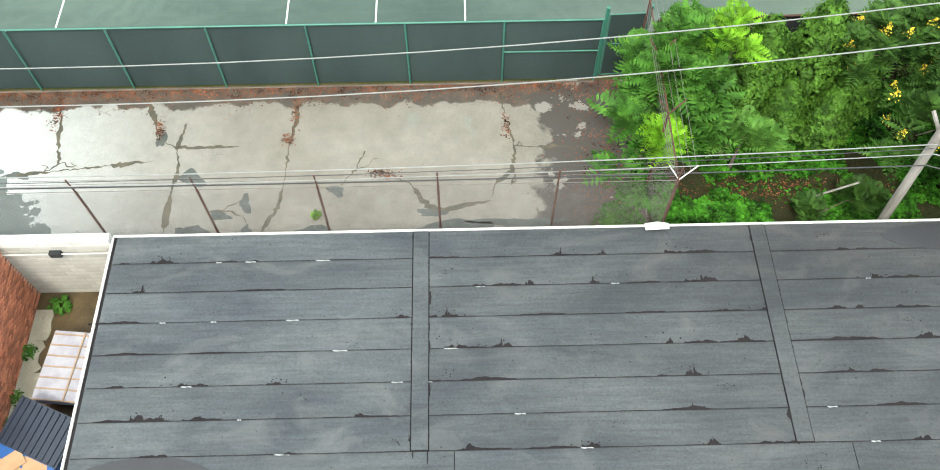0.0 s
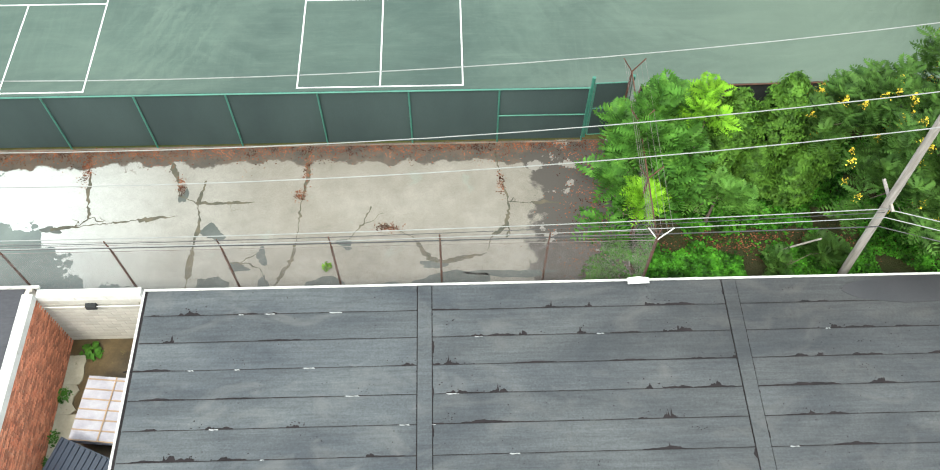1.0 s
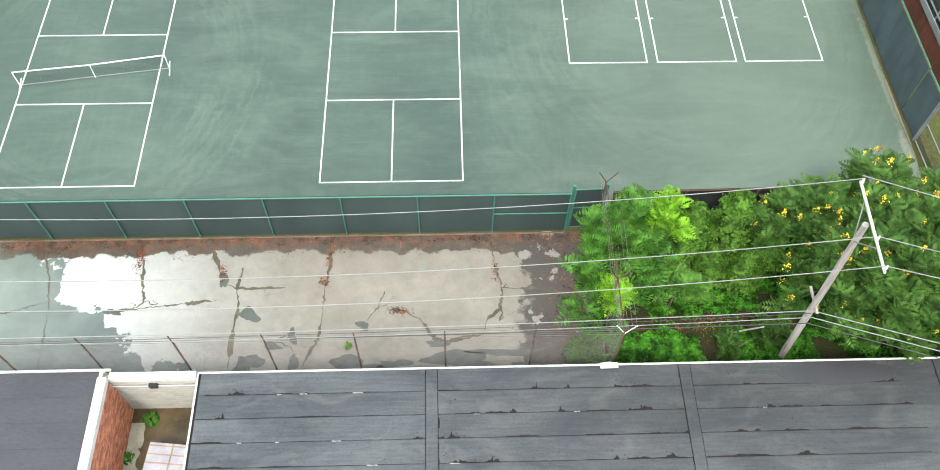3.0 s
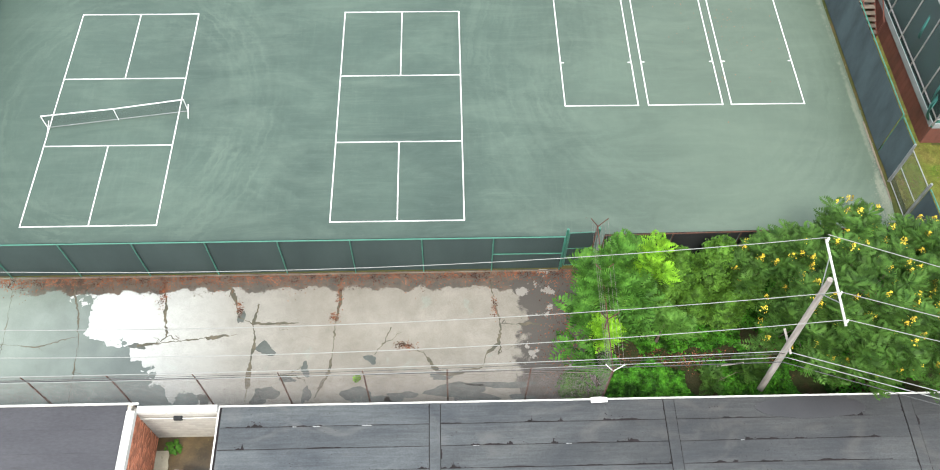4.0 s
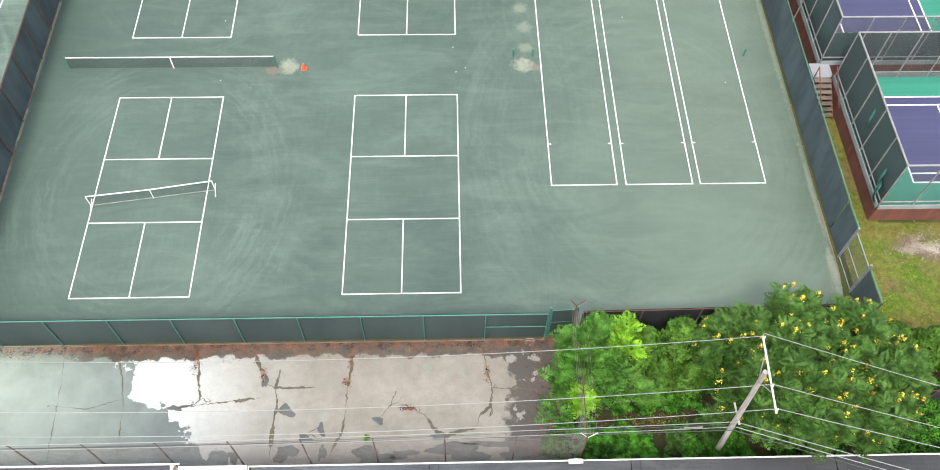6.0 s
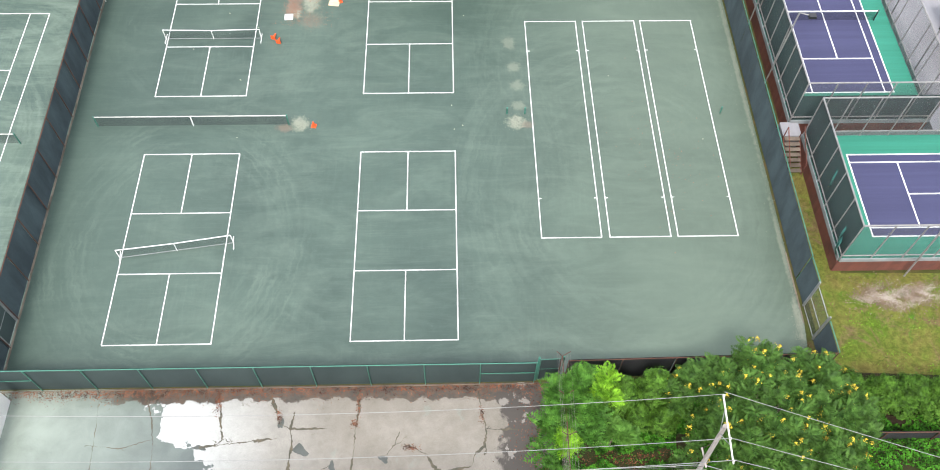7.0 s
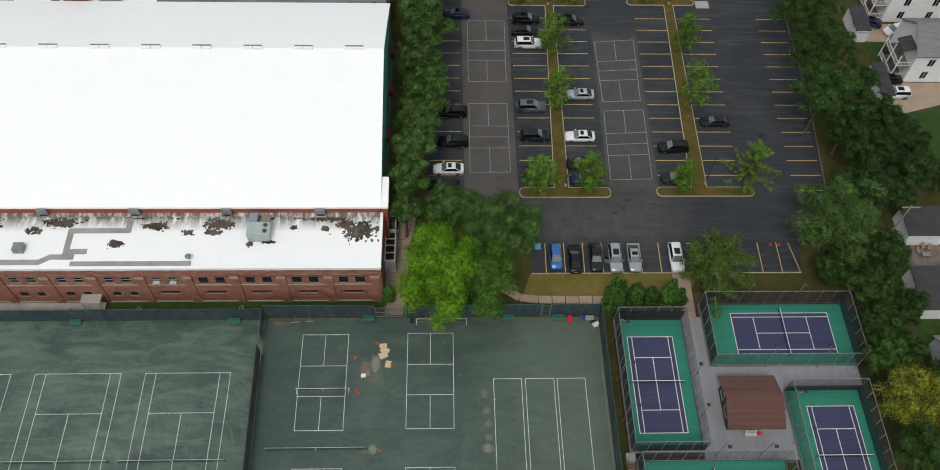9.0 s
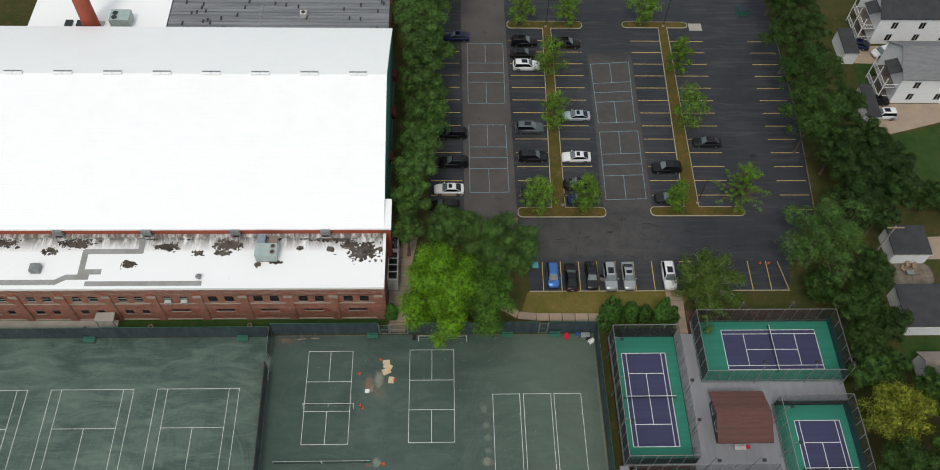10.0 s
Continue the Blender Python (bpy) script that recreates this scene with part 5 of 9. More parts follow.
part("upper_glass", Geo().box(-3.3, -2.03, 46.36, 48.29, 3.7, 3.76), M["glass_dark"], por)
part("roof_glass", Geo().box(-3.24, -2.06, 41.66, 46.19, 2.8, 2.86), M["glass_dark"], por)

# ---- vaulted hall ----
EY0, EY1, EZ, RISE, RY = 45.5, 84.8, 10.6, 6.9, 67.7
HX = -3.6
hall = thing("sports_hall", "large hall with a smooth white membrane roof and low ridge", "building")
part("wall", Geo().box(-95, -2.75, EY0, EY0 + 0.4, -0.3, EZ - 0.15), M["brick_red"], hall, "red brick hall wall")
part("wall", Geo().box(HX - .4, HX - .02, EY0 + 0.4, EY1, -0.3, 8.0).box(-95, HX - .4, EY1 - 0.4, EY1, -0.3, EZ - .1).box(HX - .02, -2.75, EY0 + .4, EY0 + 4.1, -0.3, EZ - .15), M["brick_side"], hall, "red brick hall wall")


def hall_z(y):
    """Two nearly straight slopes that meet at the ridge, each a little bowed."""
    u = (y - EY0) / (RY - EY0) if y < RY else (EY1 - y) / (EY1 - RY)
    return EZ + RISE * (u + 0.16 * u * (1 - u))


ringy = sorted([EY0 - 0.25 + (EY1 - EY0 + 0.5) * i / 39 for i in range(40)] + [RY])
g = Geo()
for dz in (0, -0.35):
    for y in ringy:
        g.v += [(-95, y, hall_z(y) + dz), (HX + .06, y, hall_z(y) + dz)]
for i in range(40):
    g.f += [(2 * i, 2 * i + 1, 2 * i + 3, 2 * i + 2), (82 + 2 * i, 82 + 2 * i + 2, 82 + 2 * i + 3, 82 + 2 * i + 1), (2 * i + 1, 82 + 2 * i + 1, 82 + 2 * i + 3, 2 * i + 3)]
g.f += [(0, 82, 83, 1), (80, 81, 163, 162)]
def seamed_membrane():
    """White sheet membrane: faint greyed seams between the sheets, slight soiling towards the eaves' laps."""
    m, n, l, p = base("seamed_white_membrane")
    vec = coords(n, l)
    b = n.new("ShaderNodeTexBrick")
    b.inputs["Color1"].default_value, b.inputs["Color2"].default_value, b.inputs["Mortar"].default_value = (0.95, 0.95, 0.94, 1), (0.93, 0.94, 0.94, 1), (0.84, 0.86, 0.84, 1)
    b.inputs["Brick Width"].default_value, b.inputs["Row Height"].default_value, b.inputs["Mortar Size"].default_value = 9.0, 1.9, 0.05
    l.new(vec, b.inputs["Vector"])
    col = mixed(n, l, ramp(n, l, noise_node(n, l, vec, 0.25, 7, 0.7), [(0.5, 0.0), (0.75, 0.5)]), b.outputs[0], (0.86, 0.88, 0.86))
    l.new(col, p.inputs["Base Color"])
    p.inputs["Roughness"].default_value = 0.55
    return m


part("roof", g, seamed_membrane(), hall, "smooth white membrane roof slopes", smooth=False)
part("corner_roof", Geo().add([(HX + .06, EY0 - .25, EZ - .15), (-2.6, EY0 - .25, EZ - .15), (-2.6, EY0 + 4.2, EZ + .75), (HX + .06, EY0 + 4.2, EZ + .75), (HX + .06, EY0 - .25, EZ - .5), (-2.6, EY0 - .25, EZ - .5), (-2.6, EY0 + 4.2, EZ - .5), (HX + .06, EY0 + 4.2, EZ - .5)],
                              [(0, 1, 2, 3), (4, 7, 6, 5), (0, 4, 5, 1), (1, 5, 6, 2), (2, 6, 7, 3), (3, 7, 4, 0)]), M["membrane"], hall, "white membrane over the corner pier")
M["green_panel"] = surface("green_end_cladding", (0.04, 0.19, 0.135), (0.03, 0.14, 0.10), 0.6, 12, 0.6, bump=0.15)
g = Geo()
for y in ringy:
    g.v += [(HX, y, 0.3), (HX, y, hall_z(y) - 0.36), (HX - .3, y, 8.0), (HX - .3, y, hall_z(y) - 0.36)]
g.f = [(4 * i, 4 * i + 4, 4 * i + 5, 4 * i + 1) for i in range(40)] + [(4 * i + 2, 4 * i + 3, 4 * i + 7, 4 * i + 6) for i in range(40)]
part("end_panel", g, M["green_panel"], hall, "green cladding on the gable end")
for y, z in ((71.8, 4.9), (62.4, 4.9), (80.0, 4.9)):
    part("awning", Geo().loft([[(HX, y - .9, z - .7), (HX, y + .9, z - .7), (HX, y + .9, z + .5), (HX, y - .9, z + .5)], [(HX + .75, y - .9, z - .7), (HX + .75, y + .9, z - .7), (HX + .55, y + .9, z + .2), (HX + .55, y - .9, z + .2)]]), M["awning_red"], hall, "dark red fabric door awning")
for k in range(10):
    x = -7.72 - 7.06 * k
    z = EZ + RISE
    v = part("ridge_vent", Geo().box(x - 1.3, x - 0.05, RY - .3, RY + .3, z - .1, z + 0.3).box(x + 0.05, x + 1.3, RY - .3, RY + .3, z - .1, z + 0.3), M["membrane"], hall)
    part("vent_louvre", Geo().box(x - 1.25, x - 0.1, RY + .3, RY + .34, z - .05, z + 0.26).box(x + 0.1, x + 1.25, RY + .3, RY + .34, z - .05, z + 0.26)
         .box(x - 1.3, x + 1.3, RY + .05, RY + .3, z + .302, z + .32), M["galv"], v)
# buildings behind the hall
M["grey_roof"] = surface("grey_metal_roof", (0.15, 0.16, 0.17), (0.30, 0.31, 0.32), 0.5, 8, 0.6, 0.1, bump=0.2, stretch=(0.12, 2.4, 1), contrast=0.4)
ann = thing("annex_building", "flat white-roofed annex behind the hall", "building")
part("wall", Geo().box(-64, -41.6, 85.4, 120, -0.3, 7.7), M["brick"], ann)
part("roof", Geo().box(-64.2, -41.5, 85.3, 120, 7.7, 8.0), M["membrane"], ann)
for x in (-57.5, -55.6):
    part("skylight", Geo().box(x - .6, x + .6, 87.6, 89, 8.0, 8.3), M["glass_dark"], ann)
ann2 = thing("annex_building", "ribbed grey metal roof behind the hall", "building")
part("wall", Geo().box(-41.2, -4.6, 85.4, 120, -0.3, 7.6), M["brick"], ann2)
part("roof", Geo().box(-41.3, -4.4, 85.3, 120, 7.6, 8.0), M["grey_roof"], ann2)
ribs = Geo()
for k in range(14):
    ribs.box(-41.3, -4.4, 85.9 + 0.8 * k, 85.96 + 0.8 * k, 8.0, 8.06)
part("rib", ribs, M["grey_roof"], ann2, kind="stuff")
br = random.Random(40)
clamps = Geo()
for k in range(34):
    x, y = -40 + 35 * br.random(), 86.2 + 8.5 * br.random()
    clamps.box(x - .14, x + .14, y - .4, y + .4, 8.02, 8.12)
part("roof_clamp", clamps, M["frame_black"], ann2, "small dark roof clamps", "stuff")
part("roof_joint", Geo().box(-26.4, -25.9, 85.3, 120, 8.0, 8.09), M["grey_roof"], ann2)
rv = part("roof_vent", Geo().box(-19.4, -18.3, 90.2, 91.2, 8.0, 8.8), M["weathered_white"], ann2, "white roof vent box")
part("vent_fan", Geo().tube((-18.85, 90.7, 8.8), (-18.85, 90.7, 8.86), .35, 12), M["frame_black"], rv)
ch = thing("chimney", "tall round brick chimney", "chimney")
part("shaft", Geo().tube((-53.3, 87.2, 8.0), (-53.3, 87.2, 30), 1.35, 20, 1.0), M["brick_red"], ch, smooth=False)
part("foot", Geo().box(-54.9, -51.7, 85.6, 88.8, 7.9, 8.3), M["weathered_white"], ch)
un = thing("rooftop_unit", "grey rooftop cooling unit on the annex", "rooftop unit", at=(-48.6, 88.4, 8.0))
part("cabinet", Geo().box(-1.6, 1.6, -1.3, 1.3, 0.2, 2.0), M["unit"], un)
part("fan", Geo().tube((-.8, .4, 2.0), (-.8, .4, 2.1), .45, 14).tube((-.8, -.6, 2.0), (-.8, -.6, 2.1), .45, 14), M["frame_black"], un)
part("base_frame", Geo().box(-1.5, 1.5, -1.2, 1.2, 0, .2), M["galv"], un)

# ---- platform courts ----
M["deck_green"] = surface("green_textured_deck", (0.020, 0.185, 0.125), (0.028, 0.225, 0.155), 0.35, 14, 0.8, bump=0.2, stretch=(0.15, 6.0, 1), contrast=0.25)
M["deck_blue"] = surface("violet_blue_textured_deck", (0.039, 0.041, 0.100), (0.050, 0.052, 0.122), 0.35, 14, 0.8, bump=0.2, stretch=(0.15, 6.0, 1), contrast=0.25)
M["deck_grey"] = surface("grey_painted_deck", (0.30, 0.30, 0.32), (0.25, 0.25, 0.27), 0.4, 12, 0.8, bump=0.15, stretch=(3.0, 0.3, 1))
M["skirt"] = surface("red_stained_boards", (0.22, 0.075, 0.05), (0.16, 0.06, 0.045), 1.0, 14, 0.85, bump=0.3, vary=0.25)
M["screen_teal"] = see_through("teal_green_windscreen", (0.028, 0.080, 0.080), 0.84)
M["screen_grey"] = see_through("thin_charcoal_windscreen", (0.040, 0.042, 0.044), 0.62)
M["screen_sheer"] = see_through("sheer_dark_windscreen", (0.030, 0.034, 0.034), 0.24)
M["pole_grey"] = surface("dull_grey_steel", (0.30, 0.29, 0.28), (0.22, 0.215, 0.21), 2.0, 30, 0.6, 0.3, bump=0.1)
DZ = 1.22
M["kick"] = surface("pale_grey_painted_board", (0.30, 0.33, 0.33), (0.22, 0.25, 0.25), 1.0, 14, 0.8, bump=0.15)
M["flap"] = surface("faded_teal_fabric", (0.05, 0.24, 0.20), (0.03, 0.15, 0.13), 2.0, 18, 0.85, bump=0.3)


def platform_court(x0, x1, y0, y1, cx, cy, long_x, screens, label):
    """A raised court: deck, painted play area, lines, skirt boards, and a 3.7 m wire screen on posts. screens: sides (w e s n) with a lower windscreen."""
    root = thing("platform_court", label, "platform court", "platform courts")
    part("deck", Geo().box(x0, x1, y0, y1, DZ - 0.15, DZ - 0.004), M["deck_green"], root)
    hw, hl = 3.05, 6.705
    sx, sy = (hl, hw) if long_x else (hw, hl)
    part("play_area", Geo().box(cx - sx, cx + sx, cy - sy, cy + sy, DZ - 0.1, DZ), M["deck_blue"], root)

    def seg(a, b):
        if long_x:
            a, b = (a[1], a[0]), (b[1], b[0])
        part("line", Geo().slab((cx + a[0], cy + a[1]), (cx + b[0], cy + b[1]), 0.085, DZ - 0.02, DZ + 0.006), M["line"], root)
    for s in (-1, 1):
        seg((-hw - .03, s * hl), (hw + .03, s * hl))
        seg((s * hw, -hl + .035), (s * hw, hl - .035))
        seg((s * (hw - .61), -hl + .035), (s * (hw - .61), hl - .035))
        seg((-hw + .65, s * 3.66), (hw - .65, s * 3.66))
    seg((0, -3.62), (0, 3.62))
    # skirt boards
    n = 0
    for a, b, horizontal in (((x0, y0), (x1, y0), True), ((x0, y0), (x0, y1), False)):
        d = (b[0] - a[0]) if horizontal else (b[1] - a[1])
        k = int(d / 0.3)
        for i in range(k):
            t0, t1 = i * d / k + 0.006, (i + 1) * d / k - 0.006
            gg = Geo().box(a[0] + t0, a[0] + t1, y0 - 0.04, y0 - 0.005, -0.1, DZ - 0.16) if horizontal else Geo().box(x0 - 0.04, x0 - 0.005, a[1] + t0, a[1] + t1, -0.1, DZ - 0.16)
            part("skirt_board", gg, M["skirt"], root)
    part("support", Geo().box(x0 + .1, x1 - .1, y0 + .1, y1 - .1, -0.1, DZ - .16), M["frame_black"], root)
    # net
    net = thing("platform_net", "dark net with a white band on the platform court", "net", "platform nets")
    if long_x:
        a, b = (cx, cy - 3.5), (cx, cy + 3.5)
    else:
        a, b = (cx - 3.5, cy), (cx + 3.5, cy)
    t = 0.01
    bx = (lambda z0, z1, w: Geo().box(min(a[0], b[0]) - (w if long_x else 0), max(a[0], b[0]) + (w if long_x else 0), min(a[1], b[1]) - (0 if long_x else w), max(a[1], b[1]) + (0 if long_x else w), z0, z1))
    part("net_mesh", bx(DZ + .03, DZ + .82, 0.008), M["net"], net)
    part("headband", bx(DZ + .82, DZ + .89, 0.03), M["line"], net)
    for e in (a, b):
        part("net_post", Geo().tube((*e, DZ), (*e, DZ + 0.95), 0.05, 8), M["frame_black"], net)
    # screen
    fence = thing("wire_screen", "tall wire screen on grey steel posts round the court", "wire screen", "court screens")
    H_ = 3.66
    corners = [(x0, y0), (x1, y0), (x1, y1), (x0, y1)]
    for i, side in enumerate("senw"):
        p, q = corners[i], corners[(i + 1) % 4]
        d = math.hypot(q[0] - p[0], q[1] - p[1])
        k = round(d / 1.75)
        for j in range(k):
            c = (p[0] + (q[0] - p[0]) * j / k, p[1] + (q[1] - p[1]) * j / k)
            part("post", Geo().tube((*c, DZ), (*c, DZ + H_), 0.045, 6), M["pole_grey"], fence)
        rails = Geo().tube((*p, DZ + H_), (*q, DZ + H_), 0.05, 6).tube((*p, DZ + 0.45), (*q, DZ + .45), 0.04, 6)
        part("rail", rails, M["pole_grey"], fence)
        ux, uy = (q[0] - p[0]) / d, (q[1] - p[1]) / d
        w = 0.004
        part("wire_panel", Geo().add([(p[0] + uy * w, p[1] - ux * w, DZ + .03), (q[0] + uy * w, q[1] - ux * w, DZ + .03), (q[0] + uy * w, q[1] - ux * w, DZ + H_), (p[0] + uy * w, p[1] - ux * w, DZ + H_),
                                      (p[0] - uy * w, p[1] + ux * w, DZ + .03), (q[0] - uy * w, q[1] + ux * w, DZ + .03), (q[0] - uy * w, q[1] + ux * w, DZ + H_), (p[0] - uy * w, p[1] + ux * w, DZ + H_)],
                                     [(0, 1, 2, 3), (7, 6, 5, 4)]), M["wire_mesh"], fence)
        part("kick_board", Geo().slab((p[0] + uy * .09, p[1] - ux * .09), (q[0] + uy * .09, q[1] - ux * .09), .04, DZ - .1, DZ + .24), M["kick"], fence, "pale grey kick board")
        if side in screens:
            hi = DZ + screens[side]
            w = -0.07
            part("windscreen", Geo().add([(p[0] + uy * w, p[1] - ux * w, DZ + .1), (q[0] + uy * w, q[1] - ux * w, DZ + .1), (q[0] + uy * w, q[1] - ux * w, hi), (p[0] + uy * w, p[1] - ux * w, hi),
                                          (p[0] + uy * (w + .01), p[1] - ux * (w + .01), DZ + .1), (q[0] + uy * (w + .01), q[1] - ux * (w + .01), DZ + .1), (q[0] + uy * (w + .01), q[1] - ux * (w + .01), hi), (p[0] + uy * (w + .01), p[1] - ux * (w + .01), hi)],
                                         [(0, 1, 2, 3), (7, 6, 5, 4)]), M["screen_teal" if side != "n" else "screen_sheer" if long_x else "screen_grey"], fence)


platform_court(27.85, 37.0, 14.6, 33.0, 32.4, 23.75, False, {"w": 3.5, "s": 2.4, "n": 2.6}, "raised green and violet platform court behind the clay courts")
platform_court(28.45, 46.8, 4.2, 13.4, 37.6, 8.8, True, {"w": 3.5}, "raised green and violet platform court by the lawn")
platform_court(39.85, 59.6, 26.1, 35.3, 50.7, 30.9, True, {"w": 3.3, "n": 3.5, "e": 1.8}, "raised green and violet platform court below the trees")
platform_court(48.85, 58.6, 4.4, 22.6, 54.4, 13.7, False, {"n": 1.6, "e": 1.8}, "raised green and violet platform court beside the hut")
for x, y, z, dy, lean in ((28.33, 4.75, 2.0, .34, .25), (28.36, 5.1, 2.7, .22, .16), (28.46, 8.6, 3.4, .2, .06)):
    flap = Geo().loft([[(x, y - dy, z - .7), (x - .02, y - dy * .4, z - .78), (x, y + dy * .3, z - .72), (x + .02, y + dy * .3, z - .72)],
                       [(x - lean, y - dy * .8, z - .1), (x - lean * .6, y - dy * .2, z - .18), (x - lean * .4, y + dy * .5, z - .05), (x - lean * .4 + .02, y + dy * .5, z - .05)],
                       [(x - lean * .3, y - dy * .3, z + .5), (x - lean * .2, y + dy * .1, z + .46), (x, y + dy * .7, z + .55), (x + .02, y + dy * .7, z + .55)]])
    solid("torn_screen_flap", flap, M["flap"], "torn teal flap of windscreen fabric hanging from the wire screen", "fabric", "torn flaps", smooth=True)
solid("deck_walk", Geo().prism([(37.06, 13.46), (48.78, 13.46), (48.78, 22.7), (59.5, 22.7), (59.5, 26.04), (39.79, 26.04), (39.79, 33.4), (37.06, 33.4)], 0.0, DZ - 0.01), M["deck_grey"], "grey painted deck between the platform courts", "deck", kind="structure")


def flood_light(x, y, z0, h, lean, group="court lights"):
    root = thing("court_light", "floodlight on a tall grey pole", "floodlight", group)
    dx, dy = lean
    part("pole", Geo().tube((x, y, z0), (x + dx * .2, y + dy * .2, h), 0.05, 8), M["pole_grey"], root)
    l_ = part("lamp_head", Geo().box(x + dx - .22, x + dx + .22, y + dy - .18, y + dy + .18, h - .12, h + .06), M["frame_black"], root)
    part("arm", Geo().tube((x + dx * .2, y + dy * .2, h - .05), (x + dx, y + dy, h - .02), 0.035, 6), M["pole_grey"], root)
    part("lens", Geo().box(x + dx - .17, x + dx + .17, y + dy - .13, y + dy + .13, h - .15, h - .122), M["weathered_white"], l_)


for x, y, z0, lean in ((27.5, 24.7, 0, (0.9, -.4)), (27.5, 19.0, 0, (0.9, -.4)), (27.5, 30.4, 0, (0.9, -.4)), (37.4, 24.4, DZ, (-.5, -.4)), (37.4, 19.0, DZ, (-.5, -.4)), (38.2, 13.9, DZ, (.3, -.6)), (43.8, 13.9, DZ, (.3, -.6)),
                        (32.7, 3.7, 0, (0.0, 1.2)), (38.3, 3.7, 0, (0.0, 1.2)), (43.6, 3.7, 0, (0, 1.2)), (48.4, 9.5, DZ, (.8, 0)), (48.4, 15.5, DZ, (.8, 0)), (48.4, 20.0, DZ, (.8, .2)), (47.0, 25.8, DZ, (0, .7)), (54, 25.8, DZ, (0, .7)),
                        (46, 35.7, 0, (0, -.8)), (53, 35.7, 0, (0, -.8)), (58.9, 25.5, DZ, (0, .7))):
    flood_light(x, y, z0, 6.6, lean)
hut = thing("warming_hut", "dark timber hut with a brown-red shingle roof", "hut", at=(0, 0, DZ - 0.01))
M["hut_wall"] = surface("charcoal_timber", (0.040, 0.038, 0.038), (0.06, 0.056, 0.054), 1.0, 16, 0.8, bump=0.3, stretch=(1, 1, 5))
M["shingle"] = surface("brown_red_shingle", (0.150, 0.064, 0.052), (0.112, 0.054, 0.046), 0.6, 14, 0.9, bump=0.4, stretch=(1, 6, 1), vary=0.22)
part("wall", Geo().box(40.3, 46.4, 17.4, 17.55, 0, 2.45).box(40.3, 46.4, 22.7, 22.85, 0, 2.45).box(40.3, 40.45, 17.55, 22.7, 0, 2.45).box(46.25, 46.4, 17.55, 22.7, 0, 2.45)
     .add([(40.3, 17.4, 2.45), (40.3, 22.85, 2.45), (40.3, 20.1, 3.75), (40.45, 17.4, 2.45), (40.45, 22.85, 2.45), (40.45, 20.1, 3.75)], [(0, 1, 2), (5, 4, 3), (0, 3, 4, 1), (1, 4, 5, 2), (2, 5, 3, 0)])
     .add([(46.25, 17.4, 2.45), (46.25, 22.85, 2.45), (46.25, 20.1, 3.75), (46.4, 17.4, 2.45), (46.4, 22.85, 2.45), (46.4, 20.1, 3.75)], [(0, 1, 2), (5, 4, 3), (0, 3, 4, 1), (1, 4, 5, 2), (2, 5, 3, 0)]), M["hut_wall"], hut)
for name, ya, yb in (("roof_slope", 16.5, 20.05), ("roof_slope", 23.6, 20.05)):
    za, zb = 2.35, 3.9
    part(name, Geo().add([(39.7, ya, za), (46.95, ya, za), (46.95, yb, zb), (39.7, yb, zb), (39.7, ya, za + .14), (46.95, ya, za + .14), (46.95, yb, zb + .14), (39.7, yb, zb + .14)],
                         [(0, 1, 2, 3), (4, 5, 6, 7), (0, 1, 5, 4), (1, 2, 6, 5), (2, 3, 7, 6), (3, 0, 4, 7)]), M["shingle"], hut)
for j in range(17):
    t0, t1 = j / 17, (j + 1.12) / 17
    for ya in (16.5, 23.6):
        if ya > 20 and j % 2:
            continue
        t1 = (j + (1.12 if ya < 20 else 2.1)) / 17 if j < 15 else 1.0
        lo, hi = (ya + (20.05 - ya) * t0, 2.492 + 1.55 * t0), (ya + (20.05 - ya) * t1, 2.492 + 1.55 * t1)
        part("shingle_course", Geo().add([(39.68, *lo), (46.97, *lo), (46.97, *hi), (39.68, *hi), (39.68, lo[0], lo[1] + .045), (46.97, lo[0], lo[1] + .045), (46.97, hi[0], hi[1] + .006), (39.68, hi[0], hi[1] + .006)],
                                         [(0, 1, 2, 3), (4, 5, 6, 7), (0, 1, 5, 4), (1, 2, 6, 5), (2, 3, 7, 6), (3, 0, 4, 7)]), M["shingle"], hut)
for y in (18.6, 20.9):
    w = part("window", Geo().box(40.26, 40.295, y, y + 1.3, 0.9, 2.0), M["glass_dark"], hut)
    o4 = [(y - .06, .82), (y + 1.36, .82), (y + 1.36, 2.08), (y - .06, 2.08)]
    i4 = [(y + .03, .92), (y + 1.27, .92), (y + 1.27, 1.98), (y + .03, 1.98)]
    fr = Geo().add([(x_, *q) for x_ in (40.22, 40.258) for q in o4 + i4],
                   [f_ for k in range(4) for m4 in [(k + 1) % 4] for f_ in ((k, m4, 4 + m4, 4 + k), (8 + k, 12 + k, 12 + m4, 8 + m4), (k, 8 + k, 8 + m4, m4), (4 + k, 4 + m4, 12 + m4, 12 + k))])
    part("window_frame", fr, M["frame_pale"], w)
dr = part("door", Geo().box(44.7, 45.6, 17.33, 17.39, 0.02, 2.1), M["weathered_white"], hut)
part("door_pane", Geo().box(44.85, 45.45, 17.3, 17.325, 1.0, 1.95), M["glass_dark"], dr)


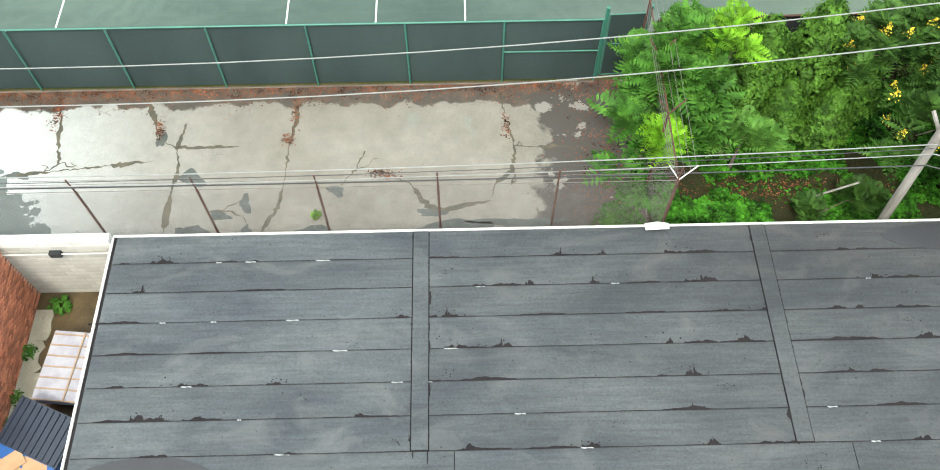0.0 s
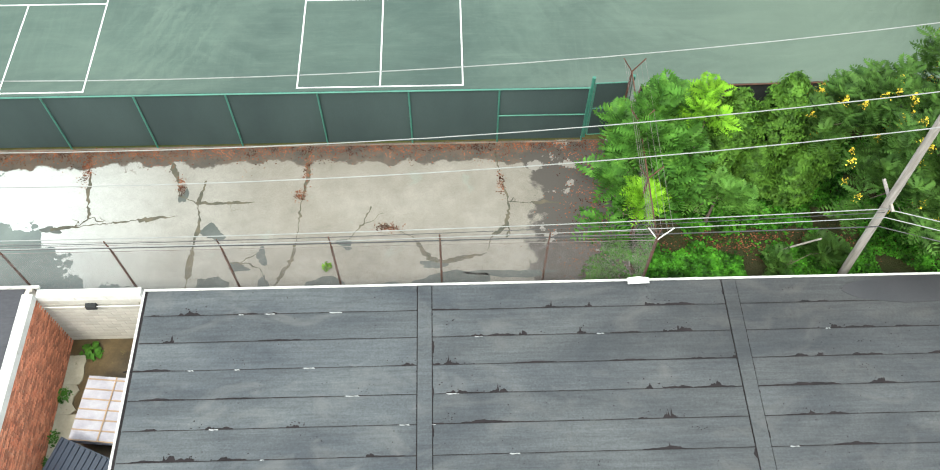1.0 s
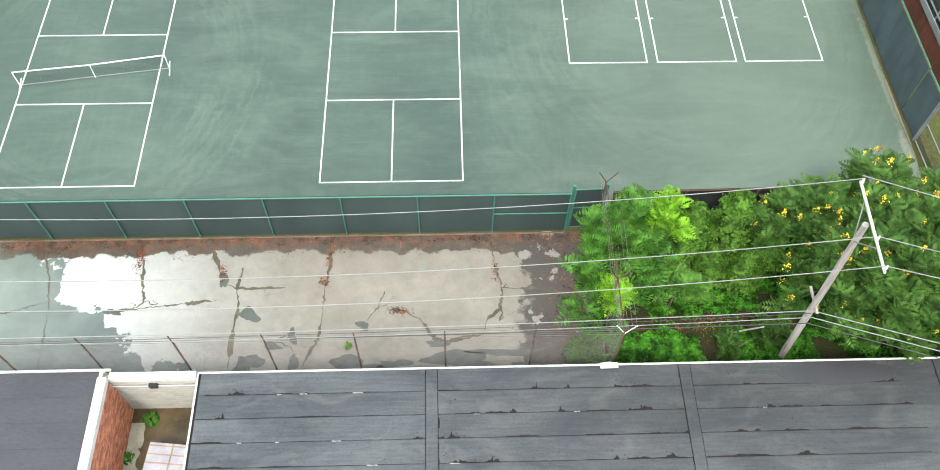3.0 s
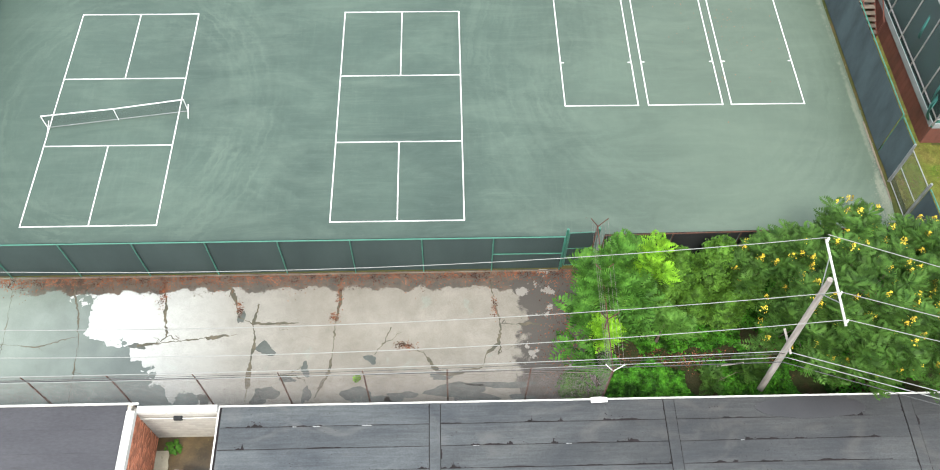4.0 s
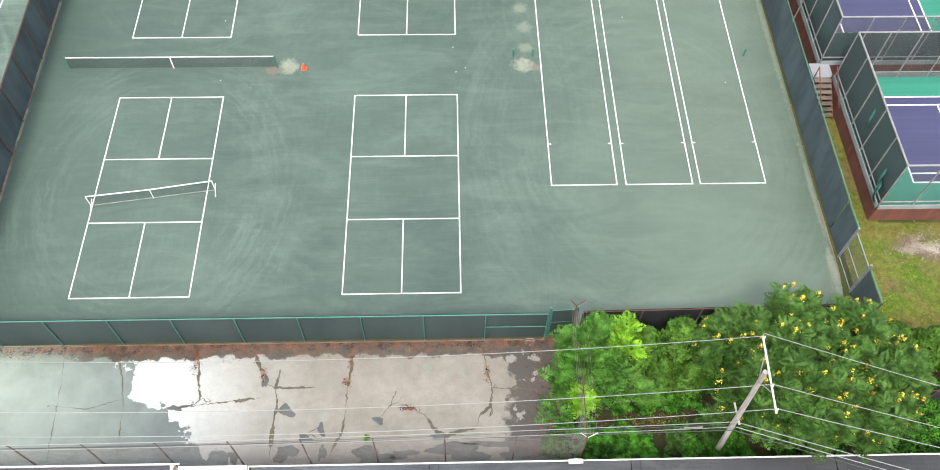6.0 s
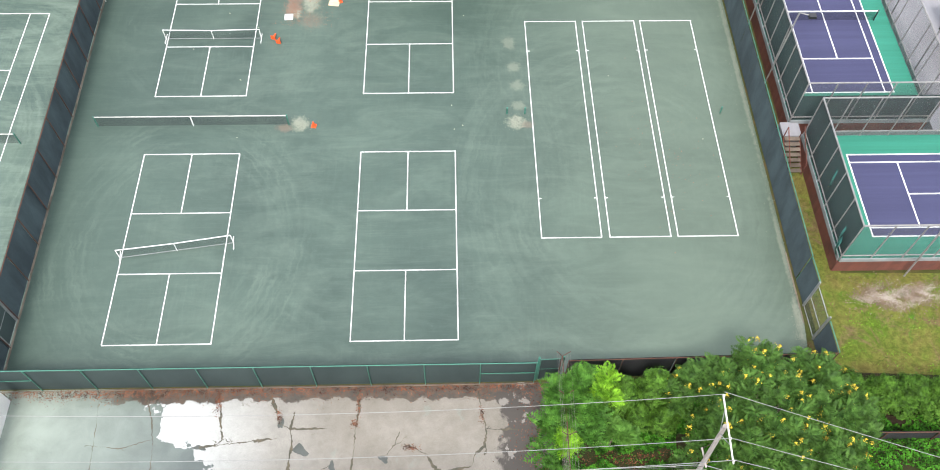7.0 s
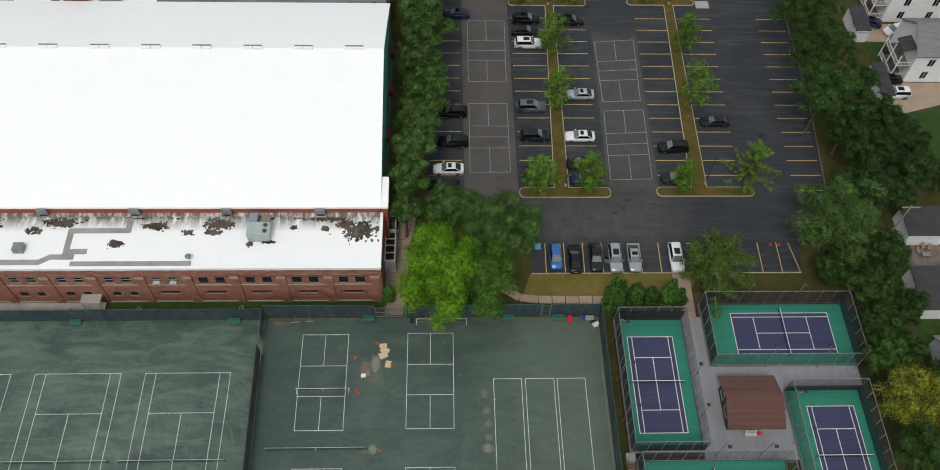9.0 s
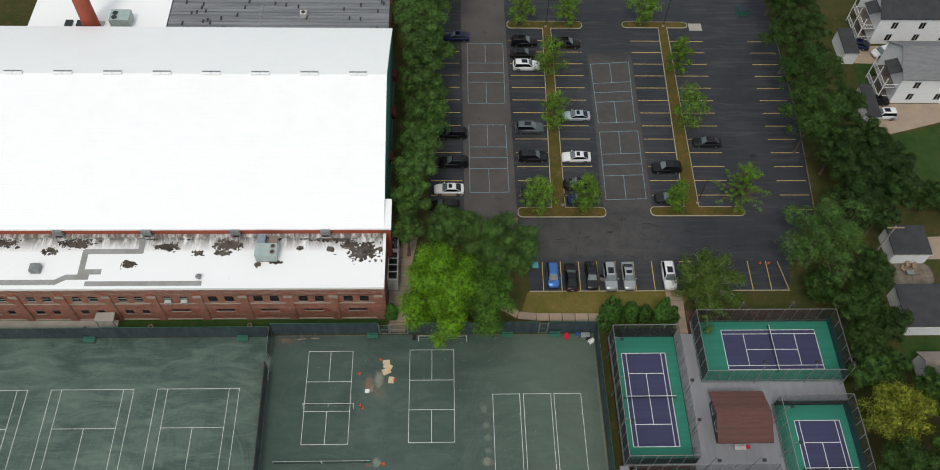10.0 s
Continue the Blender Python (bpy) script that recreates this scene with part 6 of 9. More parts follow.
def bench(x, y, z, turn, mat_, label, slats=True, group="green benches", name="bench"):
    root = thing(name, label, "bench", group, at=(x, y, z), turn=turn)
    for k in range(4):
        part("seat_slat", Geo().box(-.75, .75, -.24 + .12 * k, -.14 + .12 * k, .42, .45), mat_, root)
    for k in range(3):
        part("back_slat", Geo().box(-.75, .75, .27 + .03 * k, .30 + .03 * k, .52 + .13 * k, .62 + .13 * k), mat_, root)
    for s in (-.6, .6):
        part("leg", Geo().box(s - .03, s + .03, -.24, -.18, 0, .42), mat_, root)
        part("leg", Geo().add([(s - .03, .2, 0), (s + .03, .2, 0), (s + .03, .27, 0), (s - .03, .27, 0), (s - .03, .36, .9), (s + .03, .36, .9), (s + .03, .40, .9), (s - .03, .40, .9)],
                              [(0, 1, 2, 3), (4, 5, 6, 7), (0, 1, 5, 4), (1, 2, 6, 5), (2, 3, 7, 6), (3, 0, 4, 7)]), mat_, root)


for x, y in ((-23.4, 33.5), (-44.5, 33.4), (-5.35, 33.75), (13.7, 33.75), (20.45, 33.75), (-66, 33.4)):
    bench(x, y, 0, 0, M["green_paint"], "green slatted bench against the windscreen fence")
bench(43.2, 16.6, DZ - 0.01, 0, M["weathered_white"], "white slatted bench in front of the hut", group="hut bench")

# ---- trees and plants ----
def leaf_mesh(name, centres, normals, sizes, rng, fold=0.25, slim=0.6):
    """One small folded leaf a place (two triangles each side of the midrib)."""
    n = len(centres)
    nrm = normals / np.linalg.norm(normals, axis=1, keepdims=True)
    a = np.cross(nrm, rng.normal(size=(n, 3)))
    a /= np.linalg.norm(a, axis=1, keepdims=True) + 1e-9
    b = np.cross(nrm, a)
    s = sizes[:, None]
    v = np.empty((n, 4, 3))
    v[:, 0] = centres - a * s * 0.5
    v[:, 1] = centres + b * s * slim * 0.5 + nrm * s * fold * 0.3
    v[:, 2] = centres + a * s * 0.5
    v[:, 3] = centres - b * s * slim * 0.5 + nrm * s * fold * 0.3
    return quads(name, v)


def quads(name, v):
    n = len(v)
    me = bpy.data.meshes.new(name)
    me.vertices.add(n * 4)
    me.vertices.foreach_set("co", v.reshape(-1))
    me.loops.add(n * 6)
    me.polygons.add(n * 2)
    i = np.arange(n)[:, None] * 4
    me.loops.foreach_set("vertex_index", (i + np.array([0, 1, 2, 0, 2, 3])).reshape(-1).astype(np.int32))
    me.polygons.foreach_set("loop_start", (np.arange(n * 2) * 3).astype(np.int32))
    me.update(calc_edges=True)
    return me


def crown_points(blobs, n, rng, shell=0.5, lump=0.9, gaps=0.0):
    """Points in the outer shells of ellipsoids, gathered in clumps, with gaps."""
    vol = np.array([b[3] * b[4] * b[5] for b in blobs]) ** 0.7
    which = rng.choice(len(blobs), n, p=vol / vol.sum())
    c = np.array([b[:3] for b in blobs])[which]
    r = np.array([b[3:6] for b in blobs])[which]
    d = rng.normal(size=(n, 3))
    d /= np.linalg.norm(d, axis=1, keepdims=True)
    d[:, 2] = np.where(d[:, 2] < -0.45, -d[:, 2], d[:, 2])
    rad = shell + (1 - shell) * rng.random(n) ** 0.6
    wave = 1 + 0.14 * np.sin(d[:, 0] * 8 + which) * np.sin(d[:, 1] * 9 + which * 2) + 0.13 * np.sin(d[:, 1] * 13 + which) * np.sin(d[:, 2] * 12) + 0.06 * np.sin(d[:, 0] * 21)
    p = c + d * r * (rad * wave)[:, None]
    keep = np.sin(p[:, 0] * lump * 2.1 + 1.3) * np.sin(p[:, 1] * lump * 2.3) * np.sin(p[:, 2] * lump * 2.7 + 0.5) > gaps - 0.30
    return p[keep], d[keep]


def clumped(p, d, rng, per, spread):
    k = len(p)
    size = np.repeat(rng.uniform(0.6, 1.35, k), per)[:, None]
    o = rng.normal(size=(k * per, 3))
    q = np.repeat(p, per, axis=0) + o * spread * size * np.array([1.0, 1.0, 0.6])
    return q, np.repeat(d, per, axis=0) * 0.85 + o * 0.30


# the dark ends and tufts put crown shade into the leaf colour
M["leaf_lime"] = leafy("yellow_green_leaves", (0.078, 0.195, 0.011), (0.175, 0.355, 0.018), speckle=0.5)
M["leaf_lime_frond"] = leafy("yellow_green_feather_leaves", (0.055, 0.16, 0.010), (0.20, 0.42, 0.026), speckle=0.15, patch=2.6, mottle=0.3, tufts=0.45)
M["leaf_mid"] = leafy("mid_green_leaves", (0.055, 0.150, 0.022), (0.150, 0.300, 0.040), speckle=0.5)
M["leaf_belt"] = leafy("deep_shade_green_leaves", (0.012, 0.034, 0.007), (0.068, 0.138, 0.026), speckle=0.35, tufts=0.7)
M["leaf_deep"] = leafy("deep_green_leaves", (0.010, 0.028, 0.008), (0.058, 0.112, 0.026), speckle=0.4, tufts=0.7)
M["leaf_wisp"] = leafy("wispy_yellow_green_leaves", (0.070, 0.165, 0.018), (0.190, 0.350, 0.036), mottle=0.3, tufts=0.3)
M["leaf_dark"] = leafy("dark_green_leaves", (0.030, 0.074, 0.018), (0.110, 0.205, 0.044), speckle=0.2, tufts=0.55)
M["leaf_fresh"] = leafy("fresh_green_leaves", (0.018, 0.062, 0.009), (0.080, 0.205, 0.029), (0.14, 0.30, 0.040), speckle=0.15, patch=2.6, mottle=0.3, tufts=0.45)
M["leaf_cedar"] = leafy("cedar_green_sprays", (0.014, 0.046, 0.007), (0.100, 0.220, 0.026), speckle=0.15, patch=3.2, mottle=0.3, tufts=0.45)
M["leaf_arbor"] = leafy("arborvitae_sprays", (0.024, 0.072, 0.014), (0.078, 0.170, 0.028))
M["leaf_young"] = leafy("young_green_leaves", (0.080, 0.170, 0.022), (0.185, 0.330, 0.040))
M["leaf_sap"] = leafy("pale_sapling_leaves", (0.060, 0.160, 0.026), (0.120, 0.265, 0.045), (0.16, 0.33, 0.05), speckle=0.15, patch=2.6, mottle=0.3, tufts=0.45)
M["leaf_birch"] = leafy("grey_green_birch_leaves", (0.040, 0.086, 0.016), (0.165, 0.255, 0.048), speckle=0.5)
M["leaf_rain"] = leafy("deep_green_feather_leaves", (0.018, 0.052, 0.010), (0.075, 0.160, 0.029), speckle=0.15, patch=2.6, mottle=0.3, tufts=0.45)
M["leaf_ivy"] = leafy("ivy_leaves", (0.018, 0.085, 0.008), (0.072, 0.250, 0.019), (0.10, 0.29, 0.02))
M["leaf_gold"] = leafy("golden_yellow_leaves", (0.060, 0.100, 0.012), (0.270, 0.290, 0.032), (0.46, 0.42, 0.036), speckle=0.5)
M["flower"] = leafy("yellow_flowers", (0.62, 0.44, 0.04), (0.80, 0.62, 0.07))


def limbs(x, y, z0, h, r, blobs, rng):
    g = Geo()
    top = Vector((x + rng.uniform(-.3, .3), y + rng.uniform(-.3, .3), z0 + h * 0.55))
    g.tube((x, y, z0 - 0.1), (x, y, z0 + 0.4), r * 1.5, 9, r)
    g.tube((x, y, z0 + 0.4), top, r, 9, r * 0.7)
    for b in blobs:
        c = Vector(b[:3])
        knee = top.lerp(c, 0.5) + Vector((0, 0, 0.3))
        g.tube(top - Vector((0, 0, rng.uniform(0, h * .15))), knee, r * 0.5, 7, r * 0.3).tube(knee, c, r * 0.3, 6, r * 0.12)
        for _ in range(3):
            e = c + Vector((rng.uniform(-1, 1) * b[3], rng.uniform(-1, 1) * b[4], rng.uniform(0, .8) * b[5])) * 0.7
            g.tube(c, e, r * 0.13, 5, r * 0.05)
    return g


def tree(x, y, h, blobs, mat_, label, n=3000, leaf=0.3, seed=1, per=5, name="tree", group="", slim=0.6, trunk=0.22, spread=0.28, gaps=0.0, bark="bark"):
    """Trunk and limbs, and a crown of small leaves. blobs: (dx, dy, z, rx, ry, rz) round the trunk's foot."""
    rng = np.random.default_rng(seed)
    bl = [(x + b[0], y + b[1], *b[2:]) for b in blobs]
    root = thing(name, label, "tree", group)
    part("trunk", limbs(x, y, 0, h, trunk, bl, rng), M[bark], root)
    p, d = crown_points(bl, n, rng, 0.72, gaps=gaps)
    p, d = clumped(p, d, rng, per, spread)
    pi, di = crown_points(bl, n * per // 30, rng, shell=0.25)
    c0 = np.array([[x, y, bl[0][2]]])
    pi = c0 + (pi - c0) * 0.72
    p, d = np.concatenate([p, pi]), np.concatenate([d, di])
    nr = d * 0.95 + np.array([0, 0, 0.22]) + rng.normal(size=d.shape) * 0.22
    part("crown", leaf_mesh("crown", p, nr, rng.uniform(0.6, 1.25, len(p)) * leaf, rng, slim=slim), mat_, root)
    return root


def round_blobs(r, z, seed, k=9, flat=0.75):
    """A core and lumps spread over the upper side of a dome."""
    rnd = random.Random(seed)
    out = [(0, 0, z, r * 0.5, r * 0.5, r * 0.5 * flat)]
    m = int(k * 2.5)
    for i in range(m):
        h = 1 - 1.3 * (i + .5) / m
        a = 2.39996 * i + seed + rnd.uniform(-.35, .35)
        q = rnd.choice((0.58, 0.72, 0.84)) * rnd.uniform(0.93, 1.05) * r
        e = q * math.sqrt(max(0, 1 - h * h))
        w = r * rnd.uniform(.15, .26)
        out.append((e * math.cos(a), e * math.sin(a), z + q * h * flat, w, w, w * 0.7))
    return out


def tall_blobs(r, z0, z1, seed, k=18):
    """An upright oval crown of small lumps with an uneven outline."""
    rnd = random.Random(seed)
    out = []
    for i in range(k):
        t = (i + .5) / k
        e = r * math.sin(math.pi * (0.14 + 0.82 * t)) ** 0.8 * rnd.uniform(.25, .85)
        a = 2.39996 * i + seed + rnd.uniform(-.5, .5)
        w = r * rnd.uniform(.20, .38)
        out.append((e * math.cos(a), e * math.sin(a), z0 + (z1 - z0) * t, w, w, w * 0.8))
    return out


def oval(blobs, sx, sy):
    return [(b[0] * sx, b[1] * sy, b[2], b[3] * sx, b[4] * sy, b[5]) for b in blobs]


tree(4.3, 36.3, 12, oval(round_blobs(6.4, 7.2, 1, 12, 0.95), 0.83, 1.16), M["leaf_lime"], "large lime-green tree leaning over the court fence", 1900, 0.19, 1, 56, spread=0.40, trunk=0.35)
tree(10.4, 36.0, 10, oval(round_blobs(4.7, 7.0, 2, 11, 0.95), 0.84, 1.18), M["leaf_mid"], "mid-green tree beside the large lime-green tree", 1250, 0.19, 2, 48, spread=0.40, trunk=0.28)
tree(12.4, 44.3, 12, round_blobs(5.9, 7.2, 3, 11, 0.85), M["leaf_dark"], "dark green broad tree at the lot corner", 4200, 0.17, 3, 30, trunk=0.3, spread=0.24, gaps=0.1)
tree(5.6, 47.6, 12, round_blobs(3.9, 7.0, 4, 10, 0.9), M["leaf_dark"], "dark green tree between hall and lot", 2600, 0.17, 4, 26, spread=0.24)
rnd = random.Random(4)
for k, (x, y, r) in enumerate(((-.6, 52.0, 3.2), (-.5, 47.6, 2.4), (.3, 57.3, 3.5), (1.0, 63.0, 4.1), (2.2, 69.0, 4.5), (1.4, 75.0, 4.7), (2.0, 81.0, 4.8), (1.2, 87.0, 4.8), (1.0, 93.0, 5.0), (3.4, 98.0, 4.6), (-.5, 100, 4.4), (6.0, 102, 3.8))):
    tree(x, y, 11, round_blobs(r, 7.4 + rnd.uniform(-.8, 1.4), 20 + k, 9, 1.0), M["leaf_dark"], "dark green tree in the row beside the hall", 1600, 0.29, 20 + k, 10, group="trees beside the hall", spread=0.24)
for k, (x, y, r, h) in enumerate(((59.4, 45.2, 7.8, 7.2), (59.6, 39.8, 3.0, 3.4), (66.0, 51.5, 4.2, 6.0), (68.6, 58.5, 4.4, 5.5), (66.2, 63.0, 4.2, 6.0), (63.0, 67.6, 5.4, 8.5), (64.2, 76.6, 5.8, 9.0), (64.5, 85.6, 5.8, 9.0), (64.8, 93.8, 5.4, 9.0), (65.4, 100.5, 5.2, 9.0), (71.2, 73.5, 3.4, 5), (68.5, 104.5, 5, 9),
                                  (62.6, 35.2, 3.5, 5.6), (62.2, 30.0, 3.3, 5.2), (61.8, 25.4, 3.0, 5.0), (65.6, 40.5, 3.8, 6.0), (70.5, 58, 4.2, 6.5), (71.5, 66, 3.8, 5.5), (62.6, 12, 4.0, 6.0), (67.3, 33.5, 2.6, 4.0), (70.5, 51.5, 3.0, 5), (74.2, 55.5, 3.8, 5.5), (74.4, 60.4, 4.0, 5.0), (73.4, 65.4, 3.2, 5.0), (80.6, 56.2, 2.6, 3.0), (84.5, 55.2, 2.4, 2.6), (69.5, 22.6, 3.6, 5.5), (72.5, 17.5, 4.4, 6.5), (68.4, 13.0, 4.0, 6.0), (66.2, 27.6, 2.2, 3.0))):
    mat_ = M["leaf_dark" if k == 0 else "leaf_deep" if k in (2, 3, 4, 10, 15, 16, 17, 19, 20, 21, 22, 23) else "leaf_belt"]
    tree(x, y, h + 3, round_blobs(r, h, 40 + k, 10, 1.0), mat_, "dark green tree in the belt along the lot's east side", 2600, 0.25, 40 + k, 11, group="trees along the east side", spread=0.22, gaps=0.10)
tree(62.8, 19.6, 8, round_blobs(4.9, 5.4, 70, 10, 0.9), M["leaf_gold"], "golden-yellow tree beyond the platform courts", 1100, 0.22, 70, 24, spread=0.36)
rb = random.Random(16)
loose = [(0, 0, 5.0, 1.2, 1.2, 2.2)]
for a in range(30):
    q, t = rb.uniform(2.6, 7.0) * (1.12 - .55 * a / 30), 2.4 * a + rb.uniform(-.3, .3)
    z0 = 2.4 + 6.4 * a / 30
    for f in (0.35, 0.55, 0.75, 0.92):
        w = rb.uniform(.8, 1.25) * (1.1 - .4 * f)
        loose.append((q * f * math.cos(t), q * f * math.sin(t), z0 + .9 * f - 1.3 * f * f, w, w, w * .6))
tree(41.8, 39.3, 8, loose, M["leaf_birch"], "loose-crowned grey-green birch with pale limbs by the lot", 3400, 0.17, 71, 24, spread=0.30, slim=0.45, bark="bark_pale")
for k, (x, y, r, z0, z1) in enumerate(((22.9, 84.6, 2.9, 1.6, 7.2), (22.9, 72.4, 2.3, 1.4, 7.4), (19.5, 56.2, 2.7, 1.2, 5.6), (26.5, 56.4, 2.5, 1.2, 6.2), (45.4, 84.7, 2.0, 1.4, 7.6), (45.4, 73.3, 3.0, 1.4, 7.6), (40.9, 56.0, 1.5, 1.2, 5.4), (19.1, 97.6, 2.5, 1.4, 6.6), (27.3, 97.4, 2.7, 1.4, 6.6), (41.2, 97.4, 2.8, 1.4, 6.4))):
    tree(x, y, z1 - .6, tall_blobs(r * 1.18, z0, z1 + .8, 80 + k, 22), M["leaf_young"], "young tree in a parking-lot island", 420, 0.20, 80 + k, 26, group="island trees", trunk=0.10, slim=0.45, spread=0.22)
# a wispy one whose long boughs reach over the stalls
rw = random.Random(6)
wisp = [(0, 0, 5.4, .35, .35, 3.4)]
for a in range(34):
    up = a / 34
    q = rw.uniform(3.0, 6.0) * (1.05 - .82 * up)
    t = 2.4 * a + rw.uniform(-.25, .25)
    for f in (0.28, 0.44, 0.6, 0.76, 0.9, 1.0):
        w = .34 - .20 * f
        wisp.append((q * f * math.cos(t), q * f * math.sin(t), 1.3 + 8.2 * up + 1.5 * f - .6 * f * f, w, w, .16))
tree(50.4, 56.2, 6.6, wisp, M["leaf_wisp"], "wispy yellow-green young tree with long boughs in an island", 2500, 0.14, 95, 12, trunk=0.12, slim=0.35, spread=0.14)


def cone_shrub(x, y, h, r, mat_, label, seed, n=2200, leaf=0.22, per=4, group="", top=0.25, name="arborvitae"):
    """A dense upright conifer: sprays on a tapering body."""
    rng = np.random.default_rng(seed)
    root = thing(name, label, "shrub", group)
    part("trunk", Geo().tube((x, y, -0.1), (x, y, h * .8), 0.09, 7, 0.03), M["bark"], root)
    t = rng.random(n) ** 0.75
    a = rng.random(n) * 6.283
    prof = np.clip(1 - t ** (1.2 + 2.4 * top), 0.02, 1) ** 0.75 * (0.72 + 0.28 * np.clip(t * 5, 0, 1))
    wob = 1 + 0.20 * np.sin(a * 3 + t * 9 + seed) + 0.16 * np.sin(a * 6 - t * 14 + seed) + 0.10 * np.sin(a * 11 + t * 23)
    rr = r * prof * wob * (0.80 + 0.20 * rng.random(n))
    p = np.stack([x + rr * np.cos(a), y + rr * np.sin(a), 0.15 + t * h * (1 + 0.03 * np.sin(a * 5))], 1)
    d = np.stack([np.cos(a), np.sin(a), 0.5 + 0 * a], 1)
    p, d = clumped(p, d, rng, per, 0.5 * leaf)
    nr = d + np.array([0, 0, .35]) + rng.normal(size=d.shape) * 0.30
    part("crown", leaf_mesh("crown", p, nr, rng.uniform(.6, 1.3, len(p)) * leaf, rng, slim=0.5), mat_, root)


for k, (x, y, h, r) in enumerate(((27.5, 35.2, 8.4, 1.15), (28.5, 35.6, 7.0, .9), (30.8, 35.7, 5.8, 1.4), (33.0, 35.7, 5.0, 1.2), (35.2, 35.5, 7.4, 1.15), (36.9, 35.7, 4.6, 1.0))):
    cone_shrub(x, y, h, r, M["leaf_arbor"], "upright green arborvitae beside the footpath", 100 + k, 1100, 0.22, 12, "arborvitae row", 0.42)

# fronds for the near trees
def frond_mesh(name, roots, dirs, lengths, rng, pairs=7):
    """Feather-leaved fronds: paired leaflets on a drooping midrib."""
    n = len(roots)
    d = dirs / np.linalg.norm(dirs, axis=1, keepdims=True)
    up = np.array([0, 0, 1.0]) + rng.normal(size=(n, 3)) * 0.25
    side = np.cross(d, up)
    side /= np.linalg.norm(side, axis=1, keepdims=True) + 1e-9
    nor = np.cross(side, d)
    L = lengths[:, None]
    out = []
    for i in range(pairs):
        t = (i + 0.8) / (pairs + 0.3)
        c = roots + d * L * t - np.array([0, 0, 1.0]) * L * 0.35 * t * t
        ll = L * 0.34 * math.sin(math.pi * (0.22 + 0.68 * t))
        for s in (-1, 1):
            ax = side * s + d * 0.45 - nor * 0.15
            v = np.empty((n, 4, 3))
            v[:, 0] = c
            v[:, 1] = c + ax * ll * 0.5 + d * ll * 0.23
            v[:, 2] = c + ax * ll
            v[:, 3] = c + ax * ll * 0.5 - d * ll * 0.23
            out.append(v)
    tip = roots + d * L - np.array([0, 0, 1.0]) * L * 0.35
    v = np.empty((n, 4, 3))
    v[:, 0], v[:, 2] = tip - d * L * .12, tip + d * L * .12
    v[:, 1], v[:, 3] = tip + side * L * .05, tip - side * L * .05
    out.append(v)
    return quads(name, np.concatenate(out))


def frond_tree(x, y, h, blobs, mat_, label, tips, each, size, seed, flowers=0, name="tree", trunk=0.12, fill=0):
    """Branch tips that each carry a star of feather leaves."""
    rng = np.random.default_rng(seed)
    bl = [(x + b[0], y + b[1], *b[2:]) for b in blobs]
    root = thing(name, label, "tree")
    part("trunk", limbs(x, y, 0, h, trunk, bl, rng), M["bark"], root)
    p, d = crown_points(bl, tips, rng, shell=0.55, lump=1.1)
    k = len(p)
    az = (np.arange(each)[None, :] * (6.283 / each) + rng.random((k, 1)) * 6.283 + rng.normal(size=(k, each)) * 0.25).reshape(-1)
    el = rng.uniform(-0.05, 0.75, k * each)
    star = np.stack([np.cos(az) * np.cos(el), np.sin(az) * np.cos(el), np.sin(el)], 1)
    roots = np.repeat(p, each, axis=0)
    dirs = star + np.repeat(d, each, axis=0) * 0.35
    part("crown", frond_mesh("crown", roots, dirs, rng.uniform(.65, 1.2, k * each) * size, rng), mat_, root)
    if flowers:
        q, e = crown_points(bl, flowers, rng, shell=0.97)
        ok = e[:, 2] > -0.2
        q, e = q[ok] + e[ok] * 0.12, e[ok]
        m = 40
        up = rng.random(len(q) * m)
        qq = np.repeat(q, m, axis=0) + np.stack([rng.normal(size=len(up)) * .075 * (1.15 - up), rng.normal(size=len(up)) * .075 * (1.15 - up), up * 0.30], 1)
        part("blossom", leaf_mesh("blossom", qq, rng.normal(size=qq.shape) + np.array([0, 0, .6]), rng.uniform(.04, .085, len(qq)), rng), M["flower"], root, "yellow flower panicles")


frond_tree(12.1, -5.4, 4.0, [(-1.1, 1.0, 2.7, .75, .5, .35), (.1, 1.25, 3.4, .7, .6, .4), (-.4, .4, 3.0, .9, .7, .45), (-1.35, -.4, 1.9, .7, .5, .35), (-1.1, -1.25, 1.3, .7, .45, .3), (.5, .3, 2.9, .7, .6, .4), (.2, -.6, 2.1, .6, .5, .35)], M["leaf_fresh"],
           "feathery fresh-green sumac by the chain-link fence", 74, 7, 0.92, 5)
frond_tree(13.4, -4.75, 4.0, [(0, -.1, 3.7, .5, .65, .3), (.25, .5, 3.8, .4, .4, .3)], M["leaf_lime_frond"], "yellow-green young sumac in the hedge", 11, 7, 0.66, 25, trunk=0.07)
frond_tree(11.5, -6.7, 2.2, [(0, .1, 2.2, .35, .4, .3)], M["leaf_lime_frond"], "small yellow-green sumac shoot", 10, 8, 0.58, 26, trunk=0.05)
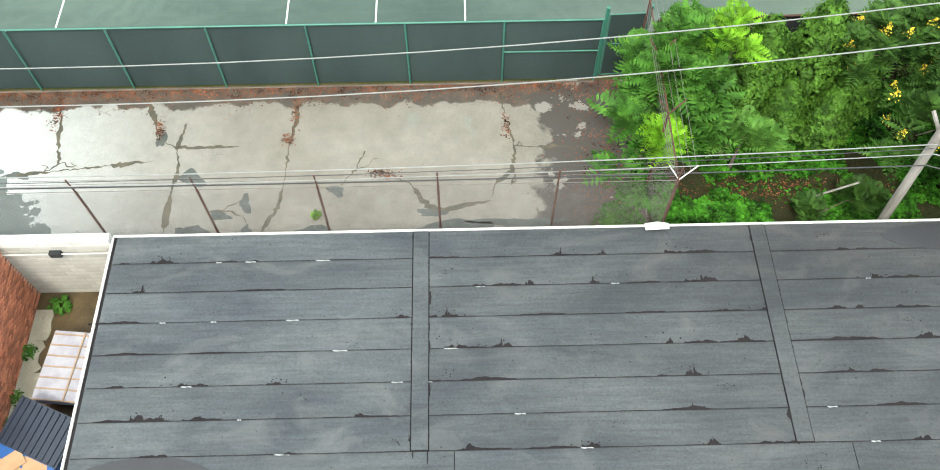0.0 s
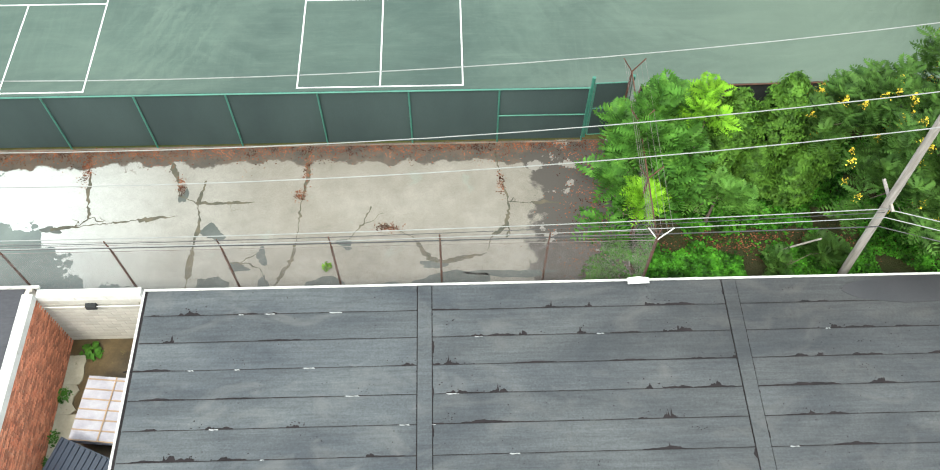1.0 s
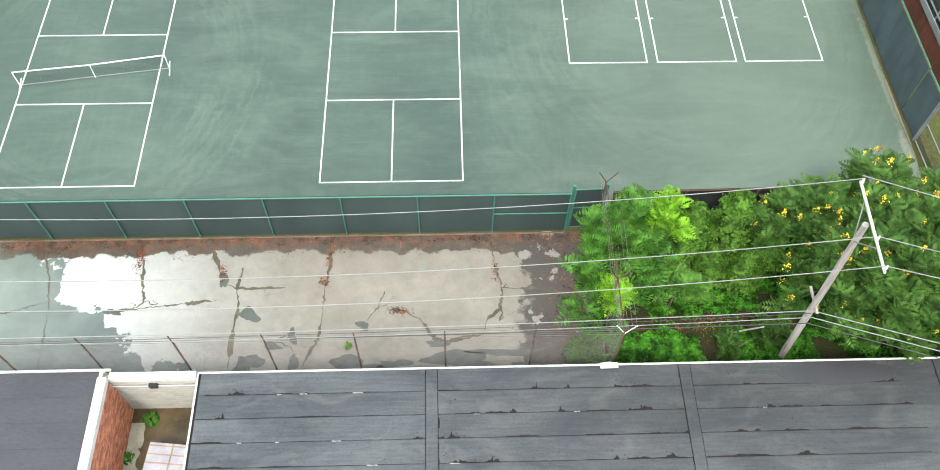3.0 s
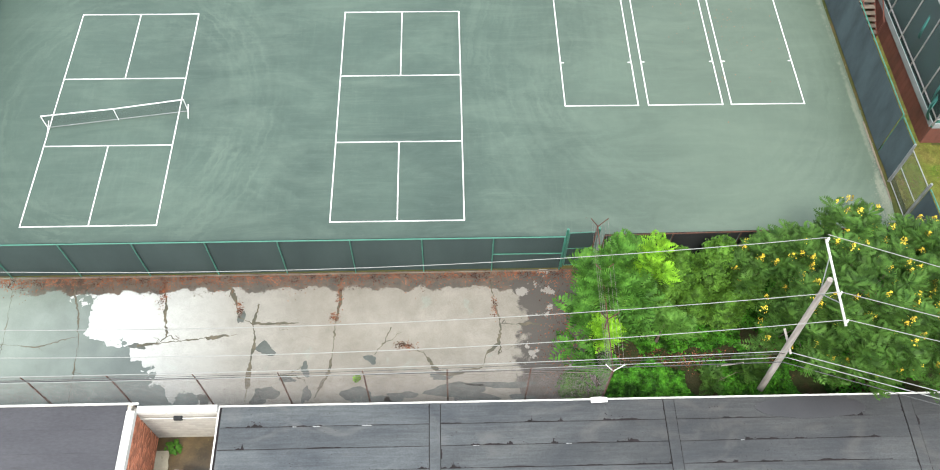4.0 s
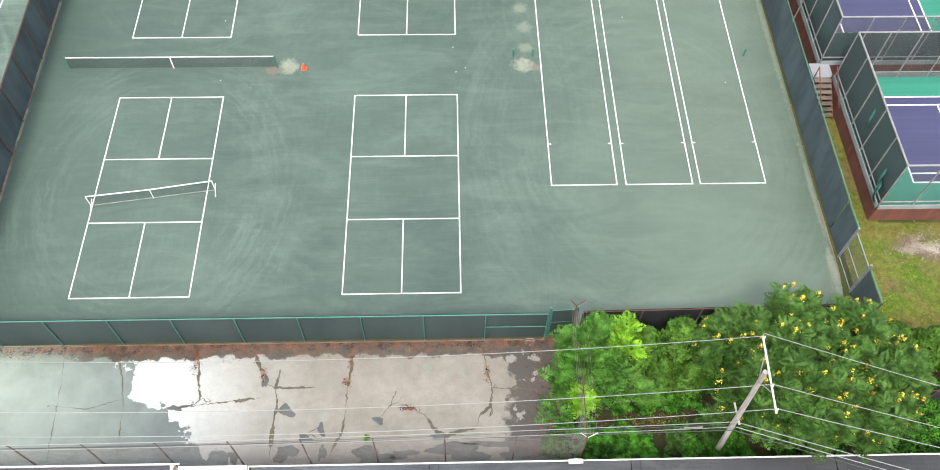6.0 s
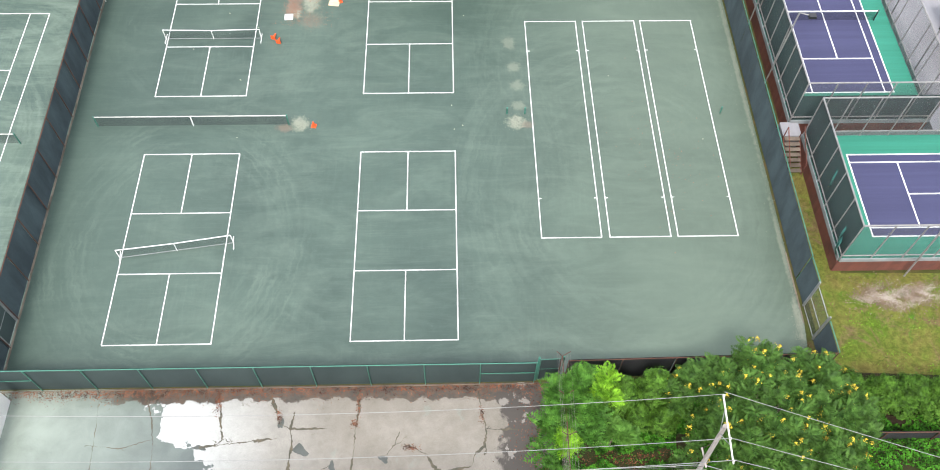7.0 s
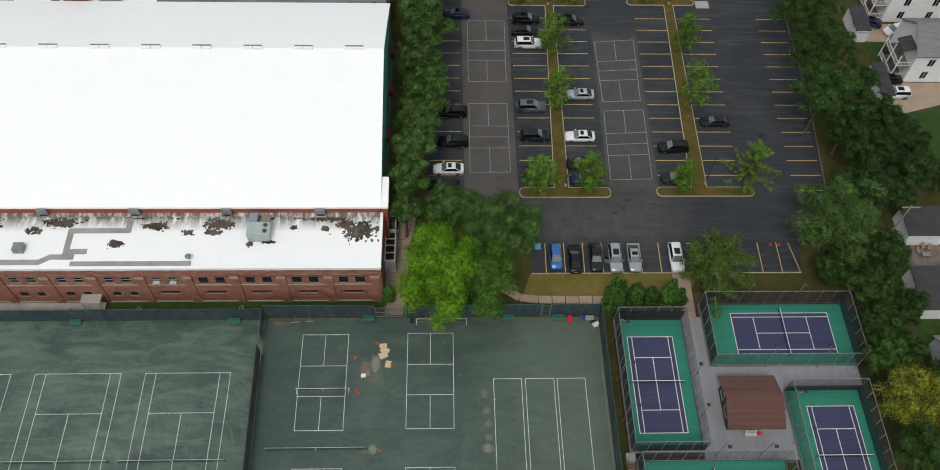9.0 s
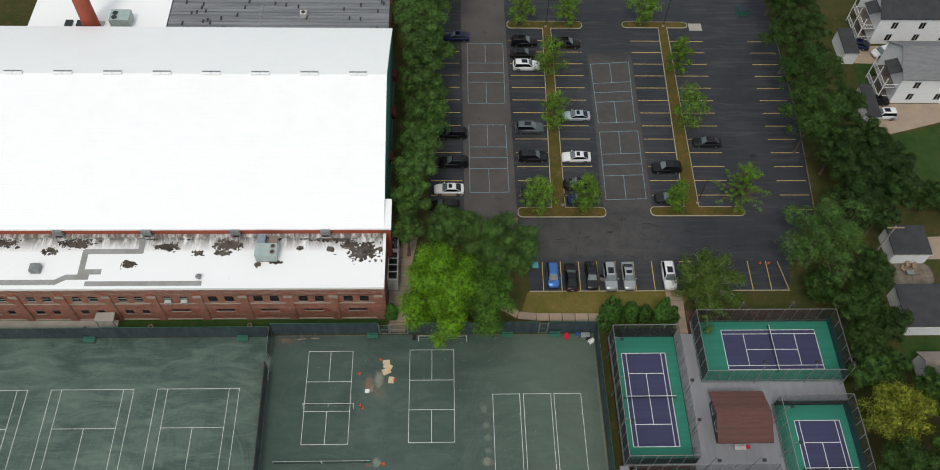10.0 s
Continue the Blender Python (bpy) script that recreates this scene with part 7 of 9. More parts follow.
frond_tree(20.9, -6.1, 5.8, [(0, 0, 4.2, 2.6, 2.2, 1.1), (-2.6, 1.5, 3.2, 1.7, 1.3, 1.0), (2.4, .8, 3.8, 2.2, 1.8, 1.1), (.2, -1.8, 3.4, 2.4, 1.5, 1.1), (-2.2, -1.0, 2.9, 1.5, 1.4, 1.0), (2.8, -1.8, 3.2, 2.0, 1.5, 1.1), (.2, 2.6, 4.6, 1.1, 1.0, .9), (-1.6, 2.0, 3.7, 1.6, 1.1, .9), (-.3, -2.8, 2.5, 1.3, .7, .7), (4.2, 0, 3.4, 1.6, 1.8, 1.0), (3.2, 2.0, 3.6, 1.6, 1.3, 1.0)],
           M["leaf_rain"], "flowering golden rain tree with yellow panicles beside the pole", 620, 8, 0.62, 6, flowers=230, trunk=0.2)
frond_tree(14.0, -6.2, 1.8, [(0, 0, 1.4, .85, .6, .35), (-.7, -.3, 1.2, .5, .5, .3), (.8, .3, 1.3, .6, .5, .3)], M["leaf_sap"], "young sumac sapling with feathery leaves", 34, 9, 0.62, 15, trunk=0.05)
frond_tree(16.2, -8.1, 0.9, [(0, 0, .45, .9, .45, .25), (1.2, .3, .5, .6, .4, .25)], M["leaf_rain"], "low ferny shrub on the soil", 24, 9, 0.5, 16, name="fern", trunk=0.03)
for k, (x, y, h, r) in enumerate(((14.5, -4.35, 4.1, .98), (16.1, -4.1, 4.5, 1.05), (17.5, -4.5, 3.3, .95), (15.4, -5.0, 2.3, .8), (16.8, -5.2, 2.1, .8), (26.3, -4.2, 3.6, 1.2), (28.1, -4.3, 3.4, 1.1), (29.8, -4.3, 3.3, 1.1), (31.5, -4.4, 3.2, 1.1), (33.2, -4.4, 3.2, 1.1), (34.9, -4.5, 3.2, 1.1), (36.6, -4.6, 3.2, 1.1), (38.4, -4.6, 3.2, 1.1), (40.2, -4.6, 3.2, 1.1))):
    cone_shrub(x, y, h, r * 0.84, M["leaf_cedar"], "bushy green cedar in the hedge row", 130 + k, 1000 if x < 20 else 700, 0.15 if x < 20 else 0.17, 13 if x < 20 else 12, "cedar hedge", 0.62, "cedar")


def ground_cover(n, x0, x1, y0, y1, seed, size):
    rng = np.random.default_rng(seed)
    p = np.stack([rng.uniform(x0, x1, n), rng.uniform(y0, y1, n), np.zeros(n)], 1)
    f = 0.25 + np.sin(p[:, 0] * 1.3 + 0.6) * np.sin(p[:, 1] * 1.7) + 0.4 * np.sin(p[:, 0] * 3.1 + p[:, 1] * 2.3)
    bare = np.abs(p[:, 1] + 7.0 + 0.15 * np.sin(p[:, 0] * 2.2)) < 0.36 + 0.16 * np.sin(p[:, 0] * 1.7 + 1) + 0.1 * np.sin(p[:, 0] * 5)
    keep = (f > -0.35) & ~(bare & (p[:, 0] > 12.3) & (p[:, 0] < 19) & (rng.random(n) < 0.93))
    p, f = p[keep], f[keep]
    p[:, 2] = rng.random(len(p)) * (0.12 + 0.22 * np.clip(f, 0, 1)) - 0.02
    nr = np.array([0, 0, 1.0]) + rng.normal(size=p.shape) * 0.45
    return leaf_mesh("ground_cover", p, nr, rng.uniform(.6, 1.4, len(p)) * size, rng, slim=0.8)


solid("ground_cover", ground_cover(16500, 11.7, 17.2, -9.44, -7.55, 29, 0.10), M["leaf_ivy"], "low green ivy and weeds covering the soil", "ivy", kind="stuff")
solid("ground_cover", ground_cover(47000, 11.0, 21, -9.44, -3.0, 19, 0.105), M["leaf_ivy"], "low green ivy and weeds covering the soil", "ivy", kind="stuff")
solid("ground_cover", ground_cover(41000, 21, 45, -9.4, -3.0, 9, 0.12), M["leaf_ivy"], "low green ivy and weeds covering the soil", "ivy", kind="stuff")

# ---- fences and poles by the alley ----
M["wire"] = surface("weathered_steel_wire", (0.22, 0.20, 0.19), (0.14, 0.11, 0.10), 3.0, 30, 0.6, 0.4, bump=0.0)
M["cable_pale"] = plain("pale_grey_cable", (0.27, 0.275, 0.265), 0.6)
M["cable_dark"] = plain("dark_cable", (0.05, 0.05, 0.052), 0.5)


def chain_link(p, q, h, posts, label, arm=0.6, double=False):
    root = thing("chain_link_fence", label, "fence", "chain-link fences")
    a, b = Vector((*p, 0)), Vector((*q, 0))
    u = (b - a).normalized()
    s = u.cross(Vector((0, 0, 1)))
    length = (b - a).length
    for i in range(posts + 1):
        c = a + u * (length * i / posts)
        part("post", Geo().tube(c, c + Vector((0, 0, h)), 0.035, 7), M["rust"], root)
        for o in ((-1, 1) if double else (1,)):
            part("barb_arm", Geo().tube(c + Vector((0, 0, h)), c + Vector((0, 0, h + arm)) + s * o * (0.35 if double else 0.05), 0.022, 6), M["weathered_white"] if double and i == 0 else M["rust"], root)
    part("top_rail", Geo().tube(a + Vector((0, 0, h)), b + Vector((0, 0, h)), 0.024 if double else 0.010, 6), M["rust" if double else "wire"], root)
    g = Geo()
    step = 0.15 if double else 0.062
    k = int(length / step)
    for i in range(-int(h / step), k):
        for o in (-1, 1):
            t0, t1 = i * step, i * step + h
            z0, z1 = 0.03, h
            if t0 < 0:
                z0, t0 = -t0, 0.0
            if t1 > length:
                z1, t1 = h - (t1 - length), length
            if t1 - t0 < 0.05:
                continue
            if o < 0:
                z0, z1 = h - z0 + 0.03, h - z1 + 0.03
            c, d = a + u * t0 + Vector((0, 0, z0)) + s * 0.036, a + u * t1 + Vector((0, 0, z1)) + s * 0.036
            g.tube(c, d, 0.002, 3)
    part("chain_link_mesh", g, M["wire"], root, kind="stuff")
    for j in range(3):
        z = h + arm * (j + 1) / 3.2
        for o in ((-1, 1) if double else (1,)):
            off = s * o * (0.35 if double else .05) * (j + 1) / 3.2
            part("barbed_wire", Geo().tube(a + off + Vector((0, 0, z)), b + off + Vector((0, 0, z)), 0.006, 4), M["wire"], root)
    return root


chain_link((-28.0, -8.95), (11.3, -8.95), 3.45, 13, "rusty chain-link fence behind the garage roof")
chain_link((11.35, -8.9), (11.45, -2.6), 3.4, 3, "rusty chain-link fence with barbed wire across the alley's end", 0.6, True)
pole = thing("utility_pole", "leaning weathered grey timber utility pole", "utility pole")
PB, PT = Vector((17.9, -8.45, -0.1)), Vector((17.15, -8.6, 9.6))
part("mast", Geo().tube(PB, PT, 0.135, 12, 0.095), M["pole_wood"], pole)
c1, c2 = Vector((17.2, -7.35, 9.95)), Vector((17.15, -10.25, 9.75))
part("crossarm", Geo().tube(c1, c2, 0.042, 4), M["weathered_white"], pole, "pale weathered crossarm")
mid_ = PB.lerp(PT, 0.47)
part("crossarm", Geo().tube(mid_ + Vector((-.1, 0.55, 0.35)), mid_ + Vector((.05, -.3, 0.0)), 0.05, 4), M["pole_wood"], pole)
part("brace", Geo().tube(PT - Vector((0, 0, .9)), c1.lerp(c2, .2), 0.02, 5).tube(PT - Vector((0, 0, .9)), c1.lerp(c2, .75), 0.02, 5), M["galv"], pole)
for t in (0.03, 0.66, 0.97):
    e = c1.lerp(c2, t)
    part("insulator", Geo().tube(e + Vector((0, 0, .05)), e + Vector((0, 0, .22)), 0.05, 8, 0.03), M["weathered_white"], pole)


def cable(p, q, sag, r, mat_, label, name="overhead_cable"):
    p, q = Vector(p), Vector(q)
    pts = []
    for i in range(25):
        t = i / 24
        e = p.lerp(q, t)
        e.z -= sag * 4 * t * (1 - t)
        pts.append(e)
    solid(name, Geo().path(pts, r, 5), mat_, label, "cable", "overhead cables")
for (p, q, sag) in (((17.19, -7.40, 10.14), (-31, -7.53, 12.27), 2.4), ((17.17, -9.27, 10.05), (-31, -9.38, 11.9), 2.49), ((17.15, -10.17, 10.0), (-31, -10.26, 11.99), 2.59),
                    ((17.2, -7.3, 10.15), (60, -21.0, 9.8), 0.9), ((17.17, -9.25, 10.0), (60, -20.8, 9.8), 0.9), ((17.15, -10.15, 9.95), (60, -20.6, 9.7), 0.9)):
    cable(p, q, sag, 0.0125, M["cable_pale"], "pale bare overhead conductor between the poles")
for (p, q, sag, r, m_) in (((17.5, -8.65, 4.35), (-70, -10.15, 11.73), 2.62, 0.015, "cable_pale"), ((17.52, -8.8, 4.15), (-70, -10.28, 11.5), 2.62, 0.013, "cable_pale"), ((17.6, -8.75, 3.6), (-70, -9.94, 8.92), 1.51, 0.018, "cable_dark"),
                           ((17.5, -8.7, 4.25), (-70, -10.3, 11.45), 2.6, 0.010, "cable_dark"), ((17.5, -8.65, 4.35), (60, -22, 5), 0.4, 0.016, "cable_pale"), ((17.52, -8.8, 4.15), (60, -22.6, 5), 0.4, 0.016, "cable_pale"), ((17.6, -8.75, 3.6), (60, -22.6, 4.4), 0.4, 0.016, "cable_dark")):
    cable(p, q, sag, r, M[m_], "thick service cable slung along the alley")
solid("guy_rod", Geo().tube((16.0, -7.4, 0.0), (16.9, -7.9, 1.6), 0.03, 6), M["pole_wood"], "slanting guy rod with a wooden guard", "guy wire")

# ---- alley cracks, litter ----
M["crack"] = surface("damp_dark_crack", (0.062, 0.062, 0.046), (0.115, 0.098, 0.066), 2.0, 20, 0.9, bump=0.5)
crack_lines = {
    "a": [(-6.96, -2.9), (-6.72, -4.0), (-6.65, -4.7), (-6.43, -5.57), (-6.82, -5.87)], "b": [(-7.58, -5.97), (-6.82, -5.87), (-5.38, -5.72), (-3.54, -5.53)],
    "c": [(-4.1, -3.2), (-3.72, -4.06), (-3.57, -4.7), (-2.91, -5.06), (-2.75, -5.78), (-2.84, -6.7), (-2.86, -8.6)], "d": [(-2.74, -4.1), (-2.91, -5.06), (-1.61, -5.04), (-1.0, -5.03)],
    "e": [(0.61, -3.0), (0.71, -3.9), (0.57, -4.8), (0.53, -5.5), (0.53, -6.3), (0.43, -7.2), (-0.12, -8.4)], "f": [(2.91, -5.3), (2.64, -6.0), (2.08, -6.7)],
    "g": [(3.13, -5.97), (3.83, -6.25), (4.33, -6.6), (4.82, -7.35), (5.3, -7.5), (6.7, -7.2)], "h": [(7.15, -3.0), (7.26, -4.07), (7.43, -4.7), (7.53, -5.4), (7.4, -6.15), (6.88, -6.6), (6.72, -7.17)],
    "i": [(7.5, -5.2), (8.2, -5.26), (9.4, -5.3)], "j": [(-1.63, -7.4), (-1.06, -7.38), (-0.6, -7.6), (-0.31, -8.2)], "k": [(-10.75, -3.2), (-10.3, -4.6), (-10.05, -5.8), (-9.95, -7.0), (-9.85, -8.6)], "l": [(-13.6, -5.75), (-11.7, -5.95), (-10.1, -5.45)], "m": [(-13.4, -3), (-13.2, -5), (-13.0, -8.5)]}


def crack(pts, rnd, wide=1.0):
    """A jagged strip that widens and narrows."""
    out = []
    for (x0, y0), (x1, y1) in zip(pts, pts[1:]):
        k = max(2, int(math.hypot(x1 - x0, y1 - y0) / 0.09))
        out += [(x0 + (x1 - x0) * i / k + rnd.gauss(0, .022), y0 + (y1 - y0) * i / k + rnd.gauss(0, .022)) for i in range(k)]
    out.append(pts[-1])
    g = Geo()
    prev = None
    w = 0.02
    for i, (x, y) in enumerate(out):
        a, b = out[max(0, i - 1)], out[min(len(out) - 1, i + 1)]
        d = Vector((b[0] - a[0], b[1] - a[1], 0)).normalized()
        w = min(0.075, max(0.010, w + rnd.gauss(0, .013)))
        e = w * wide * min(1, (len(out) - i) / 8)
        g.v += [(x - d.y * e, y + d.x * e, -0.006), (x + d.y * e, y - d.x * e, -0.006)]
        if i:
            n = len(g.v)
            g.f.append((n - 4, n - 3, n - 1, n - 2))
    return g


rnd = random.Random(21)
alley_cracks = thing("pavement_cracks", "dark jagged damp cracks across the old concrete", "cracks", kind="structure")
for k in crack_lines:
    part("crack", crack(crack_lines[k], rnd, {"c": 1.5, "b": 1.2, "g": 1.2, "k": .55, "l": .5, "m": .4}.get(k, 1.0)), M["crack"], alley_cracks)
    for _ in range(1):
        x, y = rnd.choice(crack_lines[k])
        pts = [(x, y)]
        for _ in range(4):
            pts.append((pts[-1][0] + rnd.gauss(.05, .16), pts[-1][1] + rnd.gauss(0, .14)))
        part("crack", crack(pts, rnd, .55), M["crack"], alley_cracks)
M["puddle"] = surface("shallow_dark_water", (0.062, 0.070, 0.062), (0.088, 0.096, 0.086), 1.0, 8, 0.3, bump=0.02, spec=0.35)
pud = thing("puddles", "shallow dark puddles on the alley concrete", "puddle", kind="structure")


def pool(cx, cy, rx, ry, seed):
    r = random.Random(seed)
    k = 26
    ph = [r.uniform(0, 6.28) for _ in range(4)]
    f = lambda a: 1 + .28 * math.sin(2 * a + ph[0]) + .2 * math.sin(3 * a + ph[1]) + .12 * math.sin(5 * a + ph[2]) + .08 * math.sin(9 * a + ph[3])
    return Geo().prism([(cx + rx * f(i * 6.283 / k) * math.cos(i * 6.283 / k), cy + ry * f(i * 6.283 / k) * math.sin(i * 6.283 / k)) for i in range(k)], -0.05, -0.009)


for i, (x, y, rx, ry) in enumerate(((1.9, -8.5, .95, .42), (3.3, -8.4, .62, .20), (-2.15, -8.25, .46, .42), (-.57, -7.15, .17, .30), (-2.3, -6.2, .38, .28), (5.9, -8.3, 1.3, .42), (7.5, -7.98, 1.05, .17), (8.3, -8.65, .6, .22), (-1.3, -7.55, .36, .14), (-.45, -8.25, .15, .42), (2.1, -6.75, .22, .2), (4.95, -7.6, .36, .15), (-4.5, -8.4, .28, .24), (-3.42, -4.75, .15, .25), (-7.6, -5.98, .3, .14))):
    part("puddle", pool(x, y, rx, ry, 30 + i), M["puddle"], pud)
M["litter"] = leafy("dry_brown_leaves", (0.12, 0.04, 0.024), (0.26, 0.10, 0.05), (0.30, 0.17, 0.10))
rng = np.random.default_rng(31)
n = 7000
px_ = rng.uniform(-19, 11, n)
p = np.stack([px_, -2.66 - np.abs(rng.normal(size=n)) * (0.22 + 0.18 * np.sin(px_ * 1.1) ** 2), np.full(n, -0.004)], 1)
extra = []
for x, y, sx, sy, k in ((-6.9, -3.5, .10, .35, 260), (0.66, -3.7, .07, .4, 150), (0.5, -4.8, .11, .12, 110), (7.3, -4.4, .08, .3, 120), (-3.5, -4.45, .08, .12, 90), (3.6, -6.2, .22, .08, 120), (-14.0, -2.95, 1.4, .14, 500), (10.4, -6, .7, 2.0, 1500), (-3.6, -4.1, .08, .1, 60), (3.4, -6.1, .15, .08, 80), (14.5, -7.0, 1.8, .3, 900), (18, -7.2, 1.5, .4, 500)):
    extra.append(np.stack([rng.normal(x, sx, k), rng.normal(y, sy, k), np.full(k, -0.004)], 1))
p = np.concatenate([p] + extra)
solid("leaf_litter", leaf_mesh("leaf_litter", p, np.array([0, 0, 1.0]) + rng.normal(size=p.shape) * 0.25, rng.uniform(.03, .085, len(p)), rng), M["litter"], "rusty brown fallen leaves along the fence foot", "leaf litter", kind="stuff")


def weed(x, y, z, r, n, size, seed, label, mat_="leaf_fresh"):
    rng = np.random.default_rng(seed)
    d = rng.normal(size=(n, 3))
    d[:, 2] = np.abs(d[:, 2])
    d /= np.linalg.norm(d, axis=1, keepdims=True)
    p = np.array([x, y, z]) + d * r * rng.uniform(.4, 1, (n, 1)) * np.array([1, 1, .8])
    root = thing("weed", label, "plant", "weeds")
    part("leaves", leaf_mesh("leaves", p, d * .4 + np.array([0, 0, .9]) + rng.normal(size=d.shape) * .3, rng.uniform(.6, 1.3, n) * size, rng, slim=.8), M[mat_], root)
    part("stem", Geo().tube((x, y, z - .02), (x, y, z + r * .5), .012, 5), M["leaf_fresh"], root)


weed(10.4, -8.2, 0, .8, 700, .12, 46, "leafy green weeds at the alley's end")
weed(10.9, -7.2, 0, .55, 420, .11, 47, "leafy green weeds at the alley's end")
weed(1.55, -7.6, 0, .18, 90, .09, 41, "tuft of green weed in the alley concrete", "leaf_lime")
weed(-5.55, -10.15, -.5, .34, 26, .26, 42, "broad-leaved green plant in the yard corner")
weed(-6.1, -11.6, -.5, .3, 220, .07, 43, "leafy green weed at the brick wall's foot")
weed(-6.15, -12.9, -.5, .3, 160, .07, 44, "leafy green weed at the brick wall's foot")
weed(-6.2, -13.6, -.5, .22, 120, .07, 45, "leafy green weed at the brick wall's foot")

# ---- yard clutter ----
M["fabric"] = surface("grey_white_fabric", (0.42, 0.41, 0.45), (0.33, 0.32, 0.36), 3.0, 25, 0.9, bump=0.4)
M["pine"] = surface("pale_pine", (0.40, 0.28, 0.18), (0.32, 0.22, 0.14), 3.0, 20, 0.8, bump=0.2)
M["cardboard"] = surface("brown_cardboard", (0.48, 0.30, 0.17), (0.40, 0.24, 0.13), 2.0, 18, 0.9, bump=0.1)
M["black_plastic"] = plain("black_ribbed_plastic", (0.020, 0.028, 0.045), 0.35)
M["blue_plastic"] = plain("blue_plastic", (0.02, 0.10, 0.32), 0.45)
bed = thing("box_spring", "discarded box spring with pine slats lying on crates", "box spring", at=(-4.55, -12.25, 0.0), turn=-6)
part("fabric_body", Geo().box(-.72, .95, -1.0, .95, -.02, .2), M["fabric"], bed)
for k in range(7):
    part("slat", Geo().box(-.72, .95, -1.0 + .305 * k, -.965 + .305 * k, .2, .222), M["pine"], bed)
part("spine", Geo().box(.10, .14, -1.0, .95, .222, .235), M["pine"], bed)
part("crate", Geo().box(-.5, .8, -.8, .8, -.5, -.02), M["pine"], bed)
binn = thing("rubbish_bin", "blue wheeled dumpster with ribbed black lid, full of cardboard", "dumpster", at=(-4.75, -14.22, -0.5), turn=-24)
part("body", Geo().loft([[(-.75, -.55, .1), (.75, -.55, .1), (.75, .5, .1), (-.75, .5, .1)], [(-.85, -.85, 1.0), (.85, -.85, 1.0), (.85, .6, 1.15), (-.85, .6, 1.15)]]), M["blue_plastic"], binn)
lid = part("lid", Geo().loft([[(-.9, -.55, 1.02), (.9, -.55, 1.02), (.9, .65, 1.22), (-.9, .65, 1.22)], [(-.9, -.55, 1.07), (.9, -.55, 1.07), (.9, .65, 1.27), (-.9, .65, 1.27)]]), M["black_plastic"], binn)
for k in range(10):
    x = -.81 + .18 * k
    part("rib", Geo().loft([[(x - .035, -.53, 1.07), (x + .035, -.53, 1.07), (x + .035, .62, 1.262), (x - .035, .62, 1.262)], [(x - .02, -.5, 1.11), (x + .02, -.5, 1.11), (x + .02, .6, 1.3), (x - .02, .6, 1.3)]]), M["black_plastic"], lid)
for s in (-.6, .6):
    part("wheel", Geo().tube((s - .04, .4, .09), (s + .04, .4, .09), .1, 10), M["black_plastic"], binn)
for i, (x, y, a) in enumerate(((-.5, -.8, 10), (0, -.95, -25), (.45, -.8, 30), (-.2, -.75, 60))):
    b_ = thing("cardboard_piece", "torn brown cardboard sticking out of the dumpster", "cardboard", "cardboard pieces", at=(-4.75 + x * .9 - .35, -14.22 + y * .9, .45 + .03 * i), turn=a - 24)
    part("sheet", Geo().box(-.3, .3, -.22, .22, 0, .02), M["cardboard"], b_)

# ---- parking lot ----
ly = [58.7 + 2.9 * k for k in range(13)]
st = thing("stall_lines", "faded yellow parking stall lines on dark asphalt", "stall lines", kind="structure")


def skew(y, a, b):
    return a + (b - a) * (y - 56) / 40


for y in ly:
    for x0, x1 in ((16.7, skew(y, 21.5, 22.9)), (skew(y, 24.0, 24.7), skew(y, 28.7, 29.9)), (skew(y, 37.8, 38.9), skew(y, 42.5, 44.3)), (skew(y, 45.2, 46.3), skew(y, 50.2, 52.3)), (skew(y, 58.4, 60.6), skew(y, 63.2, 65.4)), (2.8, 7.7)):
        part("stall_line", Geo().slab((x0, y), (x1, y), 0.105, -0.05, -0.019), M["paint_yellow"], st)
part("stall_line", Geo().slab((58.9, 55.8), (63.2, 55.8), 0.105, -0.05, -0.019), M["paint_yellow"], st)
for x in (19.4, 22.13, 24.87, 27.6, 30.4, 33.15, 35.95, 38.8, 50.6, 53.4):
    part("stall_line", Geo().slab((x, 41.3), (x + .1, 46.3), 0.105, -0.05, -0.019), M["paint_yellow"], st)
part("stall_line", Geo().slab((55.3, 46.2), (56.0, 41.3), 0.105, -.05, -.019), M["paint_yellow"], st)
part("stall_line", Geo().slab((40.2, 46.2), (42.5, 46.2), 0.105, -.05, -.019), M["paint_yellow"], st)
part("stall_line", Geo().slab((40.2, 44.4), (42.0, 44.4), 0.105, -.05, -.019), M["paint_yellow"], st)
part("access_sign_patch", Geo().box(18.0, 18.9, 45.2, 46.3, -.05, -.018), plain("teal_marking_paint", (0.10, 0.42, 0.46), 0.7), st, "teal painted parking symbol patch")
pkl = thing("pickleball_lines", "pale blue pickleball lines painted on asphalt", "court lines", "painted asphalt courts", "structure")


def quad_court(a, b, c, d):
    """A painted court between four corners: near left, near right, far right, far left."""
    A_, B_, C_, D_ = (Vector(v) for v in (a, b, c, d))
    at = lambda s, t: tuple((A_.lerp(B_, s)).lerp(D_.lerp(C_, s), t))
    for (s0, t0), (s1, t1) in (((0, 0), (1, 0)), ((0, 1), (1, 1)), ((0, 0.005), (0, .995)), ((1, .005), (1, .995)), ((0.01, .34), (.99, .34)), ((.01, .5), (.99, .5)), ((.01, .66), (.99, .66)), ((.5, .005), (.5, .335)), ((.5, .665), (.5, .995))):
        part("line", Geo().slab(at(s0, t0), at(s1, t1), 0.065, -0.04, -0.015), M["paint_blue"], pkl)


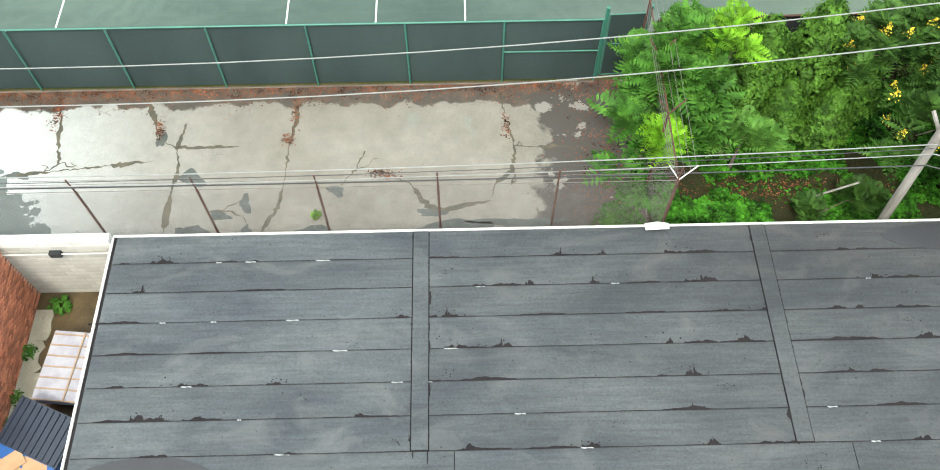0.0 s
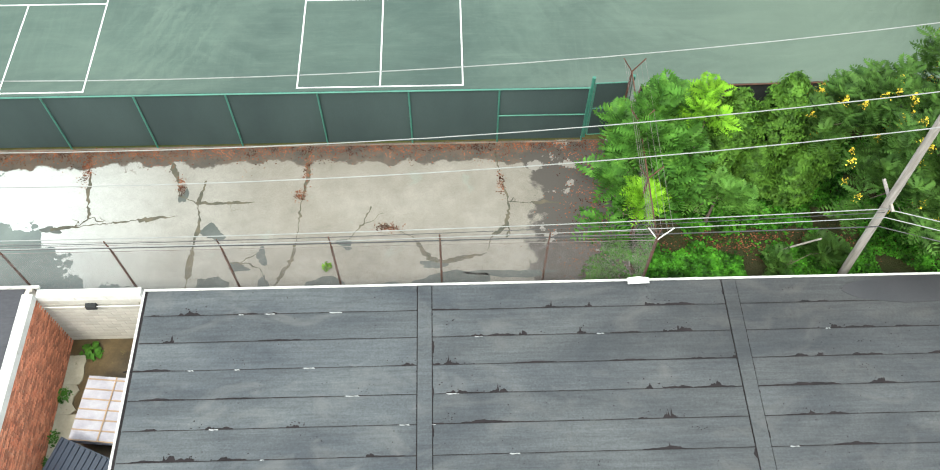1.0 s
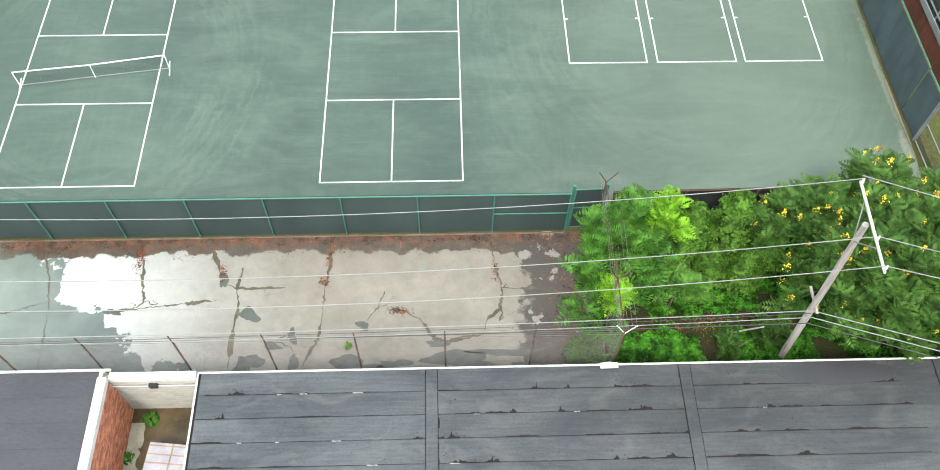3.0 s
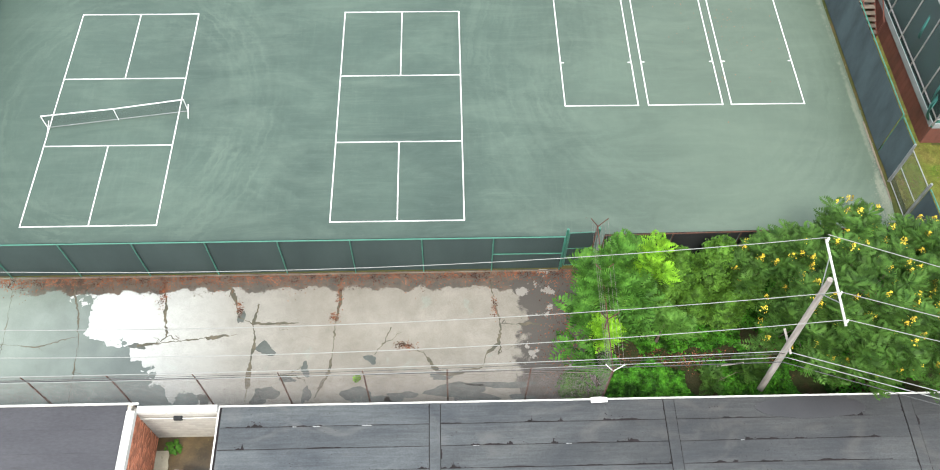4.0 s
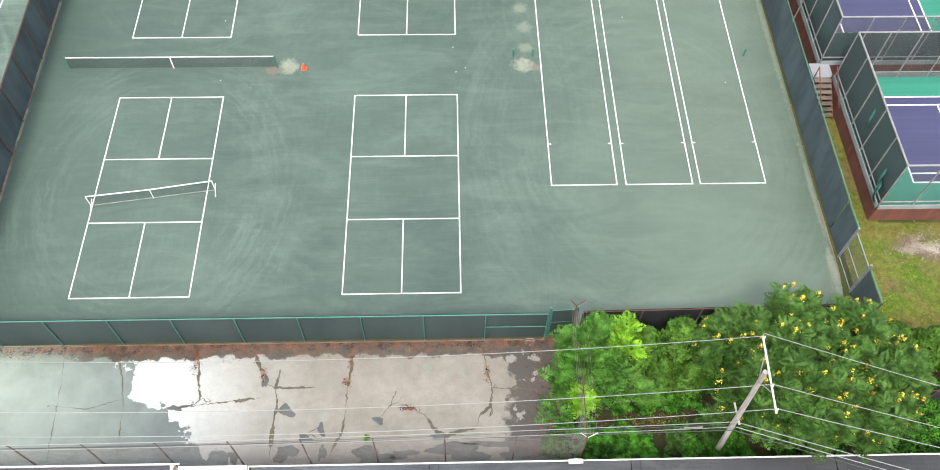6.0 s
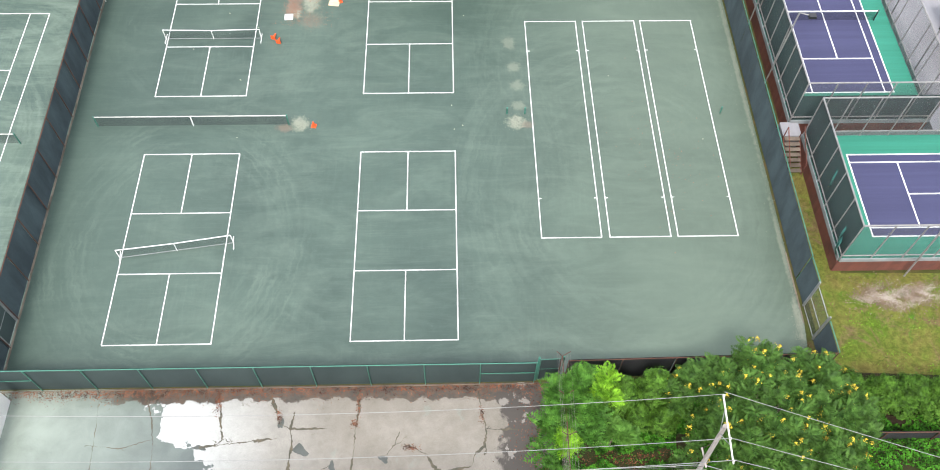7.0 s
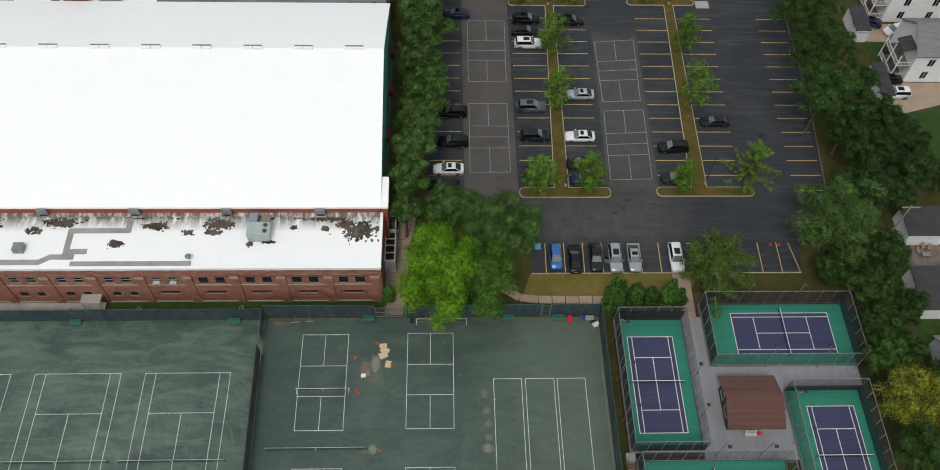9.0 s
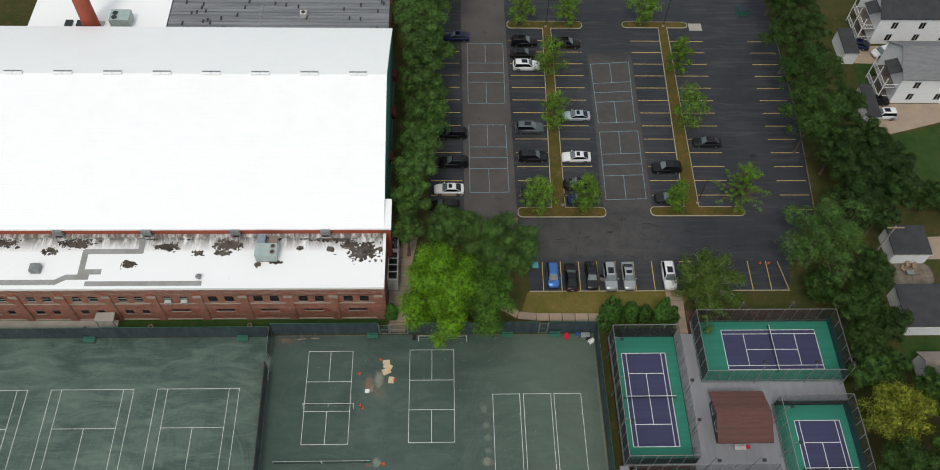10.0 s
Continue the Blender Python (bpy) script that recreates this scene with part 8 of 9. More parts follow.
quad_court((8.95, 59.25), (15.15, 59.3), (15.2, 73.35), (9.05, 73.35))
quad_court((9.05, 78.2), (15.35, 78.2), (15.6, 92.7), (9.15, 92.7))
quad_court((30.45, 57.8), (36.9, 58.0), (37.4, 72.1), (30.9, 71.8))
quad_court((30.95, 73.8), (37.2, 74.1), (37.85, 88.2), (31.0, 87.6))


def rounded(x0, x1, y0, y1, r=0.8, k=6):
    out = []
    for cx, cy, a0 in ((x1 - r, y1 - r, 0), (x0 + r, y1 - r, 90), (x0 + r, y0 + r, 180), (x1 - r, y0 + r, 270)):
        out += [(cx + r * math.cos(radians(a0 + 90 * i / k)), cy + r * math.sin(radians(a0 + 90 * i / k))) for i in range(k + 1)]
    return out


def island(bar_s, bar_n, s0, s1, label):
    root = thing("parking_island", label, "parking island", "parking islands", "structure")
    (ax0, ax1, ay0, ay1), (bx0, bx1, by0, by1) = bar_s, bar_n
    stem = [(s0[0], ay1 - .05), (s0[1], ay1 - .05), (s1[1], by0 + .05), (s1[0], by0 + .05)]
    for name, outline in (("kerb", rounded(*bar_s)), ("kerb", rounded(*bar_n)), ("kerb", stem)):
        part(name, Geo().prism(outline, -0.3, 0.10), M["kerb"], root)
    i = 0.12
    part("turf", Geo().prism(rounded(ax0 + i, ax1 - i, ay0 + i, ay1 - i, .66), -.2, .13), M["dry_turf"], root)
    part("turf", Geo().prism(rounded(bx0 + i, bx1 - i, by0 + i, by1 - i, .66), -.2, .13), M["dry_turf"], root)
    part("turf", Geo().prism([(s0[0] + i, ay1 - .3), (s0[1] - i, ay1 - .3), (s1[1] - i, by0 + .3), (s1[0] + i, by0 + .3)], -.2, .127), M["dry_turf"], root)


island((16.3, 30.2, 54.4, 56.3), (16.5, 30.4, 96.6, 98.5), (21.6, 23.9), (23.0, 24.6), "kerbed grass island with young trees")
island((37.2, 52.2, 54.6, 56.4), (37.8, 50.0, 96.9, 98.5), (42.6, 45.1), (44.4, 46.1), "kerbed grass island with young trees")
solid("kerb", Geo().box(17.3, 56.1, 41.09, 41.2, -.3, .08), M["kerb"], "concrete kerb along the grass bank", "kerb", kind="structure")
solid("kerb", Geo().slab((63.3, 54.5), (65.3, 74.6), .15, -.3, .08).slab((65.3, 74.6), (65.9, 96), .12, -.3, .06), M["edging"], "low timber kerb along the tree belt", "kerb", kind="structure")
tars = thing("asphalt_cracks", "black tar-sealed cracks in the worn asphalt", "cracks", kind="structure")
rt = random.Random(33)
for x, y, dx, dy, k in ((36.0, 52.4, .5, .35, 7), (35.6, 53.2, .6, -.1, 6), (33.2, 51.2, .5, -.25, 6), (20.5, 50.2, .9, .1, 8), (37.0, 49.8, .8, .05, 9), (24.5, 47.4, .2, .6, 6), (29.0, 48.2, 1.0, -.05, 7), (46.5, 47.6, 1.0, .1, 8), (52.5, 58.5, .3, .9, 9), (34.1, 90.2, .9, .2, 6)):
    pts = [(x, y)]
    for _ in range(k):
        pts.append((pts[-1][0] + dx + rt.gauss(0, .3), pts[-1][1] + dy + rt.gauss(0, .3)))
    part("crack", crack(pts, rt, .5), M["tar"], tars).location = (0, 0, -.012)
for x, y in ((23.4, 56.6), (23.6, 96.9), (44.9, 57.0), (45.4, 97.2)):
    lp = thing("street_lamp", "dark slim parking-lot lamp post", "street lamp", "lot lamps")
    part("pole", Geo().tube((x, y, .1), (x, y, 6.5), .07, 8, .05), M["frame_black"], lp)
    part("lamp_head", Geo().box(x - .2, x + .2, y - .35, y + .35, 6.5, 6.65), M["frame_black"], lp)
    part("base", Geo().tube((x, y, 0.08), (x, y, .45), .22, 10), M["concrete"], lp)

M["tyre"] = plain("black_rubber", (0.018, 0.018, 0.018), 0.9)
M["rim"] = plain("alloy_rim", (0.35, 0.36, 0.37), 0.35, 0.8)
M["car_glass"] = surface("tinted_car_glass", (0.006, 0.007, 0.009), (0.011, 0.012, 0.015), 1.0, 6, 0.04, bump=0.0, spec=0.35)
# pale base colour stands in for sky mirrored in the windscreen
M["windscreen_glass"] = surface("windscreen_painted_sky_reflection", (0.10, 0.13, 0.135), (0.17, 0.20, 0.205), 1.2, 6, 0.05, bump=0.0, spec=1.0)
M["lamp_red"] = plain("red_lamp_plastic", (0.30, 0.01, 0.01), 0.3)
M["lamp_clear"] = plain("clear_lamp", (0.6, 0.62, 0.64), 0.2)
KINDS = {  # length, width, height, shoulder, bonnet height, cabin base rear/front, roof rear/front
    "sedan": (4.7, 1.84, 1.45, 0.95, 0.80, -1.95, 1.05, -1.05, 0.25),
    "suv": (4.75, 1.92, 1.72, 1.08, 0.98, -2.2, 1.05, -1.95, 0.30),
    "hatch": (4.2, 1.78, 1.55, 0.98, 0.85, -1.95, 1.15, -1.65, 0.35),
}
car_cache = {}


def thin(a, b, c, d, off):
    """A thin plate on the quad a b c d, set proud by off."""
    a, b, c, d = (Vector(v) for v in (a, b, c, d))
    n_ = (b - a).cross(d - a).normalized()
    return Geo().add([a + n_ * off, b + n_ * off, c + n_ * off, d + n_ * off, a - n_ * .01, b - n_ * .01, c - n_ * .01, d - n_ * .01], [(0, 1, 2, 3), (7, 6, 5, 4), (0, 4, 5, 1), (1, 5, 6, 2), (2, 6, 7, 3), (3, 7, 4, 0)])


def inset(a, b, c, d, s, t):
    a, b, c, d = (Vector(v) for v in (a, b, c, d))
    at = lambda u, v: a.lerp(b, u).lerp(d.lerp(c, u), v)
    return at(s, t), at(1 - s, t), at(1 - s, 1 - t), at(s, 1 - t)


def car_meshes(kind):
    if kind in car_cache:
        return car_cache[kind]
    L, W, H, S, B, cr, cf, rr, rf = KINDS[kind]
    w = W / 2
    rings = []
    tail = S if kind != "sedan" else S - .02
    for x, k, z in ((-L / 2, .78, tail - .18), (-L / 2 + .08, .92, tail - .03), (-L / 2 + .45, .99, tail), (cr + .2, 1, S), (0, 1, S), (cf, .99, S - .03), (cf + .35, .985, B + .06), (L / 2 - .45, .96, B - .02), (L / 2 - .12, .86, B - .14), (L / 2, .70, B - .30)):
        q = w * k
        rings.append([(x, -q * .94, .22), (x, -q, .42), (x, -q, z - .22), (x, -q * .95, z - .05), (x, -q * .84, z), (x, q * .84, z), (x, q * .95, z - .05), (x, q, z - .22), (x, q, .42), (x, q * .94, .22)])
    out = {"body": Geo().loft(rings).mesh("body", True)}
    bw, tw = w * .88, w * .68
    base_ = [(cr, -bw, S - .02), (cf, -bw, S - .05), (cf, bw, S - .05), (cr, bw, S - .02)]
    top = [(rr, -tw, H - .09), (rf, -tw, H - .09), (rf, tw, H - .09), (rr, tw, H - .09)]
    mid = [tuple(Vector(a).lerp(Vector(b), .55)) for a, b in zip(base_, top)]
    plan = lambda e, x0, x1, q, z, r: [(x_, y_, z) for x_, y_ in rounded(x0, x1, -q, q, r, 3)]
    out["cabin"] = Geo().loft([plan(0, cr, cf, bw, S - .05, .10), plan(0, rr, rf, tw, H - .09, .12), plan(0, rr + .03, rf - .03, tw - .03, H - .04, .14), plan(0, rr + .14, rf - .14, tw - .16, H, .18)]).mesh("cabin", True)
    out["windscreen"] = thin(*inset(base_[1], base_[2], top[2], top[1], .06, .05), .012).mesh("windscreen")
    out["rear_window"] = thin(*inset(base_[3], base_[0], top[0], top[3], .08, .07), .012).mesh("rear_window")
    for s, nm in ((0, "side_window"), (1, "side_window_b")):
        q = (base_[0], base_[1], top[1], top[0]) if not s else (base_[2], base_[3], top[3], top[2])
        out[nm] = thin(*inset(*q, .03, .06), .014).mesh("side_window")
    out["sunroof"] = Geo().box((rr + rf) / 2 - .1, rf - .2, -.42, .42, H - .02, H + .006).mesh("sunroof")
    wr = .34 if kind == "suv" else .31
    out["tyre"] = Geo().tube((0, -.11, 0), (0, .11, 0), wr, 18).mesh("tyre")
    out["rim"] = Geo().tube((0, -.118, 0), (0, .118, 0), wr * .62, 14).mesh("rim")
    out["headlight"] = Geo().loft([[(-.18, -.18, -.06), (.1, -.14, -.06), (.1, .14, -.06), (-.18, .18, -.06)], [(-.22, -.18, .07), (.02, -.14, .05), (.02, .14, .05), (-.22, .18, .07)]]).mesh("headlight")
    out["taillight"] = Geo().box(-.05, .05, -.16, .16, -.09, .09).mesh("taillight")
    out["mirror"] = Geo().box(-.08, .08, -.1, .1, -.06, .07).mesh("mirror")
    out["plate"] = Geo().box(-.01, .01, -.26, .26, -.06, .06).mesh("number_plate")
    car_cache[kind] = out
    return out


def car(x, y, turn, kind, paint, label, sunroof=True, group="parked cars"):
    me = car_meshes(kind)
    L, W, H, S, B, cr, cf, rr, rf = KINDS[kind]
    root = thing("car", label, "car", group, at=(x, y, -0.03), turn=turn)
    body = part("body", me["body"], paint, root)
    part("cabin", me["cabin"], paint, root)
    for nm in ("windscreen", "rear_window", "side_window", "side_window_b"):
        part(nm.replace("_b", "") if nm.endswith("_b") else nm, me[nm], M["windscreen_glass"] if nm == "windscreen" else M["car_glass"], root)
    if sunroof:
        part("sunroof", me["sunroof"], M["car_glass"], root)
    wr = .34 if kind == "suv" else .31
    for sx in (-L * .30, L * .305):
        for sy in (-1, 1):
            wh = part("wheel", me["tyre"], M["tyre"], root)
            wh.location = (sx, sy * (W / 2 - .10), wr)
            part("rim", me["rim"], M["rim"], wh)
    for sy in (-1, 1):
        h = part("headlight", me["headlight"], M["lamp_clear"], root)
        h.location = (L / 2 - .2, sy * W * .33, B - .2)
        t = part("taillight", me["taillight"], M["lamp_red"], root)
        t.location = (-L / 2 + .05, sy * W * .36, S - .22)
        m_ = part("mirror", me["mirror"], paint, root)
        m_.location = (cf - .35, sy * (W / 2 + .08), S + .02)
    pl = part("number_plate", me["plate"], M["weathered_white"], root, "blank pale number plate")
    pl.location = (-L / 2 - .005, 0, .62)
    return root


C = {k: car_paint("car_paint_" + k, c, m_) for k, c, m_ in (("black", (0.012, 0.012, 0.013), .2), ("graphite", (0.022, 0.024, 0.026), .3), ("silver", (0.36, 0.375, 0.385), .35), ("white", (0.78, 0.78, 0.78), 0), ("blue", (0.06, 0.16, 0.42), .4),
                                                     ("navy", (0.015, 0.025, 0.07), .4), ("slate", (0.13, 0.155, 0.165), .4), ("pale_blue", (0.44, 0.50, 0.54), .3))}
CARS = ((20.85, 43.6, 270, "hatch", "blue", "bright blue hatchback parked nose to the kerb"), (23.55, 43.3, 90, "sedan", "black", "black sedan parked tail to the kerb"), (26.6, 43.5, 270, "sedan", "graphite", "dark grey sedan with a glass roof"),
        (29.35, 43.3, 270, "suv", "silver", "silver estate car with its driver's door open"), (32.1, 43.4, 270, "sedan", "silver", "silver sedan parked nose to the kerb"), (38.15, 43.4, 270, "suv", "white", "white estate car at the end of the row"),
        (19.35, 92.6, 0, "suv", "black", "black off-roader beside the island"), (19.0, 89.7, 0, "sedan", "black", "black sedan beside the island"), (19.45, 86.6, 0, "suv", "white", "white off-roader with dark roof panels"),
        (19.15, 72.2, 0, "suv", "slate", "slate grey crossover beside the island"), (19.35, 66.1, 0, "suv", "graphite", "dark grey crossover beside the island"), (19.3, 58.9, 0, "sedan", "black", "black sedan half under a young tree"),
        (27.1, 92.2, 0, "suv", "black", "black car facing away from the island"), (27.2, 74.9, 180, "sedan", "pale_blue", "pale silver-blue sedan by the island"), (26.4, 66.0, 180, "sedan", "white", "white sedan with a dark sunroof"),
        (26.2, 60.5, 180, "suv", "black", "black crossover by a young tree"), (26.5, 57.5, 180, "sedan", "navy", "dark blue sedan by a young tree"), (48.5, 69.2, 180, "sedan", "graphite", "dark grey sedan alone by the island"),
        (40.9, 63.8, 180, "suv", "black", "black estate car beside the island"), (40.5, 57.8, 180, "sedan", "graphite", "dark grey sedan by the island's end"), (6.3, 71.0, 180, "suv", "black", "black off-roader under the trees"),
        (6.4, 64.9, 180, "suv", "black", "black car half under the trees"), (5.6, 59.5, 180, "sedan", "white", "white car half under the trees"), (4.9, 56.2, 180, "suv", "black", "black boxy off-roader under the trees"), (7.2, 93.8, 180, "sedan", "navy", "dark blue car beneath the trees"),
        (80.0, 75.4, 180, "suv", "white", "white off-roader on the driveway"), (79.6, 78.6, 180, "sedan", "black", "black sedan beside the garage"), (80.2, 92.6, 160, "sedan", "navy", "dark blue car by the house"), (84.5, 90.6, 200, "hatch", "white", "white hatchback by the house"))
for x, y, a, k, c, lab in CARS:
    r_ = car(x, y, a, k, C[c], lab, k != "hatch")
    if "door open" in lab:
        dr_ = part("open_door", Geo().box(-.95, 0, -.04, .04, .35, 1.08), C["silver"], r_, "driver's door standing open")
        dr_.location, dr_.rotation_euler = (.75, -.93, 0), (0, 0, radians(58))
        part("door_glass", Geo().add([(-.9, -.02, 1.08), (-.1, -.02, 1.08), (-.3, .12, 1.6), (-.8, .12, 1.6), (-.9, 0, 1.08), (-.1, 0, 1.08), (-.3, .14, 1.6), (-.8, .14, 1.6)], [(0, 1, 2, 3), (7, 6, 5, 4), (0, 4, 5, 1), (1, 5, 6, 2), (2, 6, 7, 3), (3, 7, 4, 0)]), M["car_glass"], dr_)

# ---- court clutter ----
M["orange"] = plain("orange_plastic", (0.75, 0.10, 0.02), 0.5)
M["red_plastic"] = plain("red_plastic", (0.70, 0.02, 0.05), 0.4)
M["white_plastic"] = plain("white_plastic", (0.82, 0.82, 0.82), 0.4)
M["ply"] = surface("pale_plywood", (0.68, 0.54, 0.36), (0.60, 0.46, 0.30), 2.0, 16, 0.8, bump=0.1)
M["ball"] = plain("pale_yellow_ball", (0.50, 0.52, 0.38), 0.8)


def cone(x, y, fallen=False, turn=0.0):
    root = thing("traffic_cone", "orange plastic cone lying on its side" if fallen else "orange plastic cone standing on the court", "cone", "orange cones", at=(x, y, 0.0 if not fallen else .16), turn=turn)
    if fallen:
        root.rotation_euler = (radians(90), 0, radians(turn))
    part("base", Geo().box(-.17, .17, -.17, .17, 0, .03), M["orange"], root)
    part("body", Geo().tube((0, 0, .03), (0, 0, .46), .13, 14, .03), M["orange"], root)


for x, y, f in ((-4.1, 30.4, 0), (-6.95, 28.3, 0), (-2.15, 27.3, 0), (-6.65, 23.5, 1), (-6.25, 23.1, 1), (-3.2, 15.6, 0), (16.1, 54.1, 0), (52.6, 45.9, 0), (53.9, 45.9, 0)):
    cone(x, y, f, 30 * x)
solid("plywood_sheet", Geo().box(-.55, .55, -.45, .45, 0, .03), M["ply"], "pale plywood sheet lying on the court", "board", "plywood sheets").matrix_basis = pose(-3.25, 28.6, .01, 0, 0, 25)
solid("plywood_sheet", Geo().box(-.6, .6, -.42, .42, 0, .03), M["ply"], "pale plywood sheet lying across another", "board", "plywood sheets").matrix_basis = pose(-3.05, 29.3, .045, 1.5, 0, -30)
solid("plywood_sheet", Geo().box(-.5, .5, -.3, .3, 0, .03), M["ply"], "pale plywood sheet under two others", "board", "plywood sheets").matrix_basis = pose(-3.3, 30.0, .01, 0, 0, 5)
solid("plywood_sheet", Geo().box(-.38, .38, -.48, .48, 0, .03), M["ply"], "pale plywood sheet beside a cone", "board", "plywood sheets").matrix_basis = pose(-2.55, 27.3, .015, 0, 0, -8)
solid("paving_slab", Geo().box(-.3, .3, -.27, .27, 0, .05), M["line"], "small white board on the dug patch", "board").matrix_basis = pose(-5.75, 25.7, .02, 0, 0, 4)
rng = np.random.default_rng(78)


def crumbs(name, mat_, label, spots, size, z=.014):
    """Loose crumbs strewn over the court, thinning outwards."""
    q = np.concatenate([np.stack([rng.normal(x, rx, k), rng.normal(y, ry, k), np.full(k, z)], 1) for x, y, rx, ry, k in spots])
    solid(name, leaf_mesh(name, q, np.array([0, 0, 1.0]) + rng.normal(size=q.shape) * 0.18, rng.uniform(.4, 1.3, len(q)) * size, rng, slim=0.9), mat_, label, "soil", kind="stuff")


M["soil_red"] = surface("loose_red_brown_soil", (0.26, 0.145, 0.095), (0.17, 0.105, 0.075), 1.5, 16, 0.95, bump=0.3)
M["soil_pale"] = surface("loose_pale_grit", (0.20, 0.215, 0.17), (0.125, 0.15, 0.12), 1.5, 16, 0.95, bump=0.3)
crumbs("loose_soil", M["soil_red"], "loose red-brown soil round the dug patch", ((-5.5, 26.5, .35, .6, 420), (-4.4, 25.5, 1.0, .5, 160), (-3.9, 28.0, .5, .9, 120), (-17.6, 33.4, .8, .22, 500), (-16.6, 33.0, .9, .3, 160), (19.5, 13.0, 1.6, 3.0, 120)), .07)
crumbs("loose_grit", M["soil_pale"], "pale grit strewn on the court", ((-4.25, 27.1, .45, .8, 300), (-3.6, 25.6, .5, .4, 120), (-4.1, 15.7, .5, .28, 160), (10.2, 15.8, .4, .34, 200), (25.6, .3, .14, .8, 500), (25.85, 5.0, .06, 3.0, 420), (25.86, 17.0, .07, 6.0, 700), (25.86, 27.0, .07, 4.0, 420), (25.5, 20.0, .25, 8.0, 160)), .06)
crumbs("tar_crumbs", M["tar"], "black tar crumbs and oil drips on the lot", ((31.4, 52.9, .8, .5, 420), (30.4, 51.6, .25, .12, 120), (32.6, 54.0, .5, .2, 160), (17.2, 64.0, .12, .12, 30), (17.0, 70.4, .1, .1, 25), (12.4, 95.5, .25, .2, 60), (13.4, 56.2, .2, .3, 50), (28.6, 69.5, .1, .15, 25), (39.2, 90.6, .3, .3, 60)), .07, -.016)
rnd = random.Random(77)
ball_me = bpy.data.meshes.new("ball")
bm = bmesh.new()
bmesh.ops.create_icosphere(bm, subdivisions=2, radius=0.033)
bm.to_mesh(ball_me)
bm.free()
ball_me.materials.append(M["ball"])
for k in range(46):
    x, y = (rnd.uniform(-16, 25), rnd.uniform(13, 33.8)) if k < 24 else (rnd.uniform(1, 14), rnd.uniform(30, 33.8))
    b_ = tagged(new("ball", ball_me), "small stray yellow ball on the court", "ball", "scattered balls")
    b_.location = (x, y, .033)
for x, y in ((9.6, 16.5), (10.8, 16.5), (23.95, 16.4)):
    pg = thing("net_post", "short green net post standing in the clay", "post", "net posts", at=(x, y, 0))
    part("post", Geo().tube((0, 0, 0), (0, 0, .55), .05, 8), M["green_paint"], pg)
    part("cap", Geo().tube((0, 0, .55), (0, 0, .6), .065, 8), M["green_paint"], pg)


def lawn_chair(x, y, turn, mat_, label):
    root = thing("plastic_chair", label, "chair", "plastic chairs", at=(x, y, 0), turn=turn)
    part("seat", Geo().loft([[(-.26, -.26, .36), (.26, -.26, .36), (.22, .22, .33), (-.22, .22, .33)], [(-.26, -.26, .39), (.26, -.26, .39), (.22, .22, .36), (-.22, .22, .36)]]), mat_, root)
    part("backrest", Geo().loft([[(-.23, .2, .35), (.23, .2, .35), (.23, .24, .35), (-.23, .24, .35)], [(-.27, .36, .75), (.27, .36, .75), (.27, .40, .75), (-.27, .40, .75)], [(-.18, .42, .92), (.18, .42, .92), (.18, .45, .92), (-.18, .45, .92)]]), mat_, root)
    for s in (-1, 1):
        part("armrest", Geo().box(s * .3 - .04, s * .3 + .04, -.28, .28, .56, .60), mat_, root)
        for yy in (-.25, .25):
            part("leg", Geo().tube((s * .3, yy, 0), (s * .27, yy * .9, .58), .03, 6), mat_, root)


lawn_chair(22.05, 33.45, 5, M["red_plastic"], "bright red plastic chair by the fence")
lawn_chair(25.4, 32.7, -60, M["white_plastic"], "white plastic chair in the court corner")
bag = thing("equipment_bag", "black equipment bag beside the grey chest", "bag", at=(25.2, 33.4, 0))
part("body", Geo().loft([[(-.35, -.22, 0), (.35, -.22, 0), (.35, .22, 0), (-.35, .22, 0)], [(-.4, -.26, .25), (.4, -.26, .25), (.4, .26, .25), (-.4, .26, .25)], [(-.3, -.12, .45), (.3, -.12, .45), (.3, .12, .45), (-.3, .12, .45)]]), M["screen_black"], bag)
part("strap", Geo().path([(-.25, 0, .44), (-.1, 0, .56), (.1, 0, .56), (.25, 0, .44)], .015, 5), M["screen_black"], bag)
chest = thing("storage_chest", "light grey plastic storage chest", "storage chest", at=(24.75, 33.75, 0))
part("body", Geo().box(-.6, .6, -.32, .32, 0, .5), M["pole_grey"], chest)
part("lid", Geo().loft([[(-.63, -.35, .5), (.63, -.35, .5), (.63, .35, .5), (-.63, .35, .5)], [(-.6, -.3, .58), (.6, -.3, .58), (.6, .32, .62), (-.6, .32, .62)]]), M["kick"], chest)
can = thing("rubbish_bin", "grey bin with a blue liner rim", "bin", at=(23.6, 33.75, 0))
part("body", Geo().tube((0, 0, 0), (0, 0, .75), .24, 14, .29), M["galv"], can)
part("rim", Geo().tube((0, 0, .75), (0, 0, .82), .32, 14, .3), M["blue_plastic"], can)
for x, y, a, ln in ((-15.3, 33.6, 8, 1.3), (-13.4, 33.7, 0, 1.1)):
    dm = thing("drag_broom", "long-handled court drag brush", "court broom", "court brooms", at=(x, y, 0), turn=a)
    part("head", Geo().box(-ln / 2, ln / 2, -.05, .05, 0, .08), M["pine"], dm)
    part("handle", Geo().path([(-.2, 0, .08), (0, .5, .9), (.2, 0, .08)], .02, 5), M["galv"], dm)
bs = thing("ball_cart", "small black ball cart by the fence", "cart", at=(0.5, 33.5, 0))
part("basket", Geo().box(-.25, .25, -.3, .3, .35, .7), M["screen_black"], bs)
